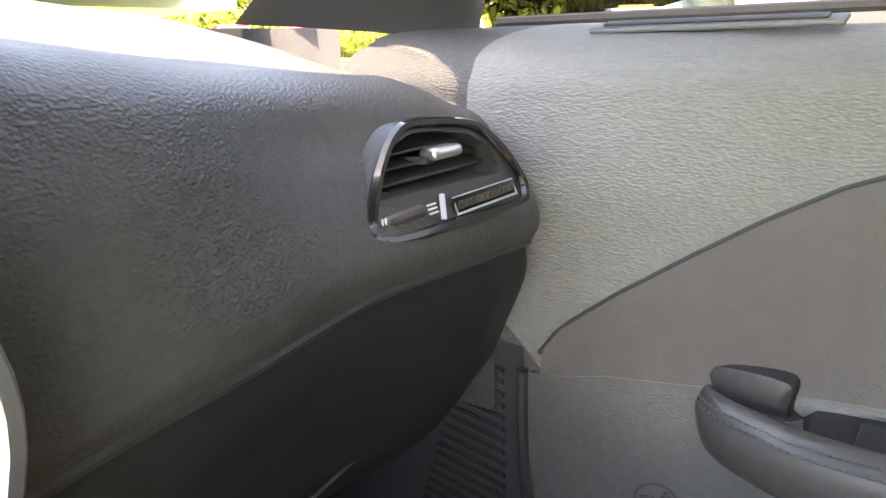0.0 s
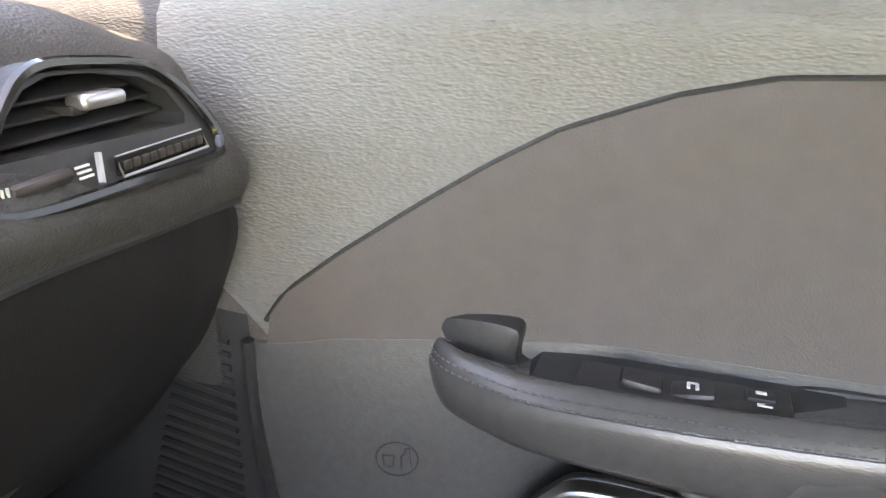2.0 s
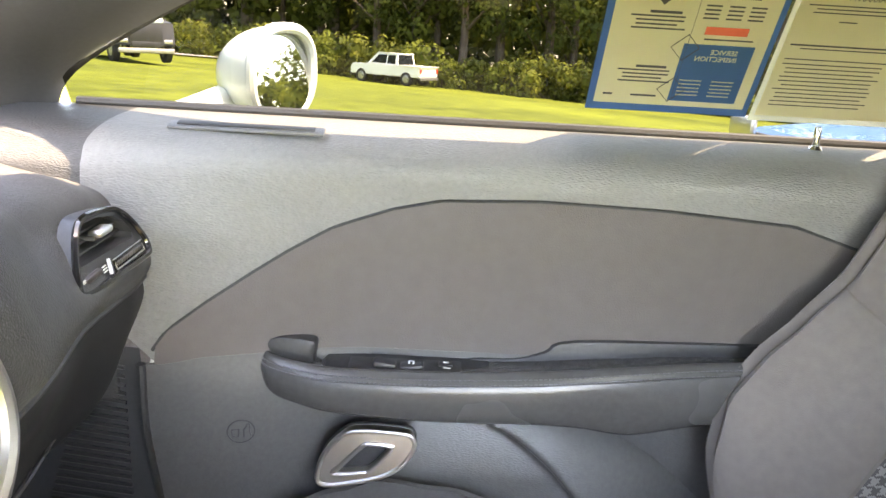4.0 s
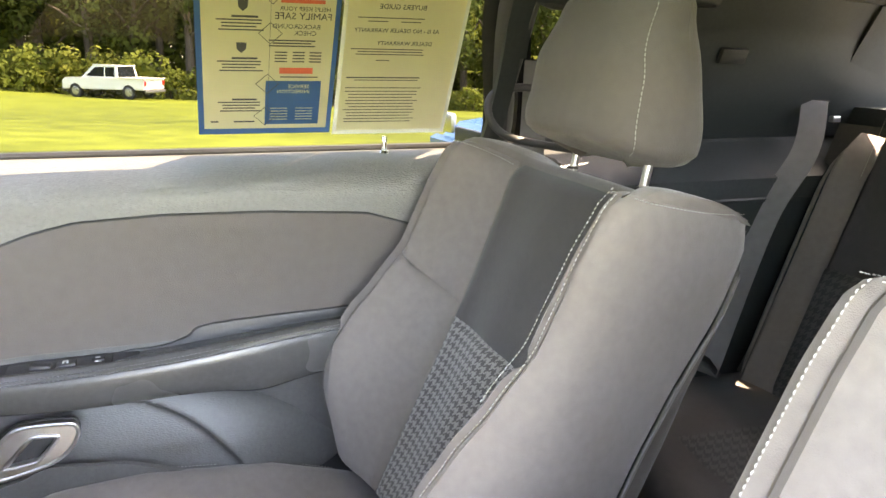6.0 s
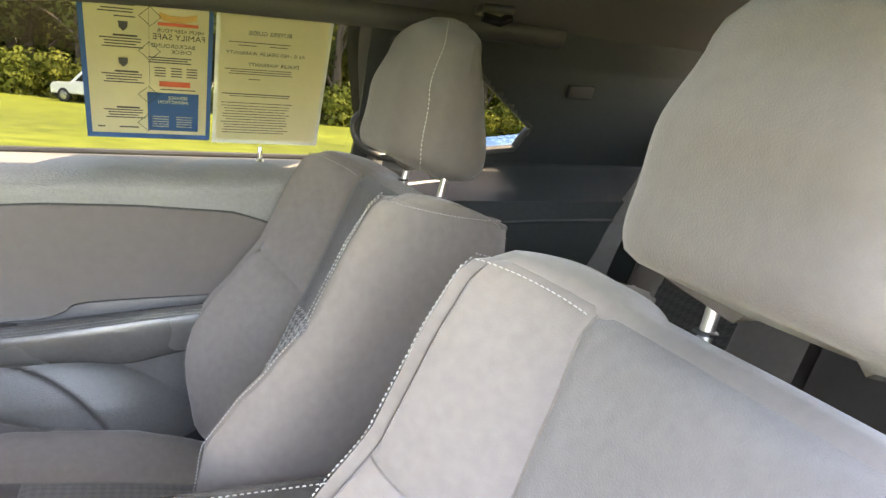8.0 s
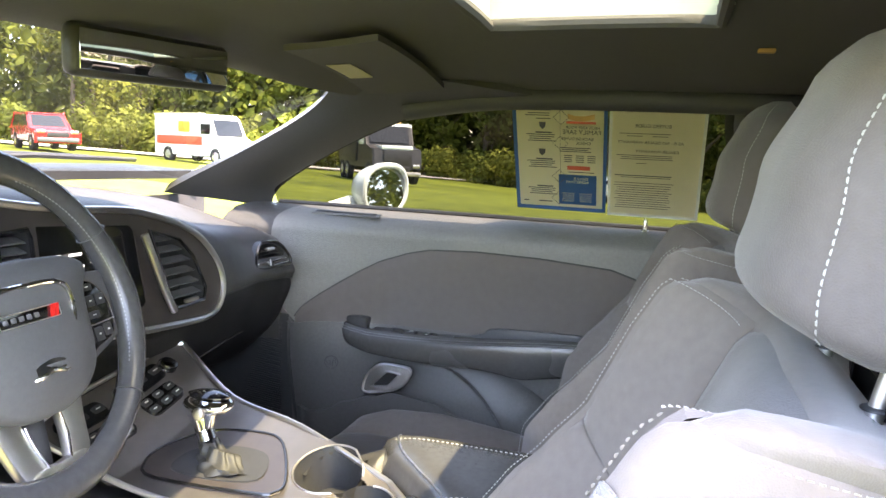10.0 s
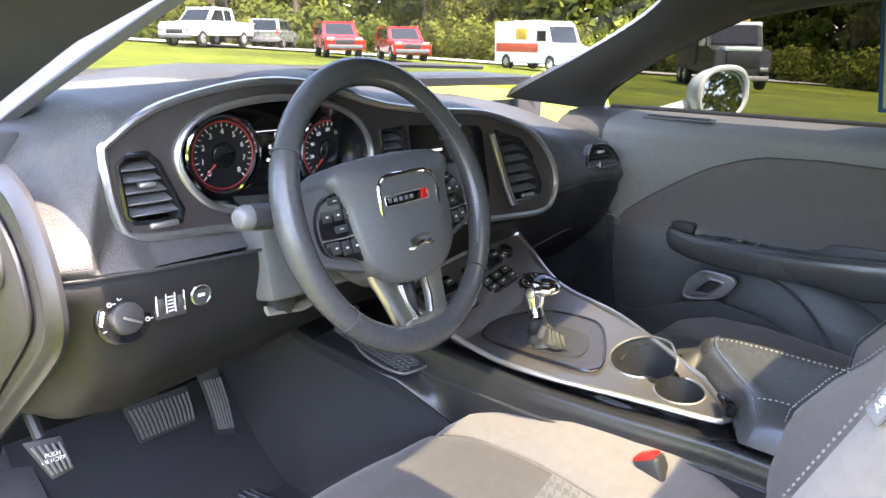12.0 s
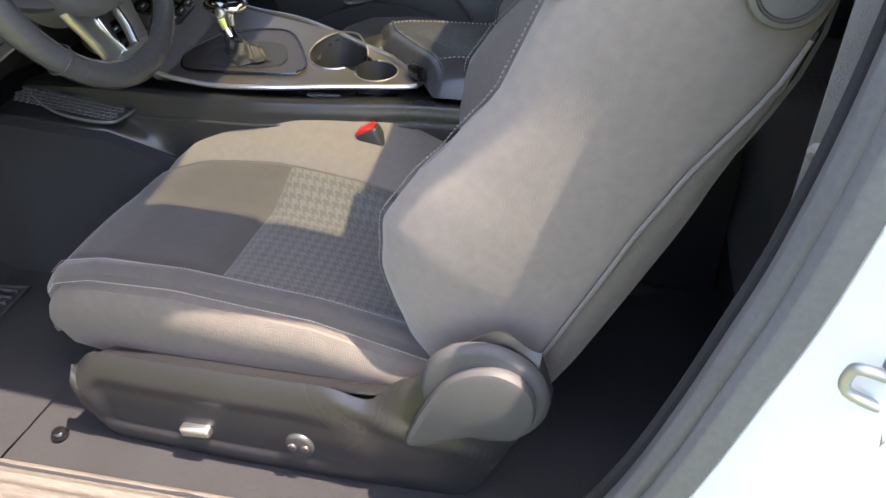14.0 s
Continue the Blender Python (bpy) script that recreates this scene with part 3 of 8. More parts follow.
# quarter trims behind the doors with their small windows
def quarter(s):
    hole = [(-0.285, 0.956), (-0.300, 1.185), (-0.425, 1.172), (-0.610, 1.040), (-0.590, 0.992)] if s > 0 else [(-0.435, 1.150), (-0.585, 1.045), (-0.435, 1.012)]

    def inside(y, z):
        ok = True
        sign = None
        for (a, b), (c, d) in zip(hole, hole[1:] + hole[:1]):
            cr = (c - a) * (z - b) - (d - b) * (y - a)
            if sign is None:
                sign = cr > 0
            elif (cr > 0) != sign:
                ok = False
        return ok

    def X(y, z):
        if z > 0.955:
            return 0.715 - 0.47 * (z - 0.955) - 0.012 * math.sin(min(1, (z - 0.955) / 0.2) * math.pi)
        return 0.715 - 0.10 * min(1, (0.955 - z) / 0.06) + 0.03 * min(1, max(0, 0.80 - z) / 0.3)

    bm = bmesh.new()
    ny, nz = 84, 90
    y0, y1, z0, z1 = (-0.26 if s > 0 else -0.40), -1.10, 0.34, 1.245
    grid = [[bm.verts.new((X(y0 + (y1 - y0) * i / ny, z0 + (z1 - z0) * j / nz) * s, y0 + (y1 - y0) * i / ny, z0 + (z1 - z0) * j / nz)) for j in range(nz + 1)] for i in range(ny + 1)]
    for i in range(ny):
        for j in range(nz):
            cy, cz = y0 + (y1 - y0) * (i + 0.5) / ny, z0 + (z1 - z0) * (j + 0.5) / nz
            if not inside(cy, cz):
                bm.faces.new((grid[i][j], grid[i + 1][j], grid[i + 1][j + 1], grid[i][j + 1]))
    bm.normal_update()
    bmesh.ops.solidify(bm, geom=bm.faces[:], thickness=-0.01 * s)
    t = thing("quarter_trim", (0.70 * s, -0.7, 0.34), "dark moulded rear quarter trim with a tapering fixed window", "interior trim", kind="structure")
    part("panel", bm, "quarter", t)
    ring = [(X(a, b) * s - 0.004 * s, a, b) for a, b in hole]
    dense = []
    for a, b in zip(ring, ring[1:] + ring[:1]):
        dense += [Vector(a).lerp(Vector(b), k / 5) for k in range(5)]
    pane = bmesh.new()
    pane.faces.new([pane.verts.new((x + 0.012 * s, y, z)) for x, y, z in ring])
    part("pane", pane, TINTED, t, "tinted fixed quarter glass", smooth=0)
    part("window_frame", tube(dense, 0.008, 8, closed=True), "trim", t)
    # moulded ledge line and arm recess
    part("ledge", tube(spline([((X(y, 0.955) - 0.012) * s, y, 0.955) for y in (-0.34, -0.6, -0.85, -1.04)], 6), 0.012, 8, flat=0.5), "quarter", t)
    part("armrest_line", tube(spline([((X(y, 0.80) - 0.004) * s, y, z) for y, z in ((-0.36, 0.845), (-0.6, 0.86), (-0.85, 0.86), (-0.98, 0.85))], 6), 0.010, 8, flat=0.6), "quarter", t)
    return t


quarter(1)
quarter(-1)
# rear pillars beside the back window
for s in (1, -1):
    def rear_post(u, v):
        z = 0.96 + 0.245 * v
        a = Vector((0.705 - 0.47 * (z - 0.955), -0.955 - 0.02 * v, z))
        p = a.lerp(rear_edge(min(1.0, max(0.0, (z - 1.03) / 0.184))) + Vector((0, 0.004, 0)), u)
        return Vector(((p.x - 0.012 * math.sin(math.pi * u)) * s, p.y, p.z))
    solo("c_pillar", surf(rear_post, 12, 10, 0.008), "quarter", "dark green-grey moulded rear roof pillar trim", "pillar", kind="structure")
    solo("pillar_gap", tube([rear_post(0.02, k / 10) for k in range(11)], 0.004, 6), "rubber", "dark joint between the quarter trim and the rear pillar", "trim joint", kind="structure")
# door pillar trims behind the door glass
for s in (1, -1):
    def b_post(u, v):
        z = 0.34 + 0.87 * v
        lean = 0.0 if z < 0.955 else 0.50 * (z - 0.955)
        front = lerp_table(z, [(0.34, -0.12), (0.55, -0.20), (0.75, -0.262), (0.95, -0.275), (1.21, -0.225 if s > 0 else -0.315)])
        front -= 0.0 if s > 0 else 0.055
        y = front - (0.085 if s > 0 and z > 0.95 else 0.16) * u
        x = 0.742 - lean - 0.030 * math.sin(math.pi * min(1, u * 1.4))
        return Vector((x * s, y, z))
    # driver's side takes the darkened trim, with the cabin's shade in its colour
    solo("b_pillar", surf(b_post, 8, 24, -0.02 * s), "trim" if s > 0 else "pillar_shade", "dark moulded trim of the pillar behind the door", "pillar", kind="structure")


# ---- seats ----
LEAN = radians(25)
SIN, COS, BACK = math.sin(LEAN), math.cos(LEAN), 0.515
# half sections of the backrest: height share, centre edge, centre depth, crest, crest depth, outer edge, its depth, rear edge, rear depth
ROWS = [
    (0.000, 0.098, 0.030, 0.172, 0.066, 0.212, 0.030, 0.205, -0.070),
    (0.190, 0.100, 0.030, 0.190, 0.126, 0.234, 0.078, 0.214, -0.072),
    (0.300, 0.101, 0.030, 0.198, 0.142, 0.240, 0.090, 0.215, -0.072),
    (0.400, 0.102, 0.029, 0.202, 0.133, 0.240, 0.086, 0.215, -0.072),
    (0.510, 0.104, 0.029, 0.204, 0.115, 0.237, 0.078, 0.214, -0.072),
    (0.640, 0.109, 0.028, 0.205, 0.098, 0.235, 0.071, 0.212, -0.076),
    (0.830, 0.123, 0.027, 0.205, 0.098, 0.234, 0.074, 0.206, -0.092),
    (0.930, 0.134, 0.026, 0.205, 0.094, 0.232, 0.074, 0.203, -0.090),
    (0.972, 0.137, 0.018, 0.204, 0.086, 0.228, 0.066, 0.200, -0.080),
    (1.000, 0.137, 0.002, 0.200, 0.066, 0.218, 0.046, 0.196, -0.070),
]


def back_row(s):
    for a, b in zip(ROWS, ROWS[1:]):
        if s <= b[0]:
            t = (s - a[0]) / (b[0] - a[0])
            t = t * t * (3 - 2 * t) * 0.4 + t * 0.6
            return [p + (q - p) * t for p, q in zip(a[1:], b[1:])]
    return list(ROWS[-1][1:])


def back_pt(q, s):
    """q from -1 (inner rear edge) over 0 (middle of the front) to 1 (outer rear edge)."""
    uc, wc, ub, wb, uo, wo, ur, wr = back_row(s)
    key = [(-uc, wc), (0.0, wc - 0.004), (uc, wc), (ub, wb), (uo, wo), ((uo + ur) / 2 + 0.006, (wo + wr) / 2), (ur, wr), (ur, wr - 0.02)]
    qs = [-0.4, 0.0, 0.4, 0.60, 0.70, 0.86, 1.0, 1.1]
    a = abs(q)
    k = max(1, min(len(qs) - 3, sum(1 for v in qs if v <= a) - 1))
    t = (a - qs[k]) / (qs[k + 1] - qs[k])
    p = [Vector(key[k + d]) for d in (-1, 0, 1, 2)]
    c = 0.5 * ((2 * p[1]) + (p[2] - p[0]) * t + (2 * p[0] - 5 * p[1] + 4 * p[2] - p[3]) * t * t + (3 * p[1] - p[0] - 3 * p[2] + p[3]) * t ** 3)
    u = math.copysign(c.x, q) if q else 0.0
    # rounded top corners
    drop = 0.004 * max(0.0, (abs(u) - 0.145) / 0.06) ** 2 * max(0.0, (s - 0.72) / 0.28)
    rise = 0.030 * max(0.0, (s - 0.74) / 0.26) * min(1.0, max(0.0, (a - 0.62) / 0.34))
    sl = s * BACK - drop + rise
    return Vector((u, -0.03 - sl * SIN + c.y * COS, 0.50 + sl * COS + c.y * SIN))


def back_normal(q, s):
    e = 0.004
    a = back_pt(q + e, s) - back_pt(q - e, s)
    b = back_pt(q, min(1, s + e)) - back_pt(q, max(0, s - e))
    return a.cross(b).normalized()


def panel(pt, q0, q1, s0, s1, nu, nv, puff=0.004, tuck=0.012, side=1, thick=0.006, fn=None):
    """One cloth panel of a seat: a sheet that is tucked in along its seams."""
    def f(u, v):
        q, s = q0 + (q1 - q0) * u, s0 + (s1 - s0) * v
        if fn:
            q, s = fn(u, v)
        p = pt(q, s)
        e = 0.004
        n = (pt(q + e, s) - pt(q - e, s)).cross(pt(q, s + e) - pt(q, s - e))
        n = n.normalized() if n.length > 1e-9 else Vector((0, 1, 0))
        if pt is back_pt:
            n = -n
        edge = min(u, 1 - u, v, 1 - v)
        lift = puff * (1 - math.exp(-edge / 0.06)) - 0.004 * math.exp(-edge / tuck)
        p = p + n * lift
        return Vector((p.x * side, p.y, p.z))
    w = (pt(q1, (s0 + s1) / 2) - pt(q0, (s0 + s1) / 2)).length
    h = (pt((q0 + q1) / 2, s1) - pt((q0 + q1) / 2, s0)).length
    return surf(f, nu, nv, 0.0, uv=lambda u, v: (u * w, v * h))


CROWS = [
    # share from the rear to the front: middle height, centre edge, crest u, crest height, outer u, outer height, bottom u, bottom height, y
    (0.00, 0.500, 0.110, 0.194, 0.520, 0.228, 0.485, 0.222, 0.448, -0.03),
    (0.30, 0.528, 0.112, 0.200, 0.562, 0.234, 0.534, 0.226, 0.450, 0.125),
    (0.62, 0.550, 0.116, 0.200, 0.580, 0.234, 0.550, 0.226, 0.452, 0.305),
    (0.82, 0.554, 0.118, 0.196, 0.574, 0.231, 0.546, 0.224, 0.455, 0.430),
    (0.91, 0.544, 0.116, 0.190, 0.556, 0.226, 0.532, 0.217, 0.458, 0.492),
    (0.97, 0.516, 0.110, 0.182, 0.524, 0.214, 0.500, 0.200, 0.460, 0.524),
    (1.00, 0.470, 0.106, 0.170, 0.472, 0.204, 0.466, 0.196, 0.455, 0.528),
]


def cush_pt(q, s):
    s = max(0.0, min(1.0, s))
    for a, b in zip(CROWS, CROWS[1:]):
        if s <= b[0]:
            t = (s - a[0]) / (b[0] - a[0])
            r = [p + (k - p) * t for p, k in zip(a[1:], b[1:])]
            break
    h0, uc, ub, hb, uo, ho, ul, hl, y = r
    key = [(-uc, h0), (0.0, h0 - 0.004), (uc, h0), (ub, hb), (uo, ho), ((uo + ul) / 2 + 0.004, (ho + hl) / 2), (ul, hl), (ul, hl - 0.02)]
    qs = [-0.4, 0.0, 0.4, 0.60, 0.74, 0.87, 1.0, 1.1]
    a_ = abs(q)
    k = max(1, min(len(qs) - 3, sum(1 for v in qs if v <= a_) - 1))
    t = (a_ - qs[k]) / (qs[k + 1] - qs[k])
    p = [Vector(key[k + d]) for d in (-1, 0, 1, 2)]
    c = 0.5 * ((2 * p[1]) + (p[2] - p[0]) * t + (2 * p[0] - 5 * p[1] + 4 * p[2] - p[3]) * t * t + (3 * p[1] - p[0] - 3 * p[2] + p[3]) * t ** 3)
    u = math.copysign(c.x, q) if q else 0.0
    bow = (-0.035 if q > 0 else -0.075) * (u / 0.2) ** 2 * max(0, (s - 0.45) / 0.55)
    return Vector((u, y + bow, c.y))


def head_pt(u, v):
    """Padded head restraint; u goes round, v from the bottom to the top."""
    a = 2 * math.pi * u
    ca, sa = math.cos(a), math.sin(a)
    k = lambda x, e: math.copysign(abs(x) ** e, x)
    z = 0.982 + 0.220 * v
    foot = max(0.0, 1 - max(0.0, (0.10 - v) / 0.105) ** 3) ** 0.5
    crown = max(0.0, 1 - max(0.0, (v - 0.80) / 0.202) ** 2.6) ** 0.55
    prof = foot * crown
    half = lerp_table(v, [(0, 0.124), (0.16, 0.131), (0.45, 0.127), (0.80, 0.106), (1, 0.092)]) * prof
    deep = lerp_table(v, [(0, 0.066), (0.2, 0.070), (0.55, 0.060), (0.85, 0.044), (1, 0.036)]) * prof
    yc = lerp_table(v, [(0, -0.266), (0.5, -0.268), (1, -0.284)])
    bow = -0.020 * (ca ** 2)
    x = half * k(ca, 0.52)
    y = yc + deep * k(sa, 0.50) + (bow if sa > 0 else 0)
    # the foot slopes down towards the rear
    z += (0.030 if sa > 0 else 0.004) * max(0.0, 1 - v / 0.35) * abs(sa)
    return Vector((x, y, z))


def front_seat(cx, side, label, power):
    """side: +1 where the door is towards +x."""
    low = 0.046 if side > 0 else 0.0
    t = thing("front_seat", (cx, 0.2, 0.33), label, "car seat", "front seats")

    def put(bm):
        bmesh.ops.translate(bm, vec=(cx, 0, 0), verts=bm.verts)
        return bm

    split = 0.53
    P = lambda *a, **k: put(panel(*a, side=side, **k))
    # driver's panel lightened: the brighter light there is put into the cloth colour
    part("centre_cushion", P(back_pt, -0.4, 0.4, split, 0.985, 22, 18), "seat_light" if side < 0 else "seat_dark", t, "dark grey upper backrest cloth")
    part("patterned_panel", P(back_pt, -0.4, 0.4, 0.0, split, 22, 24), "tooth", t, "grey houndstooth woven backrest panel")
    def core(pt):
        def f(u, v):
            q, k = -0.98 + 1.96 * u, 0.01 + 0.98 * v
            e = 0.004
            n = (pt(q + e, k) - pt(q - e, k)).cross(pt(q, k + e) - pt(q, k - e))
            p = pt(q, k) - (n.normalized() if n.length > 1e-9 else Vector((0, 1, 0))) * (-0.0055 if pt is back_pt else 0.0055)
            return Vector((p.x * side + cx, p.y, p.z))
        return surf(f, 60, 40)
    part("backrest_core", core(back_pt), "seat", t)
    for q in (1, -1):
        div = lambda u: 0.565 + 0.045 * u
        part("backrest_bolster", P(back_pt, 0.405 * q, 0.60 * q, 0.0, 0.6, 12, 30, puff=0.006, fn=lambda u, v: ((0.405 + 0.192 * u) * q, div(u) * v)), "seat", t)
        part("shoulder_panel", P(back_pt, 0.405 * q, 0.60 * q, 0.6, 0.99, 12, 18, puff=0.005, fn=lambda u, v: ((0.405 + 0.192 * u) * q, div(u) + 0.004 + (0.986 - div(u)) * v)), "seat", t)
        part("backrest_side", P(back_pt, 0.602 * q, 1.0 * q, 0.0, 0.985, 18, 40, puff=0.003), "seat", t)
        # seams with white thread: one along each side of the crest, closing over the shoulder
        def seam(qa, s0, s1, n, lift=0.0045):
            out = []
            for k in range(n + 1):
                t_ = s0 + (s1 - s0) * k / n
                p, m = back_pt(qa * q, t_), back_normal(qa * q, t_)
                m = m if m.y > 0 else -m
                out.append(p + m * lift)
            return [Vector((p.x * side + cx, p.y, p.z)) for p in out]
        face_n = lambda p: Vector((side * q * 0.4, 0.8, 0.4)).normalized()
        part("stitching", stitches(seam(0.618, 0.03, 0.965, 70, 0.0045 if q < 0 or side < 0 else 0.002), face_n), "thread" if q < 0 else "seat_light", t, "white stitched seam" if q < 0 else "tone in tone stitched seam")
        if side > 0 and q < 0:
            part("stitching", stitches(seam(0.575, 0.50, 0.965, 40, 0.0085), face_n), "thread", t, "white stitched seam")
        pipe = [Vector((p.x * side + cx, p.y, p.z)) for p in (back_pt(0.995 * q, 0.03 + 0.86 * k / 30) + Vector((0.003 * q, 0, 0)) for k in range(31))]
        part("piping", tube(pipe, 0.0023, 8), "seat_light", t)
        def band(u, v):
            wide = 0.034 * (1 - max(0.0, (u - 0.55) / 0.45) ** 1.5)
            p = back_pt(1.0 * q, 0.02 + 0.88 * u) + Vector((q * (0.003 * math.sin(math.pi * v) - 0.012 * v * v), -wide * COS * v, -wide * SIN * v))
            return Vector((p.x * side + cx, p.y, p.z))
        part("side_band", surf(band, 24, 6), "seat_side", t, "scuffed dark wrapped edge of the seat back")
        # stitching across the top of the shoulder and back along the top of the side
        over = [back_pt((0.40 + 0.20 * k / 12) * q, 0.955 + 0.006 * math.sin(math.pi * k / 12)) for k in range(13)]
        part("stitching", stitches([Vector((p.x * side + cx, p.y + 0.004, p.z + 0.006)) for p in over], lambda p: Vector((0, 0.5, 0.85)).normalized()), "thread", t, "white stitched seam")
        back_ = [back_pt((0.66 + 0.30 * k / 16) * q, 0.962 + 0.02 * (k / 16) ** 2) for k in range(17)]
        part("stitching", stitches([Vector(((p.x + 0.004 * q) * side + cx, p.y, p.z + 0.003)) for p in back_], lambda p: Vector((side * q * 0.8, 0, 0.6)).normalized()), "thread", t, "white stitched seam")
    # top roll and rear shell
    def top(u, v):
        q = -1 + 2 * u
        e = 0.004
        tuck = max(0.0, 1 - v / 0.12)
        a = back_pt(q, 0.982 - 0.014 * tuck) + (back_pt(q + e, 0.975) - back_pt(q - e, 0.975)).cross(back_pt(q, 0.979) - back_pt(q, 0.971)).normalized() * (-0.0015 + 0.0080 * tuck)
        wing = min(1.0, max(0.0, (abs(a.x) - 0.12) / 0.06))
        sl = BACK - 0.014 + 0.023 * wing
        deep = 0.070 - 0.004 * wing
        b = Vector((a.x * (1 - 0.05 * wing), -0.03 - sl * SIN - deep * COS, 0.50 + sl * COS - deep * SIN))
        swell = min(1.0, max(0.0, a.y - b.y) / 0.11) * math.sin(math.pi * v) ** 0.75 * (1 - 0.50 * wing)
        p = a.lerp(b, v) + Vector((0, -0.004 * swell, 0.024 * swell))
        return Vector((p.x * side + cx, p.y, p.z))
    part("top_roll", surf(top, 48, 16), "seat", t)
    def shell(u, v):
        q = -1 + 2 * u
        s = 0.01 + 0.95 * v
        e = back_pt(1.0, s)
        w = (e.x - 0.010) * q
        back = (0.026 + 0.018 * (1 - abs(q) ** 4)) * (1 - 0.8 * max(0.0, (v - 0.55) / 0.45) ** 1.5)
        return Vector((w * side + cx, e.y - back * COS, e.z - back * SIN))
    part("back_shell", surf(shell, 16, 16, 0.004), "plastic", t, "hard grey plastic seat back shell")
    # cushion
    cs = 0.57
    inner = 0.056 if side < 0 else 0.012
    skew = 0.058 if side < 0 else 0.0
    shift = lambda p: Vector((skew * max(0.0, 1 - (p.x / 0.2) ** 2), 0, 0))
    seat_pt = lambda q, s: cush_pt(q, s) + shift(cush_pt(q, s)) + Vector((0, 0, inner * min(1.0, max(0.0, (-q - 0.2) / 0.35)) * math.sin(math.pi * min(1.0, 0.10 + s * 0.84)) ** 1.2 - low))
    part("cushion_core", core(seat_pt), "seat", t)
    part("cushion_centre", P(seat_pt, -0.4, 0.4, cs, 1.0, 22, 20), "seat_dark", t, "dark cloth front of the seat cushion")
    part("patterned_cushion", P(seat_pt, -0.4, 0.4, 0.0, cs, 22, 20), "tooth_soft", t, "grey houndstooth woven cushion panel")
    for q in (1, -1):
        # shade on the driver's outer bolster is coloured in with the dark cloth
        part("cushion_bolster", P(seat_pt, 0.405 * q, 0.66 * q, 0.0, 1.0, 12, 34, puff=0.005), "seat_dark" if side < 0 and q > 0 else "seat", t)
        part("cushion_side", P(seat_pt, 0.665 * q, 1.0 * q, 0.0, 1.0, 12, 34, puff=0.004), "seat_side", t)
        path = [seat_pt(0.665 * q, 0.05 + 0.90 * k / 50) for k in range(51)]
        part("stitching", stitches([Vector(((p.x + 0.0045 * q) * side + cx, p.y, p.z + 0.0055)) for p in path], lambda p: Vector((q * side * 0.5, 0, 0.85)).normalized()), "thread", t, "white stitched seam")
    if side < 0:
        # second seam of the outer bolster
        path = [seat_pt(0.50, 0.08 + 0.88 * k / 50) for k in range(51)]
        part("stitching", stitches([Vector((p.x * side + cx, p.y, p.z + 0.0075)) for p in path], lambda p: Vector((0, 0, 1))), "thread", t, "white stitched seam")
    # head restraint
    hd = put(surf(head_pt, 40, 22, closed=True))
    bmesh.ops.holes_fill(hd, edges=hd.edges[:], sides=60)
    h = part("head_restraint", hd, "seat_head", t, "padded grey cloth head restraint", smooth=60)
    for q in (1, -1):
        path = [head_pt(0.25 - q * 0.165, 0.04 + 0.92 * k / 30) for k in range(31)]
        if side > 0 or q < 0:
            part("stitching", stitches([Vector((p.x * 1.008 + cx, p.y + 0.0012, p.z)) for p in path], lambda p: Vector((0.3 * q, 0.9, 0.1)).normalized(), 0.0042, 0.0016, 0.0005), "thread", h)
        part("post", tube([(cx + 0.079 * q, -0.264, 0.90), (cx + 0.079 * q, -0.288, 1.02)], 0.0054, 12), "silver", h, "bright satin head restraint post")
        part("guide", cyl(0.0095, 0.0085, 0.003, Matrix.Translation((cx + 0.079 * q, -0.276, 0.962)), 16, 0.002), "plastic", h)
    # base, side shield and controls
    o = side
    part("seat_base", box((0.38, 0.40, 0.10), Matrix.Translation((cx, 0.19, 0.40)), 0.02), "plastic", t)
    for q in (1, -1):
        part("rail", box((0.03, 0.52, 0.03), Matrix.Translation((cx + 0.17 * q, 0.18, 0.345)), 0.004), "plastic", t)
    def shield(u, v):
        y = 0.430 - 0.572 * u
        topz = lerp_table(y, [(-0.142, 0.545), (-0.129, 0.592), (-0.091, 0.613), (-0.047, 0.591), (0.001, 0.535), (0.054, 0.492), (0.104, 0.503), (0.26, 0.500), (0.389, 0.498), (0.428, 0.468)])
        low = line_table(y, [(-0.142, 0.535), (-0.135, 0.517), (-0.098, 0.445), (-0.074, 0.389), (-0.050, 0.361), (0.063, 0.358), (0.232, 0.357), (0.40, 0.358), (0.426, 0.395), (0.430, 0.44)])
        z = low + (topz - low) * v
        out = 0.250 + 0.032 * math.sin(math.pi * (0.10 + 0.84 * v)) ** 0.45 * (0.75 + 0.25 * math.sin(math.pi * min(1.0, u * 1.1)))
        # pressed recess with a broad rounded rim
        span = min((u - 0.03) / 0.05, (0.66 - u) / 0.16)
        tall = min((0.80 - v) / 0.16, (v - 0.16) / 0.10)
        k = max(0.0, min(1.0, span)) * max(0.0, min(1.0, tall))
        out -= 0.007 * k * k * (3 - 2 * k)
        # crease that runs back below the lever
        out += 0.005 * math.exp(-((z - (0.470 - 0.26 * (0.02 - y))) / 0.010) ** 2) * max(0.0, min(1.0, (0.10 - y) / 0.06))
        return Vector((cx + out * o, y, z))
    sh = part("side_shield", surf(shield, 90, 36, 0.004 * o), "shield", t, "moulded grey plastic seat side shield")
    part("shield_ledge", surf(lambda u, v: Vector((cx + (0.205 + 0.056 * v) * o, 0.42 - 0.46 * u, lerp_table(u, [(0, 0.470), (0.06, 0.494), (0.75, 0.498), (1, 0.512)]) - 0.026 * (1 - v))), 30, 4, 0.003), "shield", t)
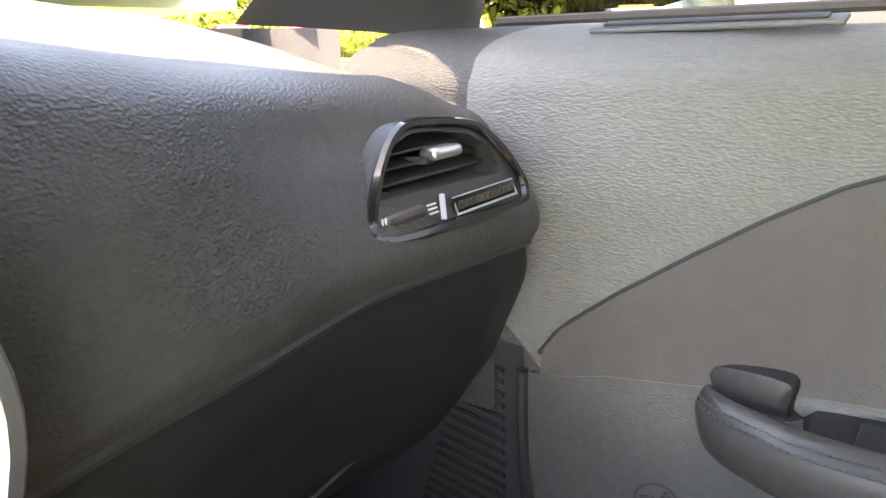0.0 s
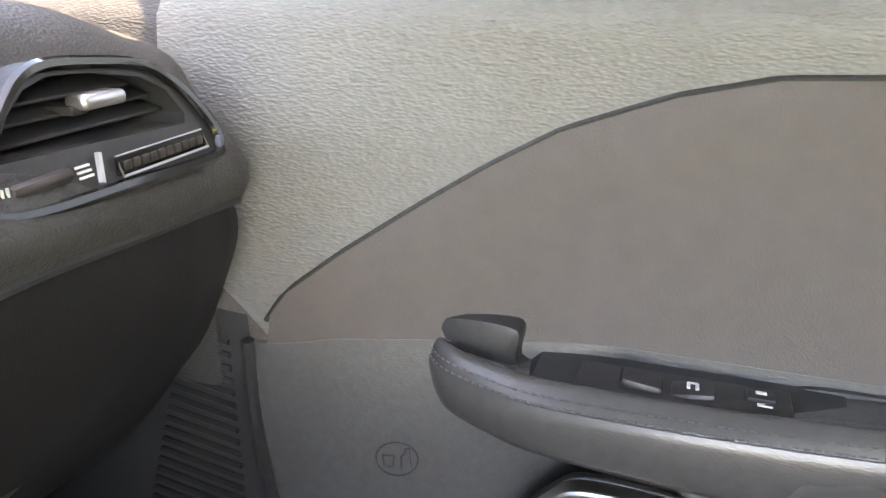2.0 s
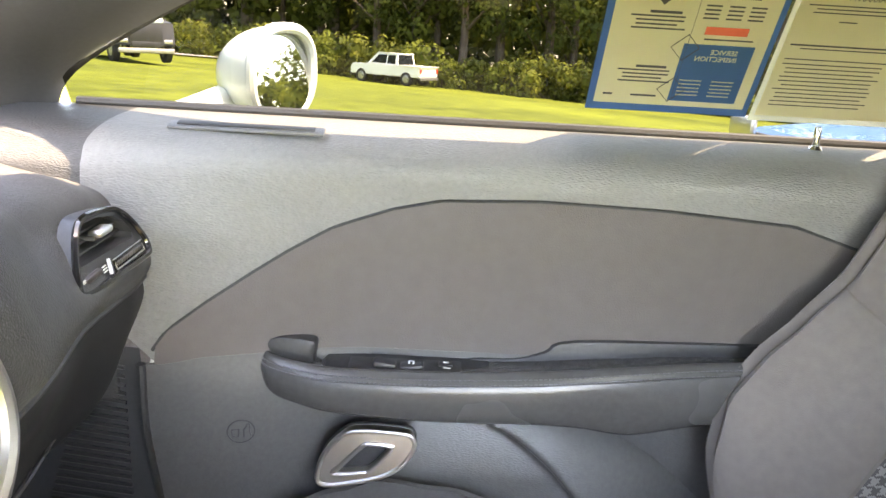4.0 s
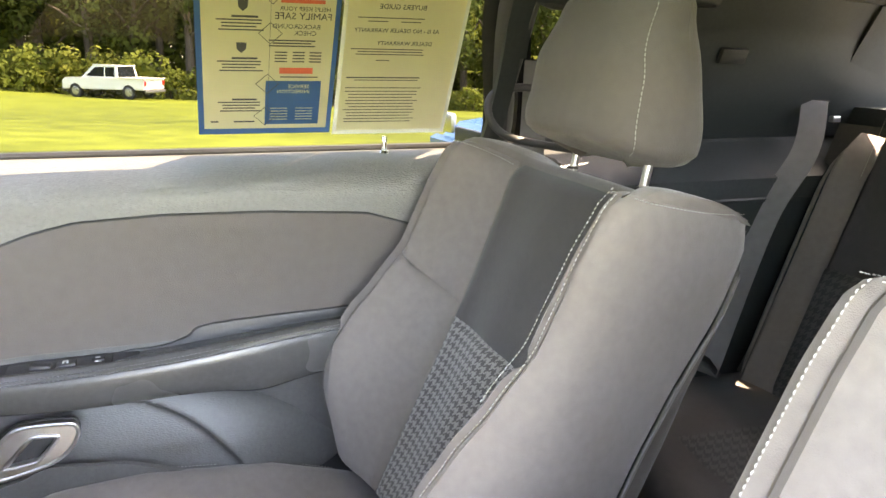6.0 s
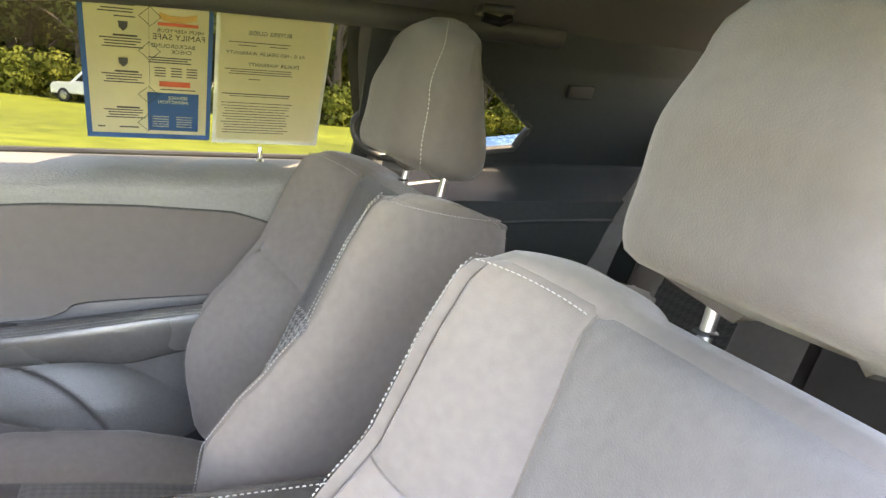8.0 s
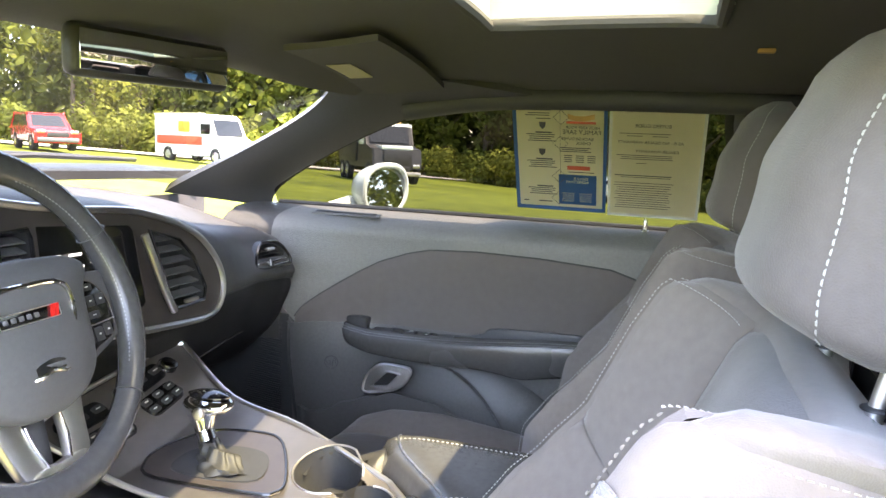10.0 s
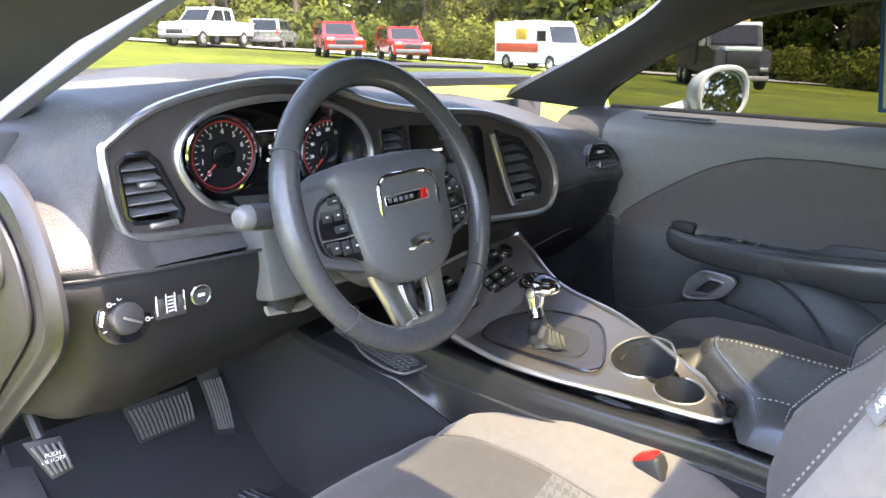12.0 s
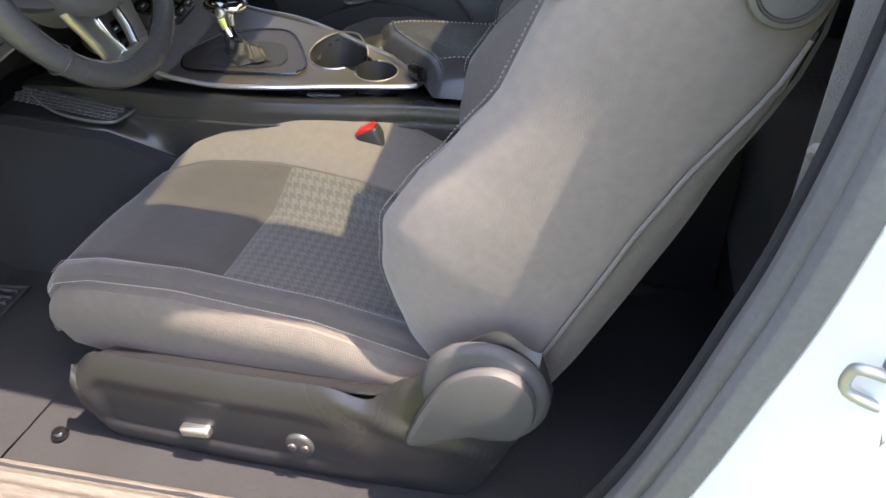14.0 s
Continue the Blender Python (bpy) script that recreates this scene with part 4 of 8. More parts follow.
    if power:
        m = Matrix.Translation((cx + 0.278 * o, 0.269, 0.410)) @ Matrix.Rotation(radians(-6), 4, "X")
        part("seat_switch", box((0.020, 0.040, 0.015), m, 0.005, 3), "silver", sh, "satin silver seat switch")
        m = Matrix.Translation((cx + 0.274 * o, 0.136, 0.415)) @ Matrix.Rotation(radians(90 * o), 4, "Y")
        k = part("lumbar_knob", cyl(0.019, 0.017, 0.010, m, 28, 0.003), "plastic", sh, "round lumbar knob")
        part("dimple", join(*[cyl(0.006, 0.005, 0.003, m @ Matrix.Translation((0.0, d, 0.010)), 14, 0.001) for d in (-0.008, 0.008)]), "graphite", k)
    rc = Matrix.Translation((cx + 0.272 * o, -0.078, 0.540)) @ Matrix.Rotation(radians(90 * o), 4, "Y")
    part("recliner_cover", cyl(0.068, 0.062, 0.012, rc, 36, 0.004), "trim", t)
    outline = spline([(0.074, -0.076, 0), (0.086, -0.062, 0), (0.045, 0.020, 0), (-0.002, 0.046, 0), (-0.040, 0.028, 0), (-0.046, -0.014, 0), (-0.026, -0.044, 0), (0.012, -0.046, 0)], 5, closed=True)
    part("recliner_lever", prism([(p.x, p.y) for p in outline], lambda a, b, d: Vector((cx + (0.280 + d) * o, -0.085 + a, 0.542 + b)), 0.018, 0.006), "trim", t, "grey recliner lever")
    if side < 0:
        tl = Matrix.Translation((cx - 0.222, -0.283, 0.935)) @ Matrix.Rotation(radians(-90), 4, "Y")
        tilt = part("tilt_lever", cyl(0.031, 0.029, 0.012, tl, 32, 0.004), "airbag", t, "round grey seat tilt lever cap")
        part("collar", tube([tl @ Vector((0.022 * math.cos(a * math.pi / 16), 0.022 * math.sin(a * math.pi / 16), 0.012)) for a in range(32)], 0.0018, 6, closed=True), "plastic", tilt)
        up = Vector((0, -SIN, COS))
        at, nrm = back_pt(0.650, 0.850), back_normal(0.650, 0.850)
        nrm = nrm if nrm.y > 0 else -nrm
        at, nrm = Vector((at.x * side + cx, at.y, at.z)), Vector((nrm.x * side, nrm.y, nrm.z))
        nrm = (nrm - up * nrm.dot(up)).normalized()
        m = Matrix((up, nrm.cross(up), nrm)).transposed().to_4x4()
        m.translation = at + nrm * 0.005
        part("airbag_tag", box((0.034, 0.012, 0.004), m, 0.0015), "belt", t, "small grey airbag tag")
        part("lettering", lettering("AIRBAG", 0.0065, m @ Matrix.Translation((0, 0, 0.0022)), 0.0004), "print", t)
    return t


front_seat(0.343, 1, "dark grey cloth passenger seat with houndstooth panel and white stitching", False)
front_seat(-0.350, -1, "grey cloth driver seat with houndstooth panel and white stitching", True)


# ---- passenger door ----
def arch(y):
    return line_table(-y, [(-0.668, 0.698), (-0.645, 0.732), (-0.604, 0.764), (-0.557, 0.796), (-0.515, 0.823), (-0.472, 0.847), (-0.406, 0.871), (-0.354, 0.883), (-0.246, 0.888), (-0.108, 0.885), (0.036, 0.875), (0.11, 0.852), (0.30, 0.82)])


def insert_low(y):
    return min(arch(y) - 0.002, 0.693 + 0.17 * min(0.05, max(0.0, 0.656 - y)))


def door_x(y, z):
    base = line_table(z, [(0.34, 0.630), (0.45, 0.612), (0.56, 0.604), (0.66, 0.606), (0.72, 0.614), (0.80, 0.612), (0.88, 0.602), (0.91, 0.598), (0.935, 0.610), (0.948, 0.645), (0.952, 0.690), (0.953, 0.735)])
    flare = lerp_table(y, [(0.42, 0.0), (0.66, 1.0), (0.80, 1.12)])
    amount = line_table(z, [(0.34, 0.03), (0.60, 0.045), (0.70, 0.055), (0.84, 0.050), (0.92, 0.030), (0.953, 0.0)])
    return base - flare * amount


door = thing("door_1", (0.66, 0.3, 0.34), "dark grey passenger door panel with cloth insert and padded armrest, closed", "car door", kind="structure")


def upper(u, v):
    y = 0.86 - 1.14 * u
    z0 = 0.69 if y < 0.66 else 0.70 + (y - 0.66) * 0.9
    zs = z0 + (0.9545 - z0) * v
    if v > 0.82:
        # roll over to the glass
        t = (v - 0.82) / 0.18
        zt = z0 + (0.9545 - z0) * 0.82
        ang = t * math.pi / 2
        z = zt + (0.953 - zt) * math.sin(ang)
        x0 = door_x(y, zt)
        x = x0 + (0.735 - x0) * (1 - math.cos(ang)) ** 1.1
        return Vector((x, y, z))
    return Vector((door_x(y, zs), y, zs))


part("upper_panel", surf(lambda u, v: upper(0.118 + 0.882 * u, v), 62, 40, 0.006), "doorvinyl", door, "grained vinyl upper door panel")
# door vinyl again, in the dash's black to paint the windscreen pillar's shade
part("shaded_corner", surf(lambda u, v: upper(0.118 * u, v), 9, 40, 0.006), "vinyl", door, "front corner of the door panel, darkened for the pillar's shade")


def lower(u, v):
    y = 0.665 - 0.95 * u
    z = 0.34 + (insert_low(y) + 0.004 - 0.34) * v
    return Vector((door_x(y, z) - 0.0015, y, z))


part("lower_panel", surf(lower, 50, 24, 0.006), "doorplastic", door, "hard grained plastic lower door panel")
# moulded round symbol with a bottle and a cup
on_low = lambda y, z: Vector((door_x(y, z) - 0.0080, y, z))
part("moulded_symbol", tube([on_low(0.568 + 0.0145 * math.cos(k * math.pi / 16), 0.612 + 0.0145 * math.sin(k * math.pi / 16)) for k in range(32)], 0.0008, 5, closed=True), "plastic", door, "moulded round bottle symbol")
part("moulded_symbol", tube([on_low(0.568 + a, 0.612 + b) for a, b in ((-0.003, -0.008), (-0.003, 0.002), (-0.006, 0.006), (-0.006, 0.009), (-0.009, 0.009), (-0.009, 0.002), (-0.010, -0.006))], 0.0008, 5), "plastic", door, "moulded round bottle symbol")
part("moulded_symbol", tube([on_low(0.568 + a, 0.612 + b) for a, b in ((0.010, 0.003), (0.009, -0.006), (0.003, -0.007), (0.002, 0.003))], 0.0008, 5, closed=True), "plastic", door, "moulded round bottle symbol")


def insert(u, v):
    y = 0.656 - 0.92 * u
    z1 = arch(y)
    z0 = insert_low(y)
    z = z0 + (z1 - z0) * v
    edge = min(1.0, (1 - v) * (z1 - z0) / 0.02)
    return Vector((door_x(y, z) - 0.003 - 0.004 * min(1, edge), y, z))


part("cloth_insert", surf(insert, 70, 20, 0.0), "insert", door, "dark brown-grey cloth door insert")
seam = [(door_x(y, arch(y)) - 0.0005, y, arch(y) + 0.001) for y in [0.660 - 0.93 * k / 80 for k in range(81)]]
part("seam_line", tube(seam, 0.0022, 6), "rubber", door)
part("lower_seam", tube([(door_x(y, insert_low(y)) - 0.003, y, insert_low(y)) for y in [0.66 - 0.9 * k / 40 for k in range(41)]], 0.0018, 6), "plastic", door)


# armrest: a padded beam with a flat, switch-bearing top
ARM = [  # along the door: y, top height, bottom height, reach inwards
    (0.552, 0.692, 0.682, 0.600), (0.547, 0.706, 0.666, 0.574), (0.532, 0.708, 0.655, 0.553), (0.500, 0.706, 0.649, 0.541), (0.46, 0.704, 0.644, 0.535), (0.36, 0.706, 0.640, 0.532), (0.26, 0.711, 0.642, 0.532),
    (0.19, 0.717, 0.640, 0.533), (0.13, 0.722, 0.632, 0.536), (0.06, 0.727, 0.642, 0.542), (-0.05, 0.731, 0.655, 0.552), (-0.20, 0.735, 0.660, 0.566),
]


def arm_row(u):
    k = u * (len(ARM) - 1)
    i = min(int(k), len(ARM) - 2)
    t = k - i
    a, b, c, d = (ARM[min(max(i + n, 0), len(ARM) - 1)] for n in (-1, 0, 1, 2))
    return [0.5 * ((2 * q) + (r - p) * t + (2 * p - 5 * q + 4 * r - s) * t * t + (3 * q - p - 3 * r + s) * t ** 3) for p, q, r, s in zip(a, b, c, d)]


def arm_pt(u, v):
    y, zt, zb, x = arm_row(u)
    back = door_x(y, (zt + zb) / 2) + 0.01
    h = zt - zb
    key = [(back, zt - 0.013), (x + 0.032, zt - 0.008), (x + 0.016, zt), (x + 0.003, zt - 0.010), (x, zt - h * 0.42), (x + 0.010, zb + h * 0.18), (x + 0.030, zb), (back, zb - 0.004)]
    p = spline([(a, 0, b) for a, b in key], 4)
    k = v * (len(p) - 1)
    i = min(int(k), len(p) - 2)
    q = p[i].lerp(p[i + 1], k - i)
    return Vector((q.x, y, q.z))


part("armrest", surf(arm_pt, 80, 28), "armpad", door, "padded black leatherette armrest with double stitching", smooth=60)
for dv in (0.375, 0.420):
    path = [arm_pt(0.04 + 0.95 * k / 120, dv) for k in range(121)]
    part("stitching", stitches([p + Vector((-0.0012, 0, 0)) for p in path], lambda p: Vector((-1, 0, 0.1)).normalized(), 0.0036, 0.0018, 0.0005), "plastic_soft", door, "grey stitched armrest seam")
    part("seam", tube([p + Vector((-0.0004, 0, -0.0022)) for p in path], 0.0011, 5), "rubber", door, "dark sewn groove in the armrest")
# raised grip block and switch well on the armrest
tip = spline([(0.551, 0.694, 0), (0.545, 0.717, 0), (0.532, 0.7235, 0), (0.500, 0.7235, 0), (0.486, 0.718, 0), (0.487, 0.697, 0), (0.472, 0.687, 0), (0.540, 0.683, 0)], 4, closed=True)
part("grip_block", prism([(p.x, p.y) for p in tip], lambda a, b, d: Vector((0.625 - d, a, b)), 0.046, 0.006), "plastic", door, "black moulded door pull")
part("switch_plate", prism([(0.482, 0.692), (0.474, 0.6990), (0.29, 0.6985), (0.285, 0.692)], lambda a, b, d: Vector((0.620 - d, a, b)), 0.058, 0.002), "plastic", door)
rise = spline([(0.345, 0.690, 0), (0.31, 0.700, 0), (0.26, 0.702, 0), (0.225, 0.712, 0), (0.19, 0.727, 0), (0.0, 0.733, 0), (-0.18, 0.738, 0), (-0.2, 0.712, 0)], 4)
part("backing_strip", prism([(p.x, p.y) for p in rise], lambda a, b, d: Vector((0.622 - d, a, b)), 0.022, 0.003), "plastic", door)
sw = part("switch_panel", box((0.034, 0.125, 0.004), Matrix.Translation((0.5710, 0.3850, 0.7005)), 0.0015), "plastic", door)
part("window_switch", box((0.018, 0.026, 0.008), Matrix.Translation((0.5690, 0.4080, 0.7037)) @ Matrix.Rotation(radians(8), 4, "X"), 0.003), "plastic", sw)
part("window_switch", box((0.018, 0.026, 0.006), Matrix.Translation((0.5690, 0.3780, 0.7027)) @ Matrix.Rotation(radians(-8), 4, "X"), 0.003), "plastic", sw)
part("lock_switch", box((0.012, 0.016, 0.004), Matrix.Translation((0.5750, 0.3400, 0.7032)), 0.0015), "plastic", sw)
part("lock_switch", box((0.012, 0.016, 0.004), Matrix.Translation((0.596, 0.340, 0.6910)), 0.0015), "plastic", sw)
def mark(x, y, z, w, l):
    return box((w, l, 0.0006), Matrix.Translation((x, y, z)))
part("icon", join(mark(0.5690, 0.381, 0.7065, 0.007, 0.002), mark(0.5690, 0.376, 0.7063, 0.007, 0.002), mark(0.5725, 0.3785, 0.7064, 0.0015, 0.006), mark(0.5690, 0.370, 0.7059, 0.008, 0.0012), mark(0.5670, 0.368, 0.7057, 0.004, 0.0012), mark(0.5750, 0.340, 0.7057, 0.003, 0.006), mark(0.5610, 0.341, 0.7057, 0.003, 0.004), mark(0.5600, 0.337, 0.7057, 0.0015, 0.004)), "print", sw, "white switch markings")


# lower bulge with the pull handle and map pocket
def bulge(u, v):
    y = 0.470 - 0.50 * u
    topz = curve_table(y, [(-0.03, 0.46), (0.02, 0.530), (0.059, 0.565), (0.095, 0.593), (0.138, 0.617), (0.183, 0.638), (0.22, 0.650), (0.275, 0.658), (0.336, 0.660), (0.392, 0.655), (0.422, 0.638), (0.47, 0.600)])
    z = 0.40 + (topz - 0.40) * v
    swell = math.sin(math.pi * min(1, max(0, v)) ** 0.8 * 0.98) ** 0.5
    reach = lerp_table(u, [(0, 0.045), (0.15, 0.060), (0.6, 0.062), (1.0, 0.03)])
    crease = 0.640 - 3.9 * max(0.0, 0.33 - y) ** 2
    k = max(0.0, min(1.0, (crease - z) / 0.014)) * max(0.0, min(1.0, (y - 0.11) / 0.10)) * max(0.0, min(1.0, (z - 0.43) / 0.12))
    dish = 0.026 * k * k * (3 - 2 * k)
    return Vector((door_x(y, z) + 0.004 - reach * swell + dish, y, z))


part("lower_bulge", surf(bulge, 80, 60, 0.0), "doorplastic", door, "moulded grained lower door bulge", smooth=60)
def pocket(u, v):
    y = 0.640 - 0.60 * u
    topz = lerp_table(u, [(0, 0.506), (0.067, 0.508), (0.12, 0.514), (0.208, 0.538), (0.308, 0.556), (0.385, 0.570), (0.5, 0.562), (0.7, 0.53), (1.0, 0.46)])
    z = 0.35 + (topz - 0.35) * v
    reach = 0.052 - 0.012 * (1 - v)
    return Vector((door_x(y, z) - reach * lerp_table(u, [(0, 0.35), (0.08, 1), (1, 1)]), y, z))


part("map_pocket", surf(pocket, 60, 12, 0.008), "doorplastic", door, "hard plastic door pocket")
# pull handle: a slanted frame round a recess
hy = lambda a, b: Vector((0.562 + 0.10 * (b - 0.60), a, b))
outer = [(0.478, 0.570), (0.472, 0.598), (0.456, 0.618), (0.436, 0.629), (0.384, 0.628), (0.372, 0.622), (0.371, 0.610), (0.384, 0.590), (0.406, 0.576), (0.440, 0.567), (0.466, 0.563)]
inner_ = [(0.460, 0.577), (0.452, 0.587), (0.428, 0.612), (0.418, 0.615), (0.398, 0.613), (0.396, 0.609), (0.418, 0.584), (0.428, 0.580)]
oc = [(p.x, p.y) for p in spline([(a, b, 0) for a, b in outer], 4, closed=True)]
ic = [(p.x, p.y) for p in spline([(a, b, 0) for a, b in inner_], 4, closed=True)]
hd = part("door_handle", prism(oc, lambda a, b, d: hy(a, b) + Vector((-d, 0, 0)), 0.016, 0.0, holes=(ic,)), "silver", door, "satin silver inside door handle")
for lp in (oc, ic):
    part("handle_edge", tube([hy(a, b) + Vector((-0.016, 0, 0)) for a, b in lp], 0.0028, 8, closed=True), "silver", hd)
part("handle_recess", prism([(0.425 + (a - 0.425) * 1.03, 0.596 + (b - 0.596) * 1.05) for a, b in oc], lambda a, b, d: hy(a, b) + Vector((0.006 - d, 0, 0)), 0.008, 0.003), "rubber", door)
# round symbol pressed into the lower panel
cxy = (0.584, 0.580)
ring = [(door_x(cxy[0], cxy[1]) - 0.0025, cxy[0] + 0.016 * math.cos(k * math.pi / 16), cxy[1] + 0.016 * math.sin(k * math.pi / 16)) for k in range(32)]
part("pressed_symbol", join(tube(ring, 0.0012, 6, closed=True), tube([(door_x(0.583, 0.594) - 0.0025, 0.590 + 0.004 * math.cos(k), 0.580 + 0.004 * math.sin(k)) for k in range(6)], 0.001, 5, closed=True), box((0.002, 0.005, 0.014), Matrix.Translation((door_x(0.576, 0.58) - 0.0025, 0.577, 0.580)))), "plastic", door)
# slot grille on the sill, lock pin
g = part("demister_slot", box((0.020, 0.170, 0.004), Matrix.Translation((0.632, 0.572, 0.9470)) @ Matrix.Rotation(radians(-14), 4, "Y"), 0.0018), "plastic_soft", door)
part("slot", box((0.010, 0.150, 0.002), Matrix.Translation((0.6315, 0.572, 0.9498)) @ Matrix.Rotation(radians(-14), 4, "Y"), 0.0008), "plastic", g)
part("lock_pin", join(cyl(0.0045, 0.0040, 0.026, Matrix.Translation((0.700, -0.092, 0.952)), 14, 0.0015), cyl(0.009, 0.006, 0.004, Matrix.Translation((0.700, -0.092, 0.951)), 16)), "chrome", door, "chrome door lock pin")
part("glass_seal", tube([(0.728, 0.80 - 1.04 * k / 20, 0.956) for k in range(21)], 0.006, 8), "rubber", door)
# kick panel ahead of the door with its moulded ribs
kick = thing("kick_panel", (0.55, 0.8, 0.34), "black ribbed plastic kick panel below the dashboard", "interior trim", kind="structure")
kx = lambda y, z: 0.553 + 0.10 * (y - 0.67) + 0.03 * max(0, (0.55 - z))
part("upper_filler", box((0.10, 0.14, 0.13), Matrix.Translation((0.600, 0.765, 0.715)), 0.01), "vinyl", kick)
part("panel", surf(lambda u, v: Vector((kx(0.672 + 0.38 * u, 0.34 + 0.375 * v), 0.672 + 0.38 * u - 0.02 * (1 - v), 0.34 + 0.375 * v)), 10, 12), "trim", kick)
for k in range(22):
    z = 0.690 - 0.0105 * k
    a, b = 0.690, 0.730 + 0.0035 * k
    part("rib", tube([(kx(a, z) - 0.001, a, z), (kx(b, z) - 0.001, b, z + 0.004)], 0.0026, 5), "plastic", kick)
part("door_edge", tube(spline([(0.545, 0.668, 0.70), (0.548, 0.668, 0.62), (0.560, 0.660, 0.52), (0.585, 0.650, 0.40)], 6), 0.005, 8), "rubber", kick)


# ---- dashboard ----
dash = thing("dashboard", (0, 0.8, 0.6), "black grained dashboard with satin grey instrument surround", "dashboard")
# stations across the car: x, crease height, crease y, seam height, seam y, lower height, lower y, back height
ST = [
    (-0.735, 0.975, 0.665, 0.873, 0.560, 0.755, 0.640, 1.000), (-0.700, 1.005, 0.630, 0.873, 0.548, 0.750, 0.590, 1.012), (-0.640, 1.036, 0.606, 0.870, 0.545, 0.750, 0.575, 1.025), (-0.480, 1.066, 0.598, 0.866, 0.545, 0.760, 0.580, 1.035),
    (-0.340, 1.062, 0.598, 0.860, 0.556, 0.770, 0.600, 1.038), (-0.240, 1.028, 0.605, 0.830, 0.600, 0.760, 0.640, 1.036), (-0.030, 1.004, 0.612, 0.815, 0.610, 0.745, 0.650, 1.030), (0.120, 0.968, 0.612, 0.822, 0.600, 0.735, 0.640, 1.020), (0.220, 0.938, 0.618, 0.834, 0.598, 0.720, 0.650, 1.005),
    (0.340, 0.926, 0.660, 0.830, 0.622, 0.715, 0.668, 0.992), (0.450, 0.917, 0.667, 0.820, 0.632, 0.705, 0.670, 0.980), (0.528, 0.898, 0.680, 0.808, 0.650, 0.705, 0.690, 0.968), (0.552, 0.868, 0.712, 0.800, 0.690, 0.700, 0.712, 0.955),
]


def station(x):
    for a, b in zip(ST, ST[1:]):
        if x <= b[0]:
            t = (x - a[0]) / (b[0] - a[0])
            t = t * t * (3 - 2 * t) * 0.5 + t * 0.5
            return [p + (q - p) * t for p, q in zip(a[1:], b[1:])]
    return list(ST[-1][1:])


def dash_pt(x, v):
    """v: 0 at the windscreen, 0.5 on the crease, 1 at the seam above the knee panel."""
    zc, yc, zs, ys, zl, yl, zb = station(x)
    key = [(1.17 - 0.10 * (x / 0.6) ** 2, zb), (0.95, zb * 0.6 + zc * 0.4 + 0.012), (0.76, zc + 0.010), (yc + 0.045, zc + 0.004), (yc + 0.010, zc - 0.008), (yc - 0.006, zc - 0.030), ((yc + ys) / 2 - (0.018 if x < 0.1 else max(0.004, 0.018 - 0.1 * (x - 0.1))), (zc + zs) / 2), (ys - 0.006, zs + 0.018), (ys, zs)]
    p = spline([(0, a, b) for a, b in key], 4)
    k = v * (len(p) - 1)
    i = min(int(k), len(p) - 2)
    q = p[i].lerp(p[i + 1], k - i)
    return Vector((x, q.y, q.z))


# the surround's plane, and the stretch of the face that it covers
def plate_y(x, z):
    return 0.592 + 0.14 * (z - 0.93) - 0.03 * max(0.0, -0.5 - x)


SUR = [(-0.664, 0.985), (-0.652, 1.004), (-0.590, 1.036), (-0.475, 1.057), (-0.382, 1.053), (-0.266, 1.022), (-0.150, 1.006), (-0.031, 0.995), (0.084, 0.960), (0.140, 0.915), (0.160, 0.870), (0.148, 0.832), (0.108, 0.813), (0.005, 0.818), (-0.100, 0.828), (-0.250, 0.850), (-0.400, 0.872), (-0.526, 0.889), (-0.632, 0.897), (-0.658, 0.915)]


PV = [(0.350, 0.8700), (0.458, 0.8665), (0.461, 0.871), (0.455, 0.883), (0.441, 0.8905), (0.412, 0.8955), (0.390, 0.8965), (0.376, 0.893), (0.363, 0.885)]


def dash_skin(u, v):
    x = -0.735 + 1.286 * u
    p = dash_pt(x, v)
    # the face falls back to meet the surround's edge
    if p.y < 0.70 and x < 0.17:
        top = line_table(x, [(-0.664, 0.985), (-0.652, 1.004), (-0.590, 1.036), (-0.475, 1.057), (-0.382, 1.053), (-0.266, 1.022), (-0.150, 1.006), (-0.031, 0.995), (0.084, 0.960), (0.16, 0.87)])
        low = line_table(x, [(-0.658, 0.915), (-0.632, 0.897), (-0.40, 0.872), (-0.10, 0.828), (0.005, 0.818), (0.15, 0.832)])
        d = min(p.z - low, top - p.z, x + 0.664, 0.16 - x)
        if d > -0.05:
            p.y = max(p.y, plate_y(x, p.z) + 0.001 + 0.9 * min(0.0, d))
    # hollow behind the surround
    if -0.655 < x < 0.150:
        top = line_table(x, [(-0.655, 1.0), (-0.59, 1.030), (-0.475, 1.050), (-0.382, 1.046), (-0.266, 1.016), (-0.031, 0.988), (0.084, 0.953), (0.15, 0.89)])
        low = line_table(x, [(-0.655, 0.905), (-0.5, 0.893), (-0.25, 0.856), (0.005, 0.824), (0.108, 0.820), (0.15, 0.85)])
        d = min(p.z - low, top - p.z, (x + 0.655) * 0.8, (0.15 - x) * 0.8)
        k = max(0.0, min(1.0, (d + 0.002) / 0.012))
        if p.y < 0.72:
            p.y += (0.725 - p.y) * k * k * (3 - 2 * k)
    # hollow behind the passenger vent
    if 0.34 < x < 0.48 and p.y < 0.70:
        d = 1.0
        for (a, b), (e, f) in zip(PV, PV[1:] + PV[:1]):
            ln = math.hypot(e - a, f - b)
            d = min(d, ((e - a) * (p.z - b) - (f - b) * (x - a)) / ln)
        p.y += 0.07 * max(0.0, min(1.0, (d - 0.0005) / 0.003))
    return p


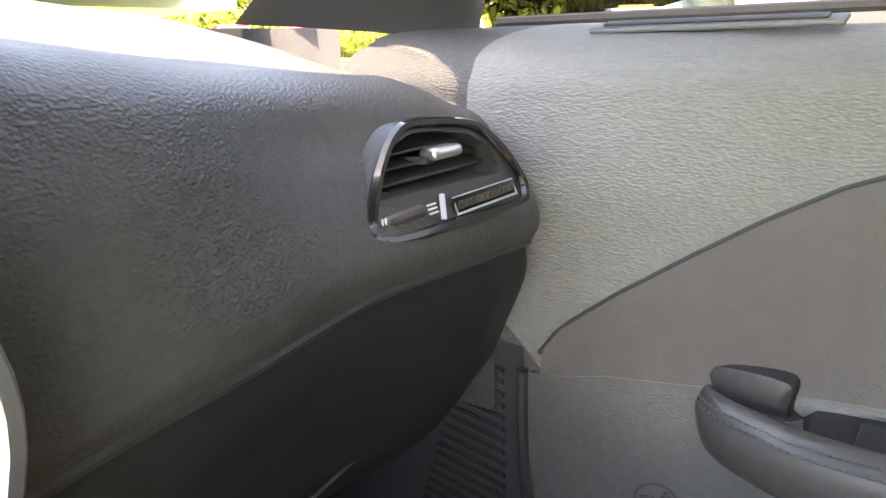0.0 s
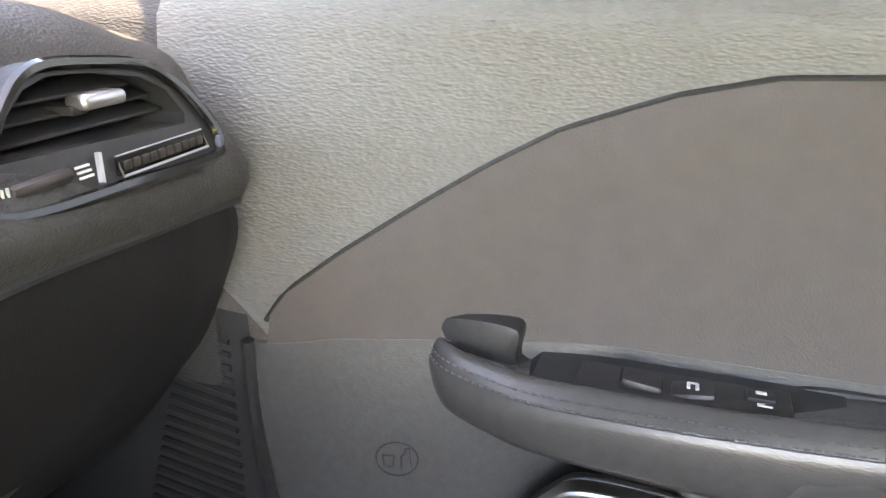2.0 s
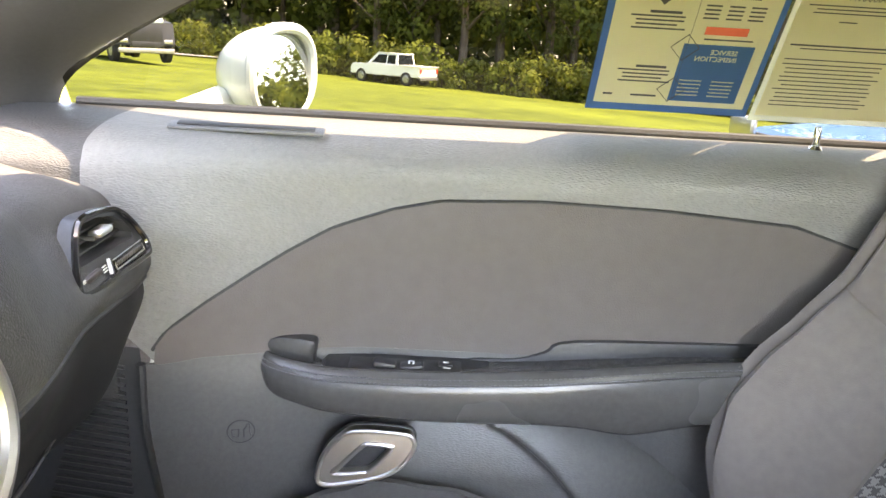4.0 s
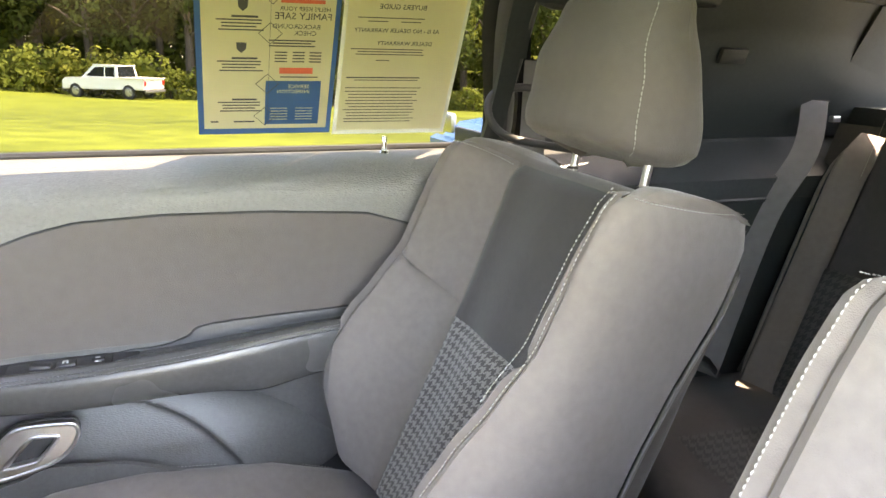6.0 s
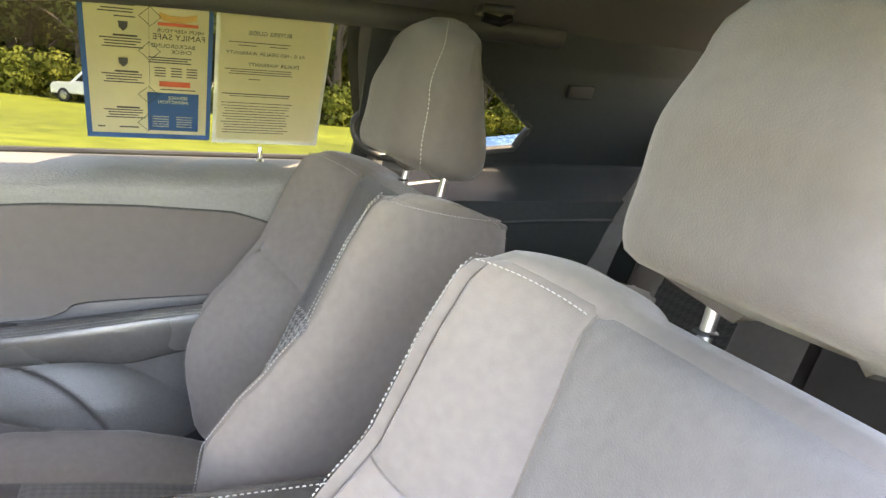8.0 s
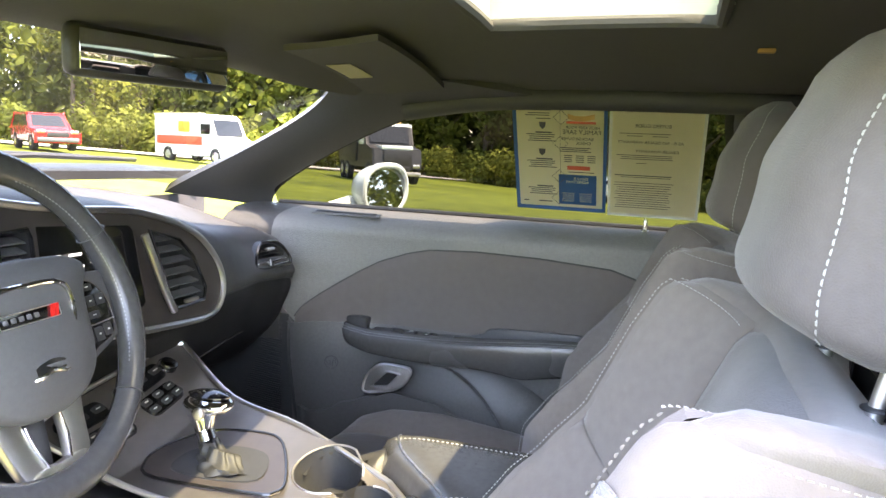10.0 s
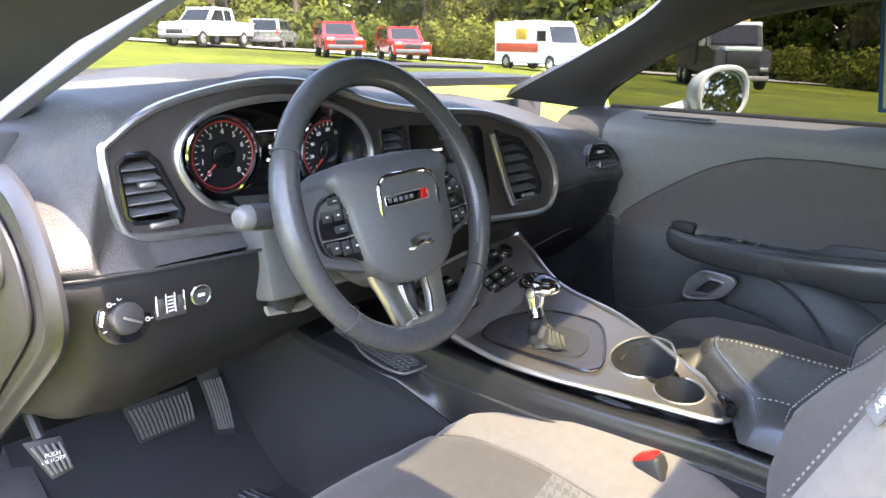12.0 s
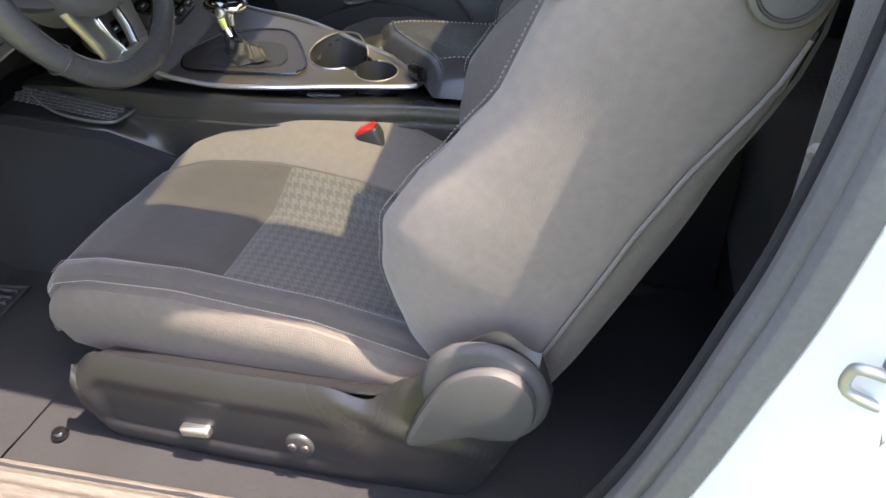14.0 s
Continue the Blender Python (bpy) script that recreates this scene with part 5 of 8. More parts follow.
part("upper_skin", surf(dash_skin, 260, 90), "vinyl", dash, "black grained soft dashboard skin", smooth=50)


def knee(u, v):
    x = -0.735 + 1.285 * u
    zc, yc, zs, ys, zl, yl, zb = station(x)
    key = [(ys + 0.004, zs - 0.001), (ys + 0.002, zs - 0.02), ((ys + yl) / 2 - 0.006, (zs + zl) / 2), (yl, zl), (yl + 0.05, zl - 0.05), (yl + 0.14, zl - 0.10), (0.98, zl - 0.06)]
    p = spline([(0, a, b) for a, b in key], 4)
    k = v * (len(p) - 1)
    i = min(int(k), len(p) - 2)
    q = p[i].lerp(p[i + 1], k - i)
    return Vector((x, q.y, q.z))


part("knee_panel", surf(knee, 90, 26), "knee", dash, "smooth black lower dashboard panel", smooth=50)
part("seam_groove", tube([(x, station(x)[3] - 0.0005, station(x)[2]) for x in [-0.73 + 1.25 * k / 60 for k in range(61)]], 0.0022, 6), "rubber", dash)
# end caps
for x, row in ((0.550, -1), (-0.734, 0)):
    zc, yc, zs, ys, zl, yl, zb = station(x)
    poly = [(q.y, q.z) for q in (dash_pt(x, k / 30) for k in range(31))] + [(yl, zl), (yl + 0.14, zl - 0.10), (0.98, zl - 0.06), (1.12, zb - 0.1)]
    part("end_cap", prism(poly, lambda a, b, d, x=x: Vector((x + (d if x > 0 else -d), a, b)), 0.004), "vinyl", dash)


def on_plate(lift):
    return lambda a, b, d: Vector((a, plate_y(a, b) - lift + d, b))


vent_d = [(-0.640, 0.986), (-0.614, 0.986), (-0.604, 0.975), (-0.582, 0.920), (-0.586, 0.908), (-0.640, 0.914), (-0.648, 0.922), (-0.650, 0.975)]
cluster = [(p.x, p.y) for p in spline([(-0.578, 0.985, 0), (-0.545, 1.020, 0), (-0.470, 1.036, 0), (-0.385, 1.034, 0), (-0.315, 1.008, 0), (-0.290, 0.968, 0), (-0.300, 0.925, 0), (-0.350, 0.900, 0), (-0.440, 0.900, 0), (-0.530, 0.912, 0), (-0.570, 0.945, 0)], 4, closed=True)]
vent_l = [(-0.266, 0.984), (-0.222, 0.986), (-0.218, 0.975), (-0.218, 0.895), (-0.250, 0.900), (-0.266, 0.92)]
screen_o = [(-0.208, 0.988), (-0.046, 0.976), (-0.038, 0.968), (-0.030, 0.862), (-0.038, 0.855), (-0.204, 0.872), (-0.208, 0.880)]
vent_r = [(-0.006, 0.966), (0.060, 0.945), (0.090, 0.915), (0.112, 0.862), (0.104, 0.842), (0.036, 0.840), (0.024, 0.850)]
sur_line = spline([(a, plate_y(a, b) - 0.0005, b) for a, b in SUR], 3, closed=True)
part("bright_line", tube(sur_line, 0.0024, 8, closed=True), "silver", dash, "bright silver line round the surround")
surround = part("surround", prism(SUR, on_plate(0.0), 0.012, 0.0, holes=(vent_d, cluster, vent_l, screen_o, vent_r)), "graphite", dash, "satin grey instrument surround", smooth=30)
ring = spline([(a, plate_y(a, b) - 0.002, b) for a, b in SUR], 5, closed=True)
part("bright_edge", tube(ring, 0.0052, 8, closed=True), "silver", surround, "bright silver edge line")
part("cluster_rim", tube([(a, plate_y(a, b) - 0.002, b) for a, b in cluster], 0.0045, 8, closed=True), "silver", surround)


def well(outline, depth, name, mat="gloss", shrink=0.9):
    """The inner walls and floor of an opening in the surround."""
    cx_, cz_ = sum(a for a, _ in outline) / len(outline), sum(b for _, b in outline) / len(outline)
    bm = bmesh.new()
    a = [bm.verts.new((x, plate_y(x, z) + 0.002, z)) for x, z in outline]
    b = [bm.verts.new((cx_ + (x - cx_) * shrink, plate_y(x, z) + depth, cz_ + (z - cz_) * shrink)) for x, z in outline]
    for i in range(len(a)):
        j = (i + 1) % len(a)
        bm.faces.new((a[i], a[j], b[j], b[i]))
    bm.faces.new(b)
    return part(name, bm, mat, dash, smooth=25)


def vent(outline, parent_label, slats, tab=True, upright=False):
    w = well(outline, 0.045, "air_vent", "plastic", 0.92)
    tagged(w, parent_label)
    zs = [b for _, b in outline]
    part("frame", tube([(a, plate_y(a, b) - 0.001, b) for a, b in outline], 0.0032, 6, closed=True), "gloss", w)
    lo, hi = min(zs) + 0.008, max(zs) - 0.008
    for k in range(slats):
        z = lo + (hi - lo) * (k + 0.5) / slats
        # where this height cuts the outline
        xs = []
        for (a, b), (c, d) in zip(outline, outline[1:] + outline[:1]):
            if (b - z) * (d - z) < 0:
                xs.append(a + (c - a) * (z - b) / (d - b))
        if len(xs) < 2:
            continue
        x0, x1 = min(xs) + 0.002, max(xs) - 0.002
        m = Matrix.Translation(((x0 + x1) / 2, plate_y((x0 + x1) / 2, z) + 0.014, z)) @ Matrix.Rotation(radians(18), 4, "X")
        part("slat", box((x1 - x0, 0.020, 0.0022), m, 0.0008, 1), "plastic_soft", w)
    if tab:
        cx_, cz_ = sum(a for a, _ in outline) / len(outline), (lo + hi) / 2 + 0.006
        part("tab", box((0.020, 0.010, 0.006), Matrix.Translation((cx_, plate_y(cx_, cz_) - 0.001, cz_)), 0.0025), "silver", w, "silver air vent tab")
    return w


vd = vent(vent_d, "black slatted driver air vent", 5)
part("thumbwheel", box((0.034, 0.008, 0.007), Matrix.Translation((-0.608, 0.583, 0.908)), 0.003), "silver", vd)
vent(vent_l, "black slatted centre air vent", 6, False)
vr = vent(vent_r, "black slatted centre air vent", 6, False)
part("thumbwheel", box((0.034, 0.008, 0.007), Matrix.Translation((0.070, 0.578, 0.848)), 0.003), "silver", vr)
part("silver_bar", tube(spline([(-0.030, 0.585, 0.962), (-0.022, 0.578, 0.93), (-0.004, 0.572, 0.88), (0.016, 0.570, 0.842)], 5), 0.010, 10, flat=0.6), "silver", dash, "satin silver upright bar")
sc = well(screen_o, 0.012, "touch_screen", "gloss", 0.97)
tagged(sc, "dark centre touch screen with small grey menu lines")
lines = []
for k, (z, w) in enumerate(((0.945, 0.022), (0.928, 0.026))):
    lines.append(box((w, 0.001, 0.0035), Matrix.Translation((-0.155 + w / 2, 0.6015, z))))
    lines.append(box((0.006, 0.001, 0.005), Matrix.Translation((-0.172, 0.6015, z))))
part("menu_line", join(*lines), "screen", sc)
part("volume_knob", cyl(0.014, 0.013, 0.012, Matrix.Translation((-0.095, 0.604, 0.880)) @ Matrix.Rotation(radians(90), 4, "X"), 24, 0.002), "graphite", sc)

# instrument cluster
cl = well(cluster, 0.075, "gauge_binnacle", "gloss", 0.92)
tagged(cl, "black instrument cluster with two round dials")
for cx_, cz_, nm in ((-0.487, 0.965, "rev"), (-0.318, 0.955, "speed")):
    at = Matrix.Translation((cx_, 0.660, cz_)) @ Matrix.Rotation(radians(90), 4, "X")
    d = part("dial", cyl(0.050, 0.050, 0.006, at, 40), "dial", cl, "black round dial with white marks and red ring")
    part("bezel_ring", tube([(cx_ + 0.051 * math.cos(a), 0.652, cz_ + 0.051 * math.sin(a)) for a in [k * math.pi / 24 for k in range(48)]], 0.004, 8, closed=True), "chrome", d)
    part("red_ring", tube([(cx_ + 0.043 * math.cos(a), 0.6535, cz_ + 0.043 * math.sin(a)) for a in [k * math.pi / 24 for k in range(48)]], 0.0009, 5, closed=True), "dial_red", d)
    ticks = []
    for k in range(25):
        a = radians(225 - 270 * k / 24)
        r = 0.0385
        ticks.append(box((0.0055 if k % 3 == 0 else 0.0032, 0.0008, 0.0011), Matrix.Translation((cx_ + r * math.cos(a), 0.6532, cz_ + r * math.sin(a))) @ Matrix.Rotation(-a, 4, "Y")))
    part("tick_marks", join(*ticks), "print", d)
    nums = []
    labels = ["0", "1", "2", "3", "4", "5", "6", "7", "8"] if nm == "rev" else ["0", "20", "40", "60", "80", "100", "120", "140", "160"]
    for k, tx in enumerate(labels):
        a = radians(225 - 270 * k / 8)
        nums.append(lettering(tx, 0.0105 if nm == "rev" else 0.0075, Matrix.Translation((cx_ + 0.0300 * math.cos(a), 0.6530, cz_ + 0.0300 * math.sin(a))) @ Matrix.Rotation(radians(90), 4, "X")))
    part("numerals", join(*nums), "print", d)
    a = radians(222 if nm == "rev" else 226)
    part("needle", tube([(cx_ + 0.008 * math.cos(a), 0.6525, cz_ + 0.008 * math.sin(a)), (cx_ + 0.034 * math.cos(a), 0.6525, cz_ + 0.034 * math.sin(a))], [0.0016, 0.0006], 6), "dial_red", d)
    part("hub", cyl(0.017, 0.016, 0.005, Matrix.Translation((cx_, 0.654, cz_)) @ Matrix.Rotation(radians(90), 4, "X"), 28, 0.001), "gloss", d)
disp = part("display", box((0.072, 0.003, 0.072), Matrix.Translation((-0.402, 0.662, 0.958)), 0.001), "gloss", cl)
for k, tx in enumerate(("Key Fob", "has Left", "the Vehicle")):
    part("display_text", lettering(tx, 0.0072, Matrix.Translation((-0.402, 0.6595, 0.968 - 0.0085 * k)) @ Matrix.Rotation(radians(90), 4, "X")), "screen", disp)
tagged(part("display_bar", join(box((0.060, 0.001, 0.0006), Matrix.Translation((-0.402, 0.6597, 0.990))), box((0.003, 0.001, 0.006), Matrix.Translation((-0.402, 0.6597, 0.983))), box((0.010, 0.001, 0.0016), Matrix.Translation((-0.388, 0.6597, 0.983))), box((0.022, 0.001, 0.0016), Matrix.Translation((-0.402, 0.6597, 0.932)))), "screen", disp), kind="stuff")

# light switch, dimmer wheels, boot release on the knee panel
def face(x, z, out=0.0):
    zc, yc, zs, ys, zl, yl, zb = station(x)
    t = (zs - z) / (zs - zl)
    return Vector((x, ys + (yl - ys) * t - 0.003 - out, z))


tilt = Matrix.Rotation(radians(90 - 12), 4, "X")
p = face(-0.676, 0.822)
ls = part("light_switch", cyl(0.031, 0.029, 0.007, Matrix.Translation(p) @ tilt, 36, 0.002), "gloss", dash, "round headlight switch with white symbols")
part("knob", cyl(0.019, 0.017, 0.012, Matrix.Translation(p + Vector((0, -0.006, 0.001))) @ tilt, 30, 0.003), "plastic", ls)
part("pointer", box((0.022, 0.004, 0.003), Matrix.Translation(p + Vector((0.003, -0.019, 0.001))) @ Matrix.Rotation(radians(28), 4, "Y"), 0.001), "silver", ls)
marks = [lettering("AUTO", 0.0058, Matrix.Translation(p + Vector((-0.024, -0.0085, 0.006))) @ tilt @ Matrix.Rotation(radians(70), 4, "Z"))]
for a in (205, 128, 100, 78, -15):
    c = p + Vector((0.0245 * math.cos(radians(a)), -0.0085, 0.0245 * math.sin(radians(a))))
    marks.append(tube([c + Vector((0.0022 * math.cos(k), 0, 0.0022 * math.sin(k))) for k in (0, 1.05, 2.1, 3.14, 4.2, 5.25)], 0.0007, 5, closed=True))
    marks.append(box((0.0035, 0.0006, 0.0009), Matrix.Translation(c + Vector((0.0048, 0, 0)))))
tagged(part("symbols", join(*marks), "print", ls), kind="stuff")
p = face(-0.626, 0.826)
dm = part("dimmer_panel", box((0.036, 0.006, 0.030), Matrix.Translation(p) @ Matrix.Rotation(radians(-12), 4, "X"), 0.002), "plastic", dash)
for k, dx in enumerate((-0.011, 0.011)):
    part("dimmer_wheel", cyl(0.011, 0.011, 0.007, Matrix.Translation(p + Vector((dx - 0.0035, 0.002, 0))) @ Matrix.Rotation(radians(90), 4, "Y"), 24, 0.001), "rubber", dm)
part("bright_line", join(*[box((0.0012, 0.002, 0.026), Matrix.Translation(p + Vector((dx, -0.004, 0)))) for dx in (-0.016, -0.005, 0.005, 0.016)], *[box((0.006, 0.0008, 0.0012), Matrix.Translation(p + Vector((0, -0.0045, dz)))) for dz in (-0.007, -0.003, 0.001, 0.005, 0.009)]), "print", dm)
p = face(-0.590, 0.829)
tb = part("boot_release", cyl(0.0125, 0.012, 0.005, Matrix.Translation(p) @ tilt, 28, 0.001), "plastic", dash)
part("chrome_ring", tube([p + Vector((0.0115 * math.cos(k * math.pi / 14), -0.006, 0.0115 * math.sin(k * math.pi / 14))) for k in range(28)], 0.0012, 6, closed=True), "chrome", tb)
tagged(part("symbol", box((0.008, 0.0008, 0.003), Matrix.Translation(p + Vector((0, -0.0062, 0)))), "print", tb), kind="stuff")

# passenger vent on the face
def pv(a, b, d):
    return Vector((a, 0.6345 + 0.03 * (a - 0.336) + 0.42 * (b - 0.856) + d, b))


po = [(p.x, p.y) for p in spline([(0.336, 0.860, 0), (0.339, 0.855, 0), (0.361, 0.852, 0), (0.400, 0.851, 0), (0.464, 0.849, 0), (0.474, 0.853, 0), (0.476, 0.861, 0), (0.469, 0.876, 0), (0.458, 0.888, 0), (0.443, 0.896, 0), (0.411, 0.900, 0), (0.389, 0.901, 0), (0.376, 0.898, 0), (0.363, 0.890, 0), (0.349, 0.877, 0)], 4, closed=True)]
pi = [(0.351, 0.875), (0.350, 0.8705), (0.400, 0.8690), (0.458, 0.8665), (0.461, 0.871), (0.455, 0.883), (0.441, 0.8905), (0.412, 0.8955), (0.390, 0.8965), (0.376, 0.893), (0.363, 0.885)]
pvp = part("passenger_vent", prism(po, lambda a, b, d: pv(a, b, d - 0.010), 0.012, 0.0, holes=(pi,)), "plastic", dash, "black slatted passenger air vent with silver tab", smooth=30)
part("gloss_rim", tube([pv(a, b, -0.012) for a, b in po], 0.0028, 6, closed=True), "gloss", pvp)
bm = bmesh.new()
A = [bm.verts.new(pv(a, b, -0.004)) for a, b in pi]
B = [bm.verts.new(pv(0.405 + (a - 0.405) * 0.9, 0.882 + (b - 0.882) * 0.9, 0.040)) for a, b in pi]
for i in range(len(A)):
    bm.faces.new((A[i], A[(i + 1) % len(A)], B[(i + 1) % len(A)], B[i]))
bm.faces.new(B)
part("duct", bm, "rubber", pvp)
for k, (z, x0, x1) in enumerate(((0.8755, 0.354, 0.457), (0.8825, 0.362, 0.453), (0.8890, 0.372, 0.442))):
    m = Matrix.Translation(pv((x0 + x1) / 2, z, 0.006)) @ Matrix.Rotation(radians(1.7), 4, "Z") @ Matrix.Rotation(radians(15), 4, "X")
    part("slat", box((x1 - x0, 0.018, 0.0018), m, 0.0006, 1), "plastic", pvp)
for x in (0.376, 0.405, 0.436):
    part("fin", box((0.0014, 0.016, 0.026), Matrix.Translation(pv(x, 0.881, 0.022)) @ Matrix.Rotation(radians(1.7), 4, "Z")), "plastic", pvp)
tab = part("tab", box((0.026, 0.012, 0.0065), Matrix.Translation(pv(0.410, 0.8850, -0.010)) @ Matrix.Rotation(radians(1.7), 4, "Z"), 0.0028, 3), "silver", pvp, "silver air vent tab")
part("stem", box((0.010, 0.020, 0.004), Matrix.Translation(pv(0.399, 0.8820, 0.0)) @ Matrix.Rotation(radians(1.7), 4, "Z"), 0.0015), "plastic", tab)
part("thumbwheel", box((0.030, 0.006, 0.0065), Matrix.Translation(pv(0.363, 0.8610, -0.011)) @ Matrix.Rotation(radians(1.7), 4, "Z") @ Matrix.Rotation(radians(-2), 4, "Y"), 0.003), "graphite", pvp)
tagged(part("symbol", join(*[box((0.0075, 0.0008, 0.0009), Matrix.Translation(pv(0.3835, 0.8610 + dz, -0.0125)) @ Matrix.Rotation(radians(1.7), 4, "Z")) for dz in (-0.002, 0.0, 0.002)], *[box((0.0010, 0.0008, 0.006), Matrix.Translation(pv(x, 0.861, -0.0125))) for x in (0.3440, 0.3465)]), "print", pvp), kind="stuff")
part("divider", tube([pv(0.389, 0.855, -0.013), pv(0.394, 0.8660, -0.013)], 0.0016, 6), "silver", pvp)
# raised maker's plate as a plain row of bars
part("name_plate", box((0.064, 0.0012, 0.0085), Matrix.Translation(pv(0.4335, 0.8585, -0.0115)) @ Matrix.Rotation(radians(1.7), 4, "Z"), 0.0005), "gloss", pvp)
part("name_mark", join(*[box((0.0042, 0.0016, 0.0040), Matrix.Translation(pv(0.4072 + 0.0058 * k, 0.8585, -0.0128)) @ Matrix.Rotation(radians(1.7), 4, "Z"), 0.0005) for k in range(10)]), "graphite", pvp, "row of plain satin bars")
part("name_plate_edge", tube([pv(a, b, -0.0125) for a, b in ((0.4025, 0.8545), (0.4645, 0.8545), (0.4645, 0.8625), (0.4025, 0.8625))], 0.0007, 5, closed=True), "silver", pvp)
# glovebox line and latch
part("glovebox_line", tube(spline([(0.15, 0.655, 0.700), (0.30, 0.655, 0.722), (0.45, 0.690, 0.712)], 6), 0.0018, 5), "rubber", dash)
# driver end cap with its demister outlet, beside the open door
cap = thing("dash_end_panel", (-0.745, 0.7, 0.6), "grey moulded end panel of the dashboard with round outlet", "interior trim")
cp = [(0.648, 0.962), (0.600, 0.950), (0.560, 0.912), (0.545, 0.870), (0.548, 0.835), (0.580, 0.800), (0.700, 0.710), (0.835, 0.612), (0.875, 0.605), (0.890, 0.640), (0.800, 0.880), (0.765, 0.955)]
cpo = [(q.x, q.y) for q in spline([(a, b, 0) for a, b in cp], 4, closed=True)]
part("panel", prism(cpo, lambda a, b, d: Vector((-0.738 - d, a, b)), 0.016, 0.006), "shield", cap)
cin = [(0.715 + (a - 0.715) * 0.80, 0.80 + (b - 0.80) * 0.84) for a, b in cpo]
part("raised_face", prism(cin, lambda a, b, d: Vector((-0.754 - d, a, b)), 0.007, 0.004), "shield", cap)
o = part("outlet", cyl(0.030, 0.029, 0.006, Matrix.Translation((-0.760, 0.655, 0.880)) @ Matrix.Rotation(radians(-90), 4, "Y"), 32, 0.002), "plastic", cap, "round slotted outlet")
for k in range(5):
    z = 0.880 - 0.018 + 0.009 * k
    h = math.sqrt(0.026 ** 2 - (z - 0.88) ** 2)
    part("slat", box((0.006, 2 * h, 0.004), Matrix.Translation((-0.768, 0.655, z)) @ Matrix.Rotation(radians(30), 4, "Y"), 0.001, 1), "plastic_soft", o)
part("edge_strip", tube(spline([(-0.750, a, b) for a, b in ((0.640, 0.975), (0.585, 0.955), (0.548, 0.912), (0.532, 0.868), (0.536, 0.832), (0.570, 0.795), (0.690, 0.705), (0.830, 0.602))], 5), 0.012, 8, flat=0.5), "shield", cap)
part("corner_block", box((0.06, 0.11, 0.05), Matrix.Translation((-0.735, 0.745, 0.985)), 0.008), "trim", cap)

# ---- steering wheel ----
WC, WT = Vector((-0.3566, 0.4745, 0.9101)), radians(19.7)
WM = Matrix.Translation(WC) @ Matrix.Rotation(radians(5.4), 4, "Z") @ Matrix.Rotation(radians(90) - WT, 4, "X")
HM = WM @ Matrix.Translation((0, 0, -0.032))
PM = WM @ Matrix.Translation((0, 0, -0.030))
# local frame: x across, y up the wheel, z towards the driver
wheel = thing("steering_wheel", WC, "black leather three-spoke steering wheel with silver lower spoke", "steering wheel")


def W(x, y, z):
    return WM @ Vector((x, y, z))


RIM = 0.171
part("rim", tube([W(RIM * math.cos(a), RIM * math.sin(a), 0) for a in [k * 2 * math.pi / 96 for k in range(96)]], [0.0168 + 0.0014 * math.cos(4 * k * 2 * math.pi / 96) for k in range(96)], 14, closed=True), "leather", wheel, "black leather rim")
for a in (28, 152, 222, 318):
    c, s = math.cos(radians(a)), math.sin(radians(a))
    part("rim_seam", tube([W(c * (RIM + 0.0176 * math.cos(k * math.pi / 8)), s * (RIM + 0.0176 * math.cos(k * math.pi / 8)), 0.0176 * math.sin(k * math.pi / 8)) for k in range(16)], 0.0009, 5, closed=True), "rubber", wheel)
sp = []
for k in range(70):
    a = radians(-30 + 100 * k / 69)
    sp.append(W((RIM - 0.0150) * math.cos(a), (RIM - 0.0150) * math.sin(a), 0.009))
part("rim_stitching", stitches(sp, lambda q: Vector((0, -0.9, 0.4)).normalized(), 0.003, 0.002, 0.0009), "plastic_soft", wheel)
def H(x, y, z):
    return HM @ Vector((x, y, z))


def Q(x, y, z):
    return PM @ Vector((x, y, z))


def mirrored(half):
    """Closed outline from its right half, given from the top to the bottom."""
    return [(q.x, q.y) for q in spline([(a, b, 0) for a, b in half] + [(-a, b, 0) for a, b in half[::-1] if a > 0.001], 5, closed=True)]


hub = mirrored([(0.0, 0.064), (0.045, 0.063), (0.080, 0.060), (0.103, 0.051), (0.107, 0.039), (0.094, 0.014), (0.088, -0.035), (0.078, -0.066), (0.052, -0.088), (0.020, -0.098), (0.0, -0.099)])


def hub_pt(u, v):
    k = u * len(hub)
    i = int(k) % len(hub)
    a = Vector(hub[i]).lerp(Vector(hub[(i + 1) % len(hub)]), k - int(k))
    r = min(1.0, v * 1.15)
    z = 0.034 + 0.028 * (1 - min(1, v) ** 3.5) if v <= 0.86 else 0.034 + 0.028 * (1 - 0.86 ** 3.5) - (v - 0.86) * 0.42
    return H(a.x * r, a.y * r, z)


part("hub", surf(hub_pt, 110, 28, closed=True), "airbag", wheel, "soft dark grey airbag cover", smooth=60)
shield = mirrored([(0.0, 0.0345), (0.025, 0.0345), (0.044, 0.031), (0.053, 0.020), (0.054, -0.008), (0.047, -0.036), (0.036, -0.052), (0.022, -0.058), (0.010, -0.056), (0.0, -0.054)])


def dome(a, b):
    """Height of the cover's surface over (a, b)."""
    r = 0.0
    for (x0, y0), (x1, y1) in zip(hub, hub[1:] + hub[:1]):
        den = x0 * (y1 - y0) - y0 * (x1 - x0)
        if abs(den) > 1e-9:
            r = max(r, (a * (y1 - y0) - b * (x1 - x0)) / den)
    return 0.034 + 0.028 * (1 - min(0.9, r / 1.15) ** 3.5)


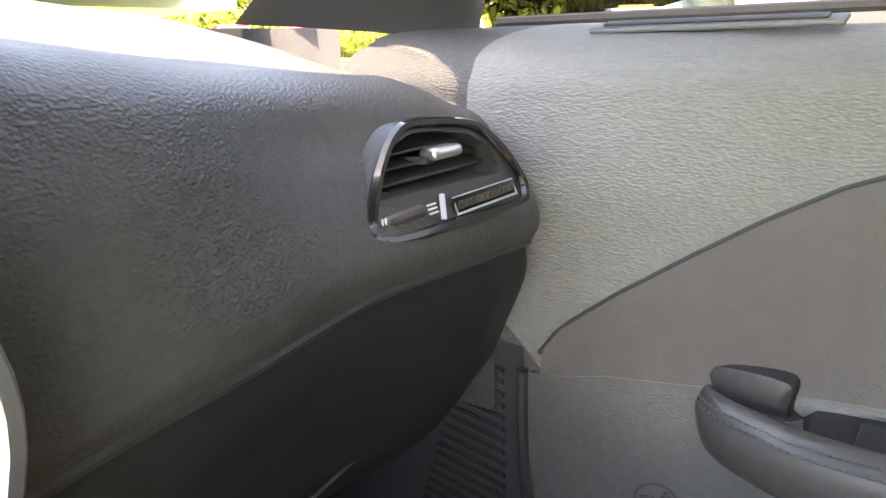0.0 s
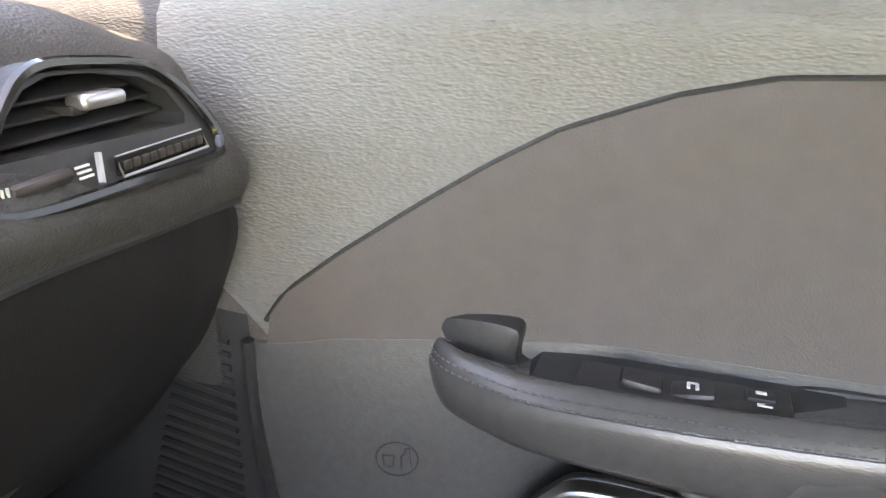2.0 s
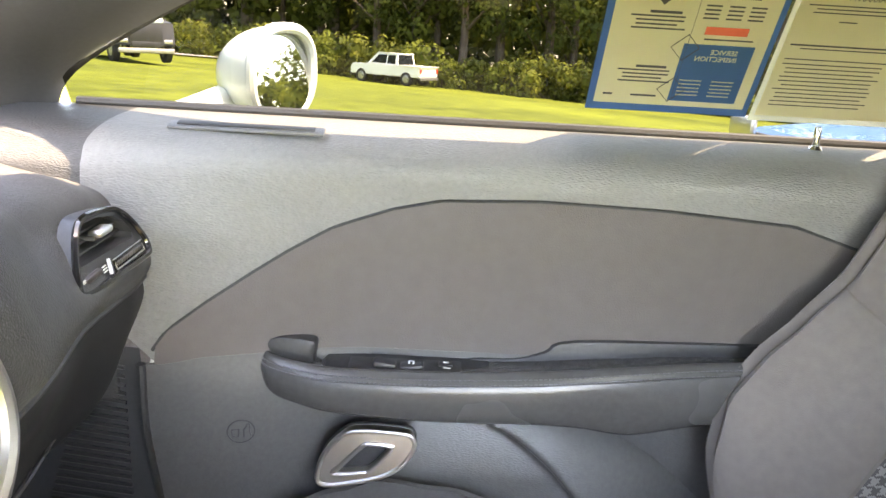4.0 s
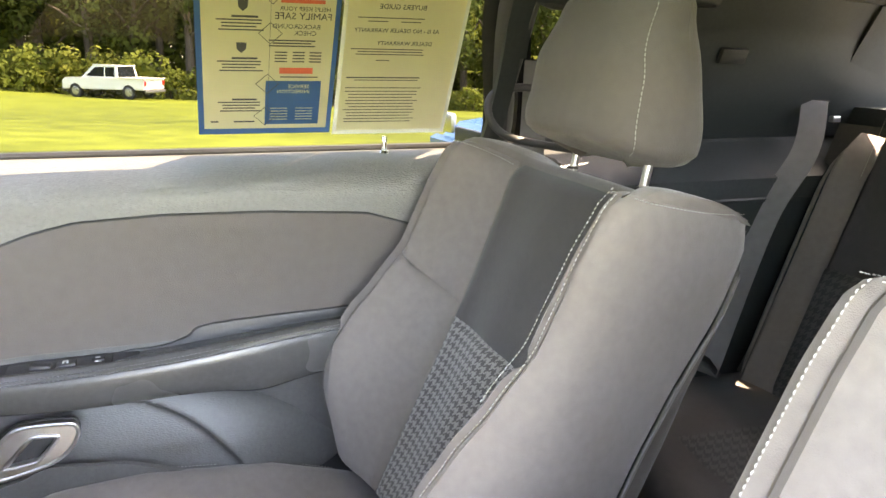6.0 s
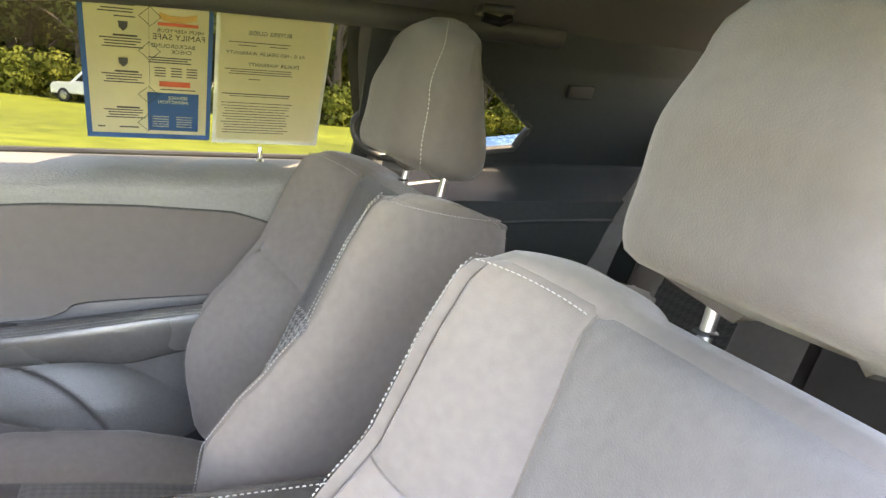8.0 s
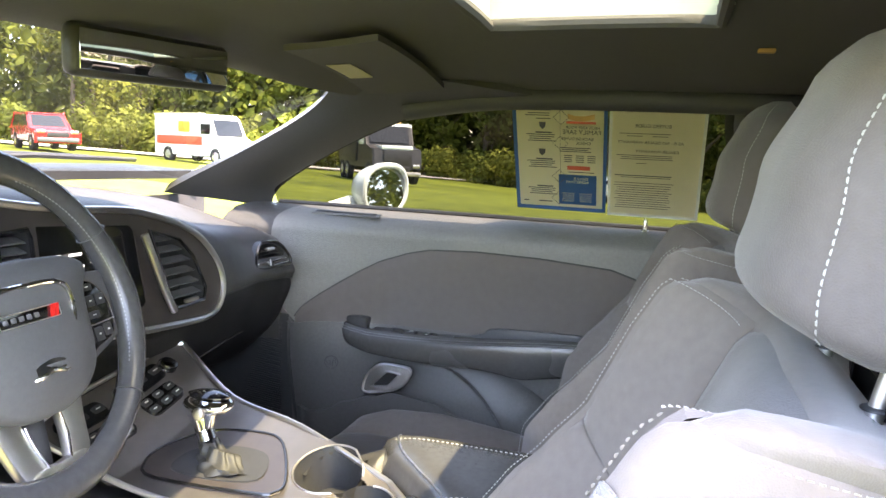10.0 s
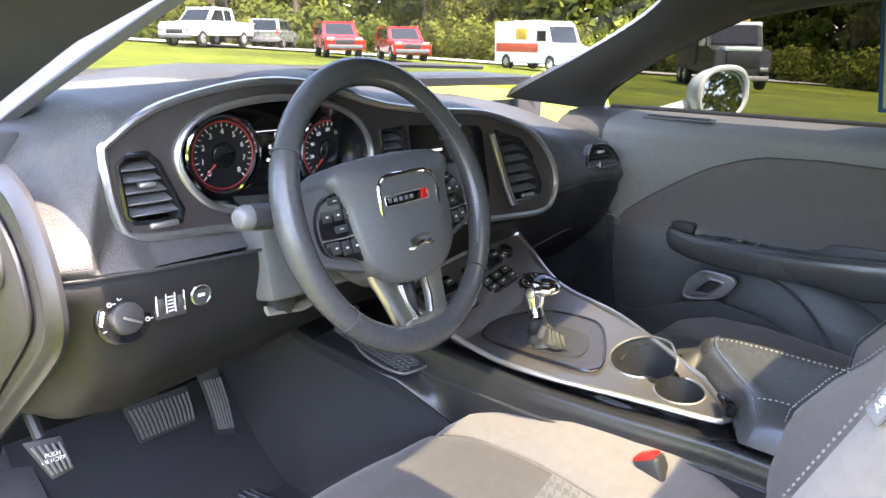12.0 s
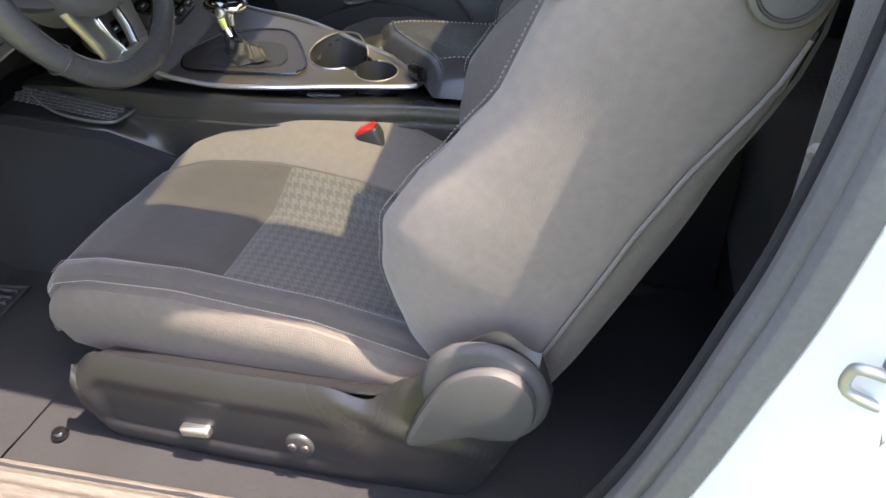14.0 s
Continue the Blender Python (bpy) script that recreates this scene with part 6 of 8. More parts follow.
part("emblem_rim", tube([H(a, b, dome(a, b) + 0.0012) for a, b in shield], 0.0026, 8, closed=True), "chrome", wheel, "bright shield outline")
part("emblem_groove", tube([H(a * 0.95, b * 0.95, dome(a, b) + 0.0002) for a, b in shield], 0.0010, 6, closed=True), "rubber", wheel)
part("emblem_bar", box((0.080, 0.0125, 0.0022), HM @ Matrix.Translation((-0.008, 0.004, 0.0610)), 0.0008), "gloss", wheel, "dark badge bar")
part("emblem_edge", tube([H(a, b, 0.0622) for a, b in rounded(0.080, 0.0125, 0.002, 3, -0.008, 0.004)], 0.0006, 5, closed=True), "silver", wheel)
part("emblem_mark", join(*[box((0.0062, 0.0050, 0.0016), HM @ Matrix.Translation((-0.040 + 0.0100 * k, 0.004, 0.0622)), 0.0006) for k in range(5)]), "plastic_soft", wheel)
part("emblem_stripe", join(*[prism([(0, 0), (0.0046, 0), (0.0086, 0.0125), (0.004, 0.0125)], lambda a, b, d, k=k: H(0.0165 + 0.0060 * k + a, -0.002 + b, 0.0622 + d), 0.0018) for k in range(2)]), "red", wheel, "two slanted red stripes")
part("emblem_base", prism([(q.x, q.y) for q in spline([(-0.026, -0.0545, 0), (-0.018, -0.046, 0), (0.0, -0.0425, 0), (0.018, -0.046, 0), (0.026, -0.0545, 0), (0.010, -0.0545, 0), (-0.010, -0.0545, 0)], 3, closed=True)], lambda a, b, d: H(a, b, dome(a, b) - 0.001 + d), 0.0032), "chrome", wheel)
part("embossed_mark", join(*[box((0.0052, 0.0024, 0.001), HM @ Matrix.Translation((dx, -0.0745 + dy, 0.0515)) @ Matrix.Rotation(radians(24), 4, "X")) for dx in (-0.0032, 0.0032) for dy in (-0.0018, 0.0018)]), "plastic_soft", wheel)
for s in (1, -1):
    pad = [(q.x * s, q.y) for q in spline([(0.082, 0.026, 0), (0.100, 0.029, 0), (0.122, 0.022, 0), (0.136, 0.002, 0), (0.138, -0.022, 0), (0.130, -0.040, 0), (0.100, -0.050, 0), (0.080, -0.051, 0)], 4, closed=True)]
    part("spoke", prism([(q.x * s, q.y) for q in spline([(0.060, 0.036, 0), (0.110, 0.038, 0), (0.166, 0.030, 0), (0.166, -0.030, 0), (0.120, -0.056, 0), (0.060, -0.064, 0)], 3, closed=True)], lambda a, b_, d: W(a, b_, -0.022 + d), 0.018, 0.004), "airbag", wheel, "dark moulded side spoke")
    b = part("switch_pod", prism(pad, lambda a, b_, d: Q(a, b_, 0.024 + d), 0.012, 0.003), "gloss", wheel, "gloss black switch pod with white symbols")
    part("pod_rim", tube([Q(a, b_, 0.0345) for a, b_ in pad], 0.0011, 6, closed=True), "graphite", b)
    part("pod_line", tube([Q(a * s, b_, 0.0352) for a, b_ in ((0.081, -0.0235), (0.105, -0.0245), (0.137, -0.0225))], 0.0012, 6), "silver", b)
    for dx, dy, w, h in ((0.106, 0.0195, 0.020, 0.0085), (0.106, 0.003, 0.013, 0.013), (0.0905, 0.003, 0.011, 0.013), (0.1235, 0.003, 0.014, 0.013), (0.106, -0.0135, 0.020, 0.0085), (0.0895, -0.0365, 0.0135, 0.016), (0.1055, -0.0360, 0.0135, 0.016), (0.1215, -0.0335, 0.0135, 0.014)):
        part("button", box((w, h, 0.0026), PM @ Matrix.Translation((dx * s, dy, 0.0362)), 0.0011), "plastic", b)
        part("mark", box((w * 0.26, h * 0.14, 0.0005), PM @ Matrix.Translation((dx * s, dy, 0.0377))), "print", b)
    # lower twin spoke: a silver blade with a dark web inside it
    blade = [(q.x * s, q.y) for q in spline([(0.030, -0.086, 0), (0.066, -0.074, 0), (0.056, -0.112, 0), (0.046, -0.148, 0), (0.030, -0.160, 0), (0.014, -0.156, 0), (0.022, -0.124, 0)], 4, closed=True)]
    part("lower_spoke", prism(blade, lambda a, b_, d: W(a, b_, -0.018 + d + 0.20 * max(0.0, -0.09 - b_) * 0.5), 0.014, 0.004), "silver", wheel, "satin silver lower spoke")
    part("blade_edge", tube([W(a, b_, -0.0035 + 0.10 * max(0.0, -0.09 - b_)) for a, b_ in ((0.024 * s, -0.100), (0.023 * s, -0.124), (0.014 * s, -0.150))], 0.0013, 6), "chrome", wheel)
foot = mirrored([(0.0, -0.146), (0.024, -0.144), (0.040, -0.148), (0.040, -0.160), (0.022, -0.168), (0.0, -0.169)])
part("spoke_foot", prism(foot, lambda a, b_, d: W(a, b_, -0.012 + d), 0.016, 0.004), "silver", wheel)
part("lower_web", prism([(-0.024, -0.088), (0.024, -0.088), (0.016, -0.150), (-0.016, -0.150)], lambda a, b_, d: W(a, b_, -0.030 + d), 0.008, 0.002), "plastic", wheel)
# column shroud, stalk and gear paddles
col = thing("steering_column", (-0.362, 0.56, 0.86), "black plastic steering column shroud with wiper stalk", "steering column")
part("shroud", surf(lambda u, v: WM @ Vector(((0.058 - 0.012 * v) * math.copysign(abs(math.cos(2 * math.pi * u)) ** 0.6, math.cos(2 * math.pi * u)), (0.062 - 0.008 * v) * math.copysign(abs(math.sin(2 * math.pi * u)) ** 0.6, math.sin(2 * math.pi * u)) - 0.022, 0.005 - 0.15 * (1 - v))), 32, 8, closed=True), "plastic", col, smooth=50)
part("lower_shroud", box((0.150, 0.08, 0.105), Matrix.Translation((-0.437, 0.572, 0.846)) @ Matrix.Rotation(radians(-12), 4, "X"), 0.012), "airbag", col)
stk = part("stalk", tube(spline([(-0.42, 0.520, 0.905), (-0.47, 0.508, 0.912), (-0.52, 0.498, 0.918), (-0.560, 0.490, 0.923)], 4), [0.007, 0.007, 0.008, 0.009, 0.010, 0.010, 0.011, 0.012, 0.0135, 0.015, 0.0155, 0.015, 0.013], 14), "plastic", col, "black multifunction stalk")
part("stalk_tip", cyl(0.0160, 0.0100, 0.016, Matrix.Translation((-0.560, 0.490, 0.923)) @ (Vector((-0.95, -0.2, 0.12))).to_track_quat("Z", "Y").to_matrix().to_4x4(), 20, 0.004), "plastic_soft", stk, "grey stalk end cap")
part("paddle", box((0.020, 0.008, 0.016), WM @ Matrix.Translation((0.086, 0.044, -0.008)), 0.003), "silver", col)
part("tilt_lever", tube([(-0.505, 0.548, 0.786), (-0.45, 0.556, 0.776), (-0.39, 0.565, 0.782)], 0.007, 8, flat=0.5), "galv", col, "grey metal tilt lever")
part("tilt_bracket", box((0.030, 0.020, 0.022), Matrix.Translation((-0.478, 0.556, 0.788)) @ Matrix.Rotation(radians(20), 4, "Y"), 0.004), "plastic", col)
# pedals
def pedal(name, quad, thick, ribs, label, arm_to):
    p = thing(name, quad[0], label, "pedal")
    a, b, c, d = (Vector(q) for q in quad)
    nrm = (b - a).cross(d - a).normalized()
    if nrm.y > 0:
        nrm = -nrm
    grid = surf(lambda u, v: a.lerp(b, u).lerp(d.lerp(c, u), v) + nrm * 0.004 * math.sin(math.pi * u) * math.sin(math.pi * v), 8, 8)
    grid.normal_update()
    grid.faces.ensure_lookup_table()
    bmesh.ops.solidify(grid, geom=grid.faces[:], thickness=thick if grid.faces[0].normal.dot(nrm) > 0 else -thick)
    part("pad", grid, "rubber", p)
    for k in range(ribs):
        t = (k + 0.7) / (ribs + 0.4)
        e, f = a.lerp(b, t), d.lerp(c, t)
        part("rib", tube([e.lerp(f, 0.12) + nrm * 0.006, e.lerp(f, 0.5) + nrm * 0.0095, e.lerp(f, 0.88) + nrm * 0.006], 0.0018, 5), "plastic_soft", p)
    part("arm", tube([(a + b) / 2 - nrm * 0.008, Vector(arm_to)], 0.008, 8), "plastic", p)
    return p


pedal("brake_pedal", [(-0.566, 0.858, 0.566), (-0.460, 0.858, 0.562), (-0.456, 0.846, 0.504), (-0.548, 0.846, 0.500)], 0.012, 14, "black ribbed rubber brake pedal", (-0.50, 0.98, 0.70))
pedal("accelerator_pedal", [(-0.447, 0.842, 0.586), (-0.411, 0.842, 0.583), (-0.400, 0.820, 0.466), (-0.432, 0.820, 0.476)], 0.010, 6, "black ribbed accelerator pedal", (-0.42, 1.00, 0.72))
pk = pedal("parking_brake_pedal", [(-0.736, 0.752, 0.618), (-0.692, 0.748, 0.612), (-0.684, 0.738, 0.566), (-0.712, 0.738, 0.562)], 0.016, 5, "black parking brake pedal with white lettering", (-0.72, 0.82, 0.70))
pm = Matrix.Translation((-0.708, 0.7345, 0.594)) @ Matrix.Rotation(radians(-8), 4, "Z") @ Matrix.Rotation(radians(84), 4, "X")
part("lettering", lettering("PUSH\nON/OFF", 0.0078, pm, 0.001), "print", pk)


# ---- centre console ----
con = thing("centre_console", (-0.05, 0.2, 0.33), "black centre console with satin grey gear selector plate", "centre console")
# stations along the car: y, left x, right x, left top height, right top height
CS = [(0.66, -0.215, 0.118, 0.650, 0.704), (0.52, -0.212, 0.076, 0.648, 0.702), (0.35, -0.212, 0.020, 0.646, 0.694), (0.24, -0.198, -0.016, 0.645, 0.686), (0.20, -0.192, 0.060, 0.645, 0.682), (0.11, -0.172, 0.085, 0.642, 0.680), (-0.10, -0.165, 0.085, 0.640, 0.660), (-0.36, -0.150, 0.085, 0.600, 0.600)]


def con_row(y):
    for a, b in zip(CS, CS[1:]):
        if y >= b[0]:
            t = (a[0] - y) / (a[0] - b[0])
            return [p + (q - p) * t for p, q in zip(a[1:], b[1:])]
    return list(CS[-1][1:])


def con_pt(u, v):
    y = 0.74 - 1.10 * u
    l, r, zl, zr = con_row(y)
    low = line_table(-y, [(-0.72, 0.628), (-0.583, 0.600), (-0.50, 0.545), (-0.30, 0.46), (-0.10, 0.40), (0.36, 0.35)])
    out = line_table(-y, [(-0.72, 0.078), (-0.60, 0.054), (-0.55, 0.030), (-0.50, 0.006), (0.36, 0.005)])
    mid = max(low + 0.012, zl - 0.060)
    key = [(l - out - 0.006, low - 0.030), (l - out, low - 0.004), (l - out * 0.85, low + 0.004), (l - 0.006, mid), (l - 0.003, max(mid + 0.006, zl - 0.030)), (l, zl - 0.012), (l + 0.010, zl - 0.001), (l + 0.3 * (r - l), zl - 0.012), (l + 0.65 * (r - l), zl + 0.25 * (zr - zl) - 0.010), (r - 0.016, zr - 0.006), (r, zr - 0.016), (r + 0.008, zr - 0.06), (r + 0.010, 0.33)]
    p = spline([(a, 0, b) for a, b in key], 3)
    k = v * (len(p) - 1)
    i = min(int(k), len(p) - 2)
    q = p[i].lerp(p[i + 1], k - i)
    return Vector((q.x, y, q.z))


CUPS = ((-0.068, 0.262, 0.046), (-0.100, 0.190, 0.033))
NECK = (-0.086, 0.222, 0.024)


def sunk(bm, grow=0.0):
    """Opens the cup wells in a sheet."""
    gone = [f for f in bm.faces if any((f.calc_center_median().x - a) ** 2 + (f.calc_center_median().y - b) ** 2 < (r + grow) ** 2 for a, b, r in (*CUPS, NECK)) and f.calc_center_median().z > 0.61]
    bmesh.ops.delete(bm, geom=gone, context="FACES")
    return bm


part("body", sunk(surf(con_pt, 90, 60), 0.002), "shield", con, "black moulded console body", smooth=50)
# carpeted tunnel that the console stands on
def tunnel_pt(u, v):
    y = 1.07 - 1.40 * u
    edge = line_table(-y, [(-1.0, -0.310), (-0.72, -0.303), (-0.60, -0.279), (-0.55, -0.255), (-0.50, -0.233), (-0.22, -0.220), (-0.10, -0.195), (0.4, -0.18)])
    top = line_table(-y, [(-1.0, 0.68), (-0.72, 0.630), (-0.583, 0.602), (-0.50, 0.546), (-0.30, 0.462), (-0.10, 0.40), (0.4, 0.35)])
    x = line_table(v, [(0, edge - 0.030), (0.40, edge - 0.004), (0.46, edge + 0.012), (0.50, edge + 0.05), (0.9, 0.130), (1, 0.150)])
    z = line_table(v, [(0, 0.33), (0.40, top - 0.010), (0.46, top), (0.50, top - 0.02), (0.9, top - 0.03), (1, 0.33)])
    return Vector((x, y, z))


solo("tunnel", surf(tunnel_pt, 40, 40), "carpet", "black carpet over the transmission tunnel", "carpet", kind="structure")
part("side_groove", tube([con_pt(0.16 + 0.84 * k / 40, 0.30) + Vector((-0.0015, 0, 0)) for k in range(41)], 0.0028, 6), "rubber", con)


def top_z(x, y):
    l, r, zl, zr = con_row(y)
    t = min(1.0, max(0.0, (x - l) / (r - l)))
    rise = 0.45 * max(0.0, y - 0.515)
    return zl + (zr - zl) * t * t * 0.9 + (zr - zl) * 0.1 * t + 0.004 + rise


PL = [(-0.186, 0.560), (-0.190, 0.45), (-0.188, 0.35), (-0.164, 0.232), (-0.140, 0.130), (-0.128, 0.116), (-0.112, 0.118), (-0.060, 0.172), (-0.046, 0.195), (0.002, 0.340), (0.050, 0.486), (0.098, 0.600), (0.102, 0.625), (0.060, 0.640), (-0.170, 0.640)]
PO = spline([(a, b, 0) for a, b in PL], 5, closed=True)


def plate_span(y):
    """Left and right edge of the plate at y."""
    xs = [p.x + (q.x - p.x) * (y - p.y) / (q.y - p.y) for p, q in zip(PO, PO[1:] + PO[:1]) if (p.y - y) * (q.y - y) <= 0 and p.y != q.y]
    return (min(xs), max(xs)) if xs else (PO[0].x, PO[0].x)


PLO, PHI = min(p.y for p in PO) + 0.0005, max(p.y for p in PO) - 0.0005


def plate_pt(u, v):
    y = PLO + (PHI - PLO) * u
    a, b = plate_span(y)
    x = a + (b - a) * v
    return Vector((x, y, top_z(x, y) + 0.005))


plate_sheet = sunk(surf(plate_pt, 150, 70))
plate = part("plate", plate_sheet, "plate", con, "satin grey gear selector plate", smooth=40)
rim_path = spline([(a, b, top_z(a, b) + 0.006) for a, b in PL], 5, closed=True)
part("bright_edge", tube(rim_path, 0.0042, 8, closed=True), "silver", plate, "bright silver edge line")


def on_top(x, y, lift=0.005):
    return Vector((x, y, top_z(x, y) + lift))


def flat_plate(outline, lift, depth, bevel=0.0, holes=()):
    return prism(outline, lambda a, b, d: on_top(a, b, lift + d), depth, bevel, holes)


# gear selector
gp_ = [(q.x, q.y) for q in spline([(-0.156, 0.470, 0), (-0.130, 0.506, 0), (-0.086, 0.508, 0), (-0.036, 0.466, 0), (-0.024, 0.390, 0), (-0.040, 0.346, 0), (-0.110, 0.302, 0), (-0.136, 0.304, 0), (-0.146, 0.330, 0)], 4, closed=True)]
sel = part("selector_plate", flat_plate(gp_, 0.005, 0.004), "graphite", con, "darker graphite selector plate")
part("selector_rim", tube([on_top(a, b, 0.009) for a, b in gp_], 0.0022, 6, closed=True), "gloss", sel)
part("gate", flat_plate([(q.x, q.y) for q in spline([(-0.132, 0.462, 0), (-0.086, 0.462, 0), (-0.062, 0.41, 0), (-0.070, 0.352, 0), (-0.120, 0.338, 0), (-0.138, 0.40, 0)], 4, closed=True)], 0.0085, 0.0025), "plastic", sel)
shifter = thing("gear_lever", on_top(-0.110, 0.40), "chrome and black leather gear lever with wrinkled boot", "gear lever")


def boot(u, v):
    a = 2 * math.pi * u
    r = lerp_table(v, [(0, 0.029), (0.2, 0.026), (0.6, 0.017), (1, 0.0115)]) * (1 + 0.12 * math.sin(3 * a + 9 * v) + 0.10 * math.sin(7 * a - 16 * v))
    c = on_top(-0.112, 0.392, 0.010).lerp(Vector((-0.102, 0.425, 0.704)), v)
    return c + Vector((r * 0.8 * math.cos(a), r * 1.15 * math.sin(a), 0.003 * math.sin(10 * v + 2 * a)))


part("boot", surf(boot, 60, 34, closed=True), "bootskin", shifter, "creased black leather boot", smooth=70)
part("collar", tube([(-0.102, 0.425, 0.700), (-0.099, 0.432, 0.712)], 0.0125, 18), "chrome", shifter)
part("stem", tube([(-0.099, 0.432, 0.710), (-0.094, 0.440, 0.736)], [0.0115, 0.019], 18), "chrome", shifter)
part("knob", surf(lambda u, v: Vector((-0.092, 0.447, 0.745)) + Vector((0.022 * math.copysign(abs(math.cos(2 * math.pi * u)) ** 0.7, math.cos(2 * math.pi * u)) * math.sin(math.pi * (0.02 + 0.96 * v)) ** 0.6 + 0.010 * v, 0.036 * math.sin(2 * math.pi * u) * math.sin(math.pi * (0.02 + 0.96 * v)) ** 0.6 - 0.012, -0.013 + 0.030 * v)), 28, 14, closed=True), "chrome", shifter, "chrome knob body", smooth=70)
part("knob_cap", surf(lambda u, v: Vector((-0.084, 0.447, 0.7595)) + Vector((0.019 * v * math.cos(2 * math.pi * u), 0.032 * v * math.sin(2 * math.pi * u) - 0.012, 0.006 * (1 - v * v))), 28, 6, 0.002, closed=True), "gloss", shifter, "gloss black knob cap")
part("shift_marks", join(*[box((0.0022, 0.0022, 0.0005), Matrix.Translation((-0.090 + 0.006 * (k % 2), 0.420 + 0.010 * k, 0.7650 - 0.0006 * abs(k - 1.5) ** 2))) for k in range(4)]), "print", shifter)
part("shift_button", cyl(0.009, 0.008, 0.006, Matrix.Translation((-0.114, 0.430, 0.742)) @ Matrix.Rotation(radians(-80), 4, "Y"), 16, 0.002), "silver", shifter)
# cup holders
for cx_, cy_, r in CUPS:
    def well_pt(u, v):
        k = 2 * math.pi * u
        drop = min(1.0, v / 0.7)
        q = r * (1.03 - 0.10 * drop) * (1.0 if v <= 0.7 else max(0.01, 1 - (v - 0.7) / 0.3))
        x, y = cx_ + q * math.cos(k), cy_ + q * math.sin(k)
        return Vector((x, y, top_z(cx_ + r * math.cos(k), cy_ + r * math.sin(k)) + 0.004 - 0.060 * drop))
    cup = part("cup_holder", surf(well_pt, 36, 10, closed=True), "plastic", con, "round black cup holder")
    gap_ = math.atan2(CUPS[1][1] - CUPS[0][1], CUPS[1][0] - CUPS[0][0]) + (0.0 if r > 0.04 else math.pi)
    open_ = 0.62 if r > 0.04 else 0.95
    arc_ = [gap_ + open_ + (2 * math.pi - 2 * open_) * k / 34 for k in range(35)]
    part("cup_rim", tube([Vector((cx_ + r * 1.02 * math.cos(a), cy_ + r * 1.02 * math.sin(a), top_z(cx_ + r * math.cos(a), cy_ + r * math.sin(a)) + 0.0046)) for a in arc_], 0.0016, 6), "silver", cup, "thin silver rim")
# heater controls on the rising front of the plate
for cx_, cy_, w, h, n_ in ((-0.128, 0.612, 0.085, 0.030, 3), (-0.010, 0.612, 0.095, 0.030, 3), (-0.120, 0.570, 0.078, 0.034, 4), (-0.012, 0.570, 0.070, 0.034, 6)):
    pod = part("control_pod", flat_plate(rounded(w, h, 0.011, 4, cx_, cy_), 0.0045, 0.004), "gloss", con, "gloss black heater control pod")
    for k in range(n_):
        bx = cx_ - w * 0.36 + w * 0.72 * (k % 3) / 2 if n_ != 4 else cx_ - w * 0.3 + w * 0.6 * (k % 2)
        by = cy_ if n_ == 3 else cy_ + (0.008 if k < n_ / 2 else -0.008)
        part("button", flat_plate(rounded(w * 0.24, 0.011, 0.003, 3, bx, by), 0.0085, 0.002), "plastic", pod)
        part("mark", flat_plate(rounded(w * 0.10, 0.0018, 0.0005, 2, bx, by), 0.0106, 0.0004), "print", pod)
for cx_, cy_ in ((0.045, 0.606), (-0.160, 0.600)):
    k = part("heater_knob", cyl(0.0145, 0.0135, 0.012, Matrix.Translation(on_top(cx_, cy_, 0.006)) @ Matrix.Rotation(radians(30), 4, "X"), 26, 0.002), "gloss", con, "round heater knob")
    part("knob_ring", tube([on_top(cx_ + 0.0145 * math.cos(a), cy_ + 0.0135 * math.sin(a), 0.012) for a in [j * math.pi / 12 for j in range(24)]], 0.001, 5, closed=True), "chrome", k)
# honeycomb mat on the ledge ahead of the console
mat_t = thing("knee_grip", (-0.235, 0.63, 0.615), "black honeycomb moulded mat on the console ledge", "interior trim")
gm = [(q.x, q.y) for q in spline([(-0.206, 0.560, 0), (-0.246, 0.556, 0), (-0.262, 0.570, 0), (-0.268, 0.61, 0), (-0.262, 0.66, 0), (-0.236, 0.712, 0), (-0.216, 0.715, 0), (-0.204, 0.66, 0)], 3, closed=True)]
gz = lambda x, y: 0.618 + 0.13 * (y - 0.60) + 0.10 * (x + 0.24)
part("pad", prism(gm, lambda a, b, d: Vector((a, b, gz(a, b) + d)), 0.004), "rubber", mat_t)
cells = []
for i in range(18):
    for j in range(8):
        x, y = -0.262 + 0.0085 * j, 0.566 + 0.0098 * i + 0.0049 * (j % 2)
        if abs(x + 0.235) < 0.026 - 0.10 * max(0.0, y - 0.66):
            cells.append(tube([(x + 0.0042 * math.cos(a), y + 0.0042 * math.sin(a), gz(x, y) + 0.0045) for a in [k * math.pi / 3 for k in range(6)]], 0.0009, 4, closed=True))
tagged(part("honeycomb", join(*cells), "plastic_soft", mat_t), kind="stuff")
part("rim", tube([(a, b, gz(a, b) + 0.004) for a, b in gm], 0.002, 6, closed=True), "plastic_soft", mat_t)
# armrest lid
lid = thing("console_lid", (-0.05, -0.02, 0.64), "padded black console armrest lid with stitched edge", "armrest")


def lid_pt(u, v):
    x = (2 * v - 1)
    px = -0.044 + 0.116 * x
    front = line_table(px, [(-0.16, 0.085), (-0.10, 0.120), (-0.013, 0.208), (0.03, 0.232), (0.075, 0.240)])
    y = front + (-0.295 - front) * u
    prof = max(0.0, 1 - abs(x) ** 6) ** 0.5
    end = max(0.0, 1 - abs(2 * u - 1) ** 10) ** 0.5
    return Vector((px, y, 0.652 + 0.046 * prof * end + 0.008 * (v - 0.5)))


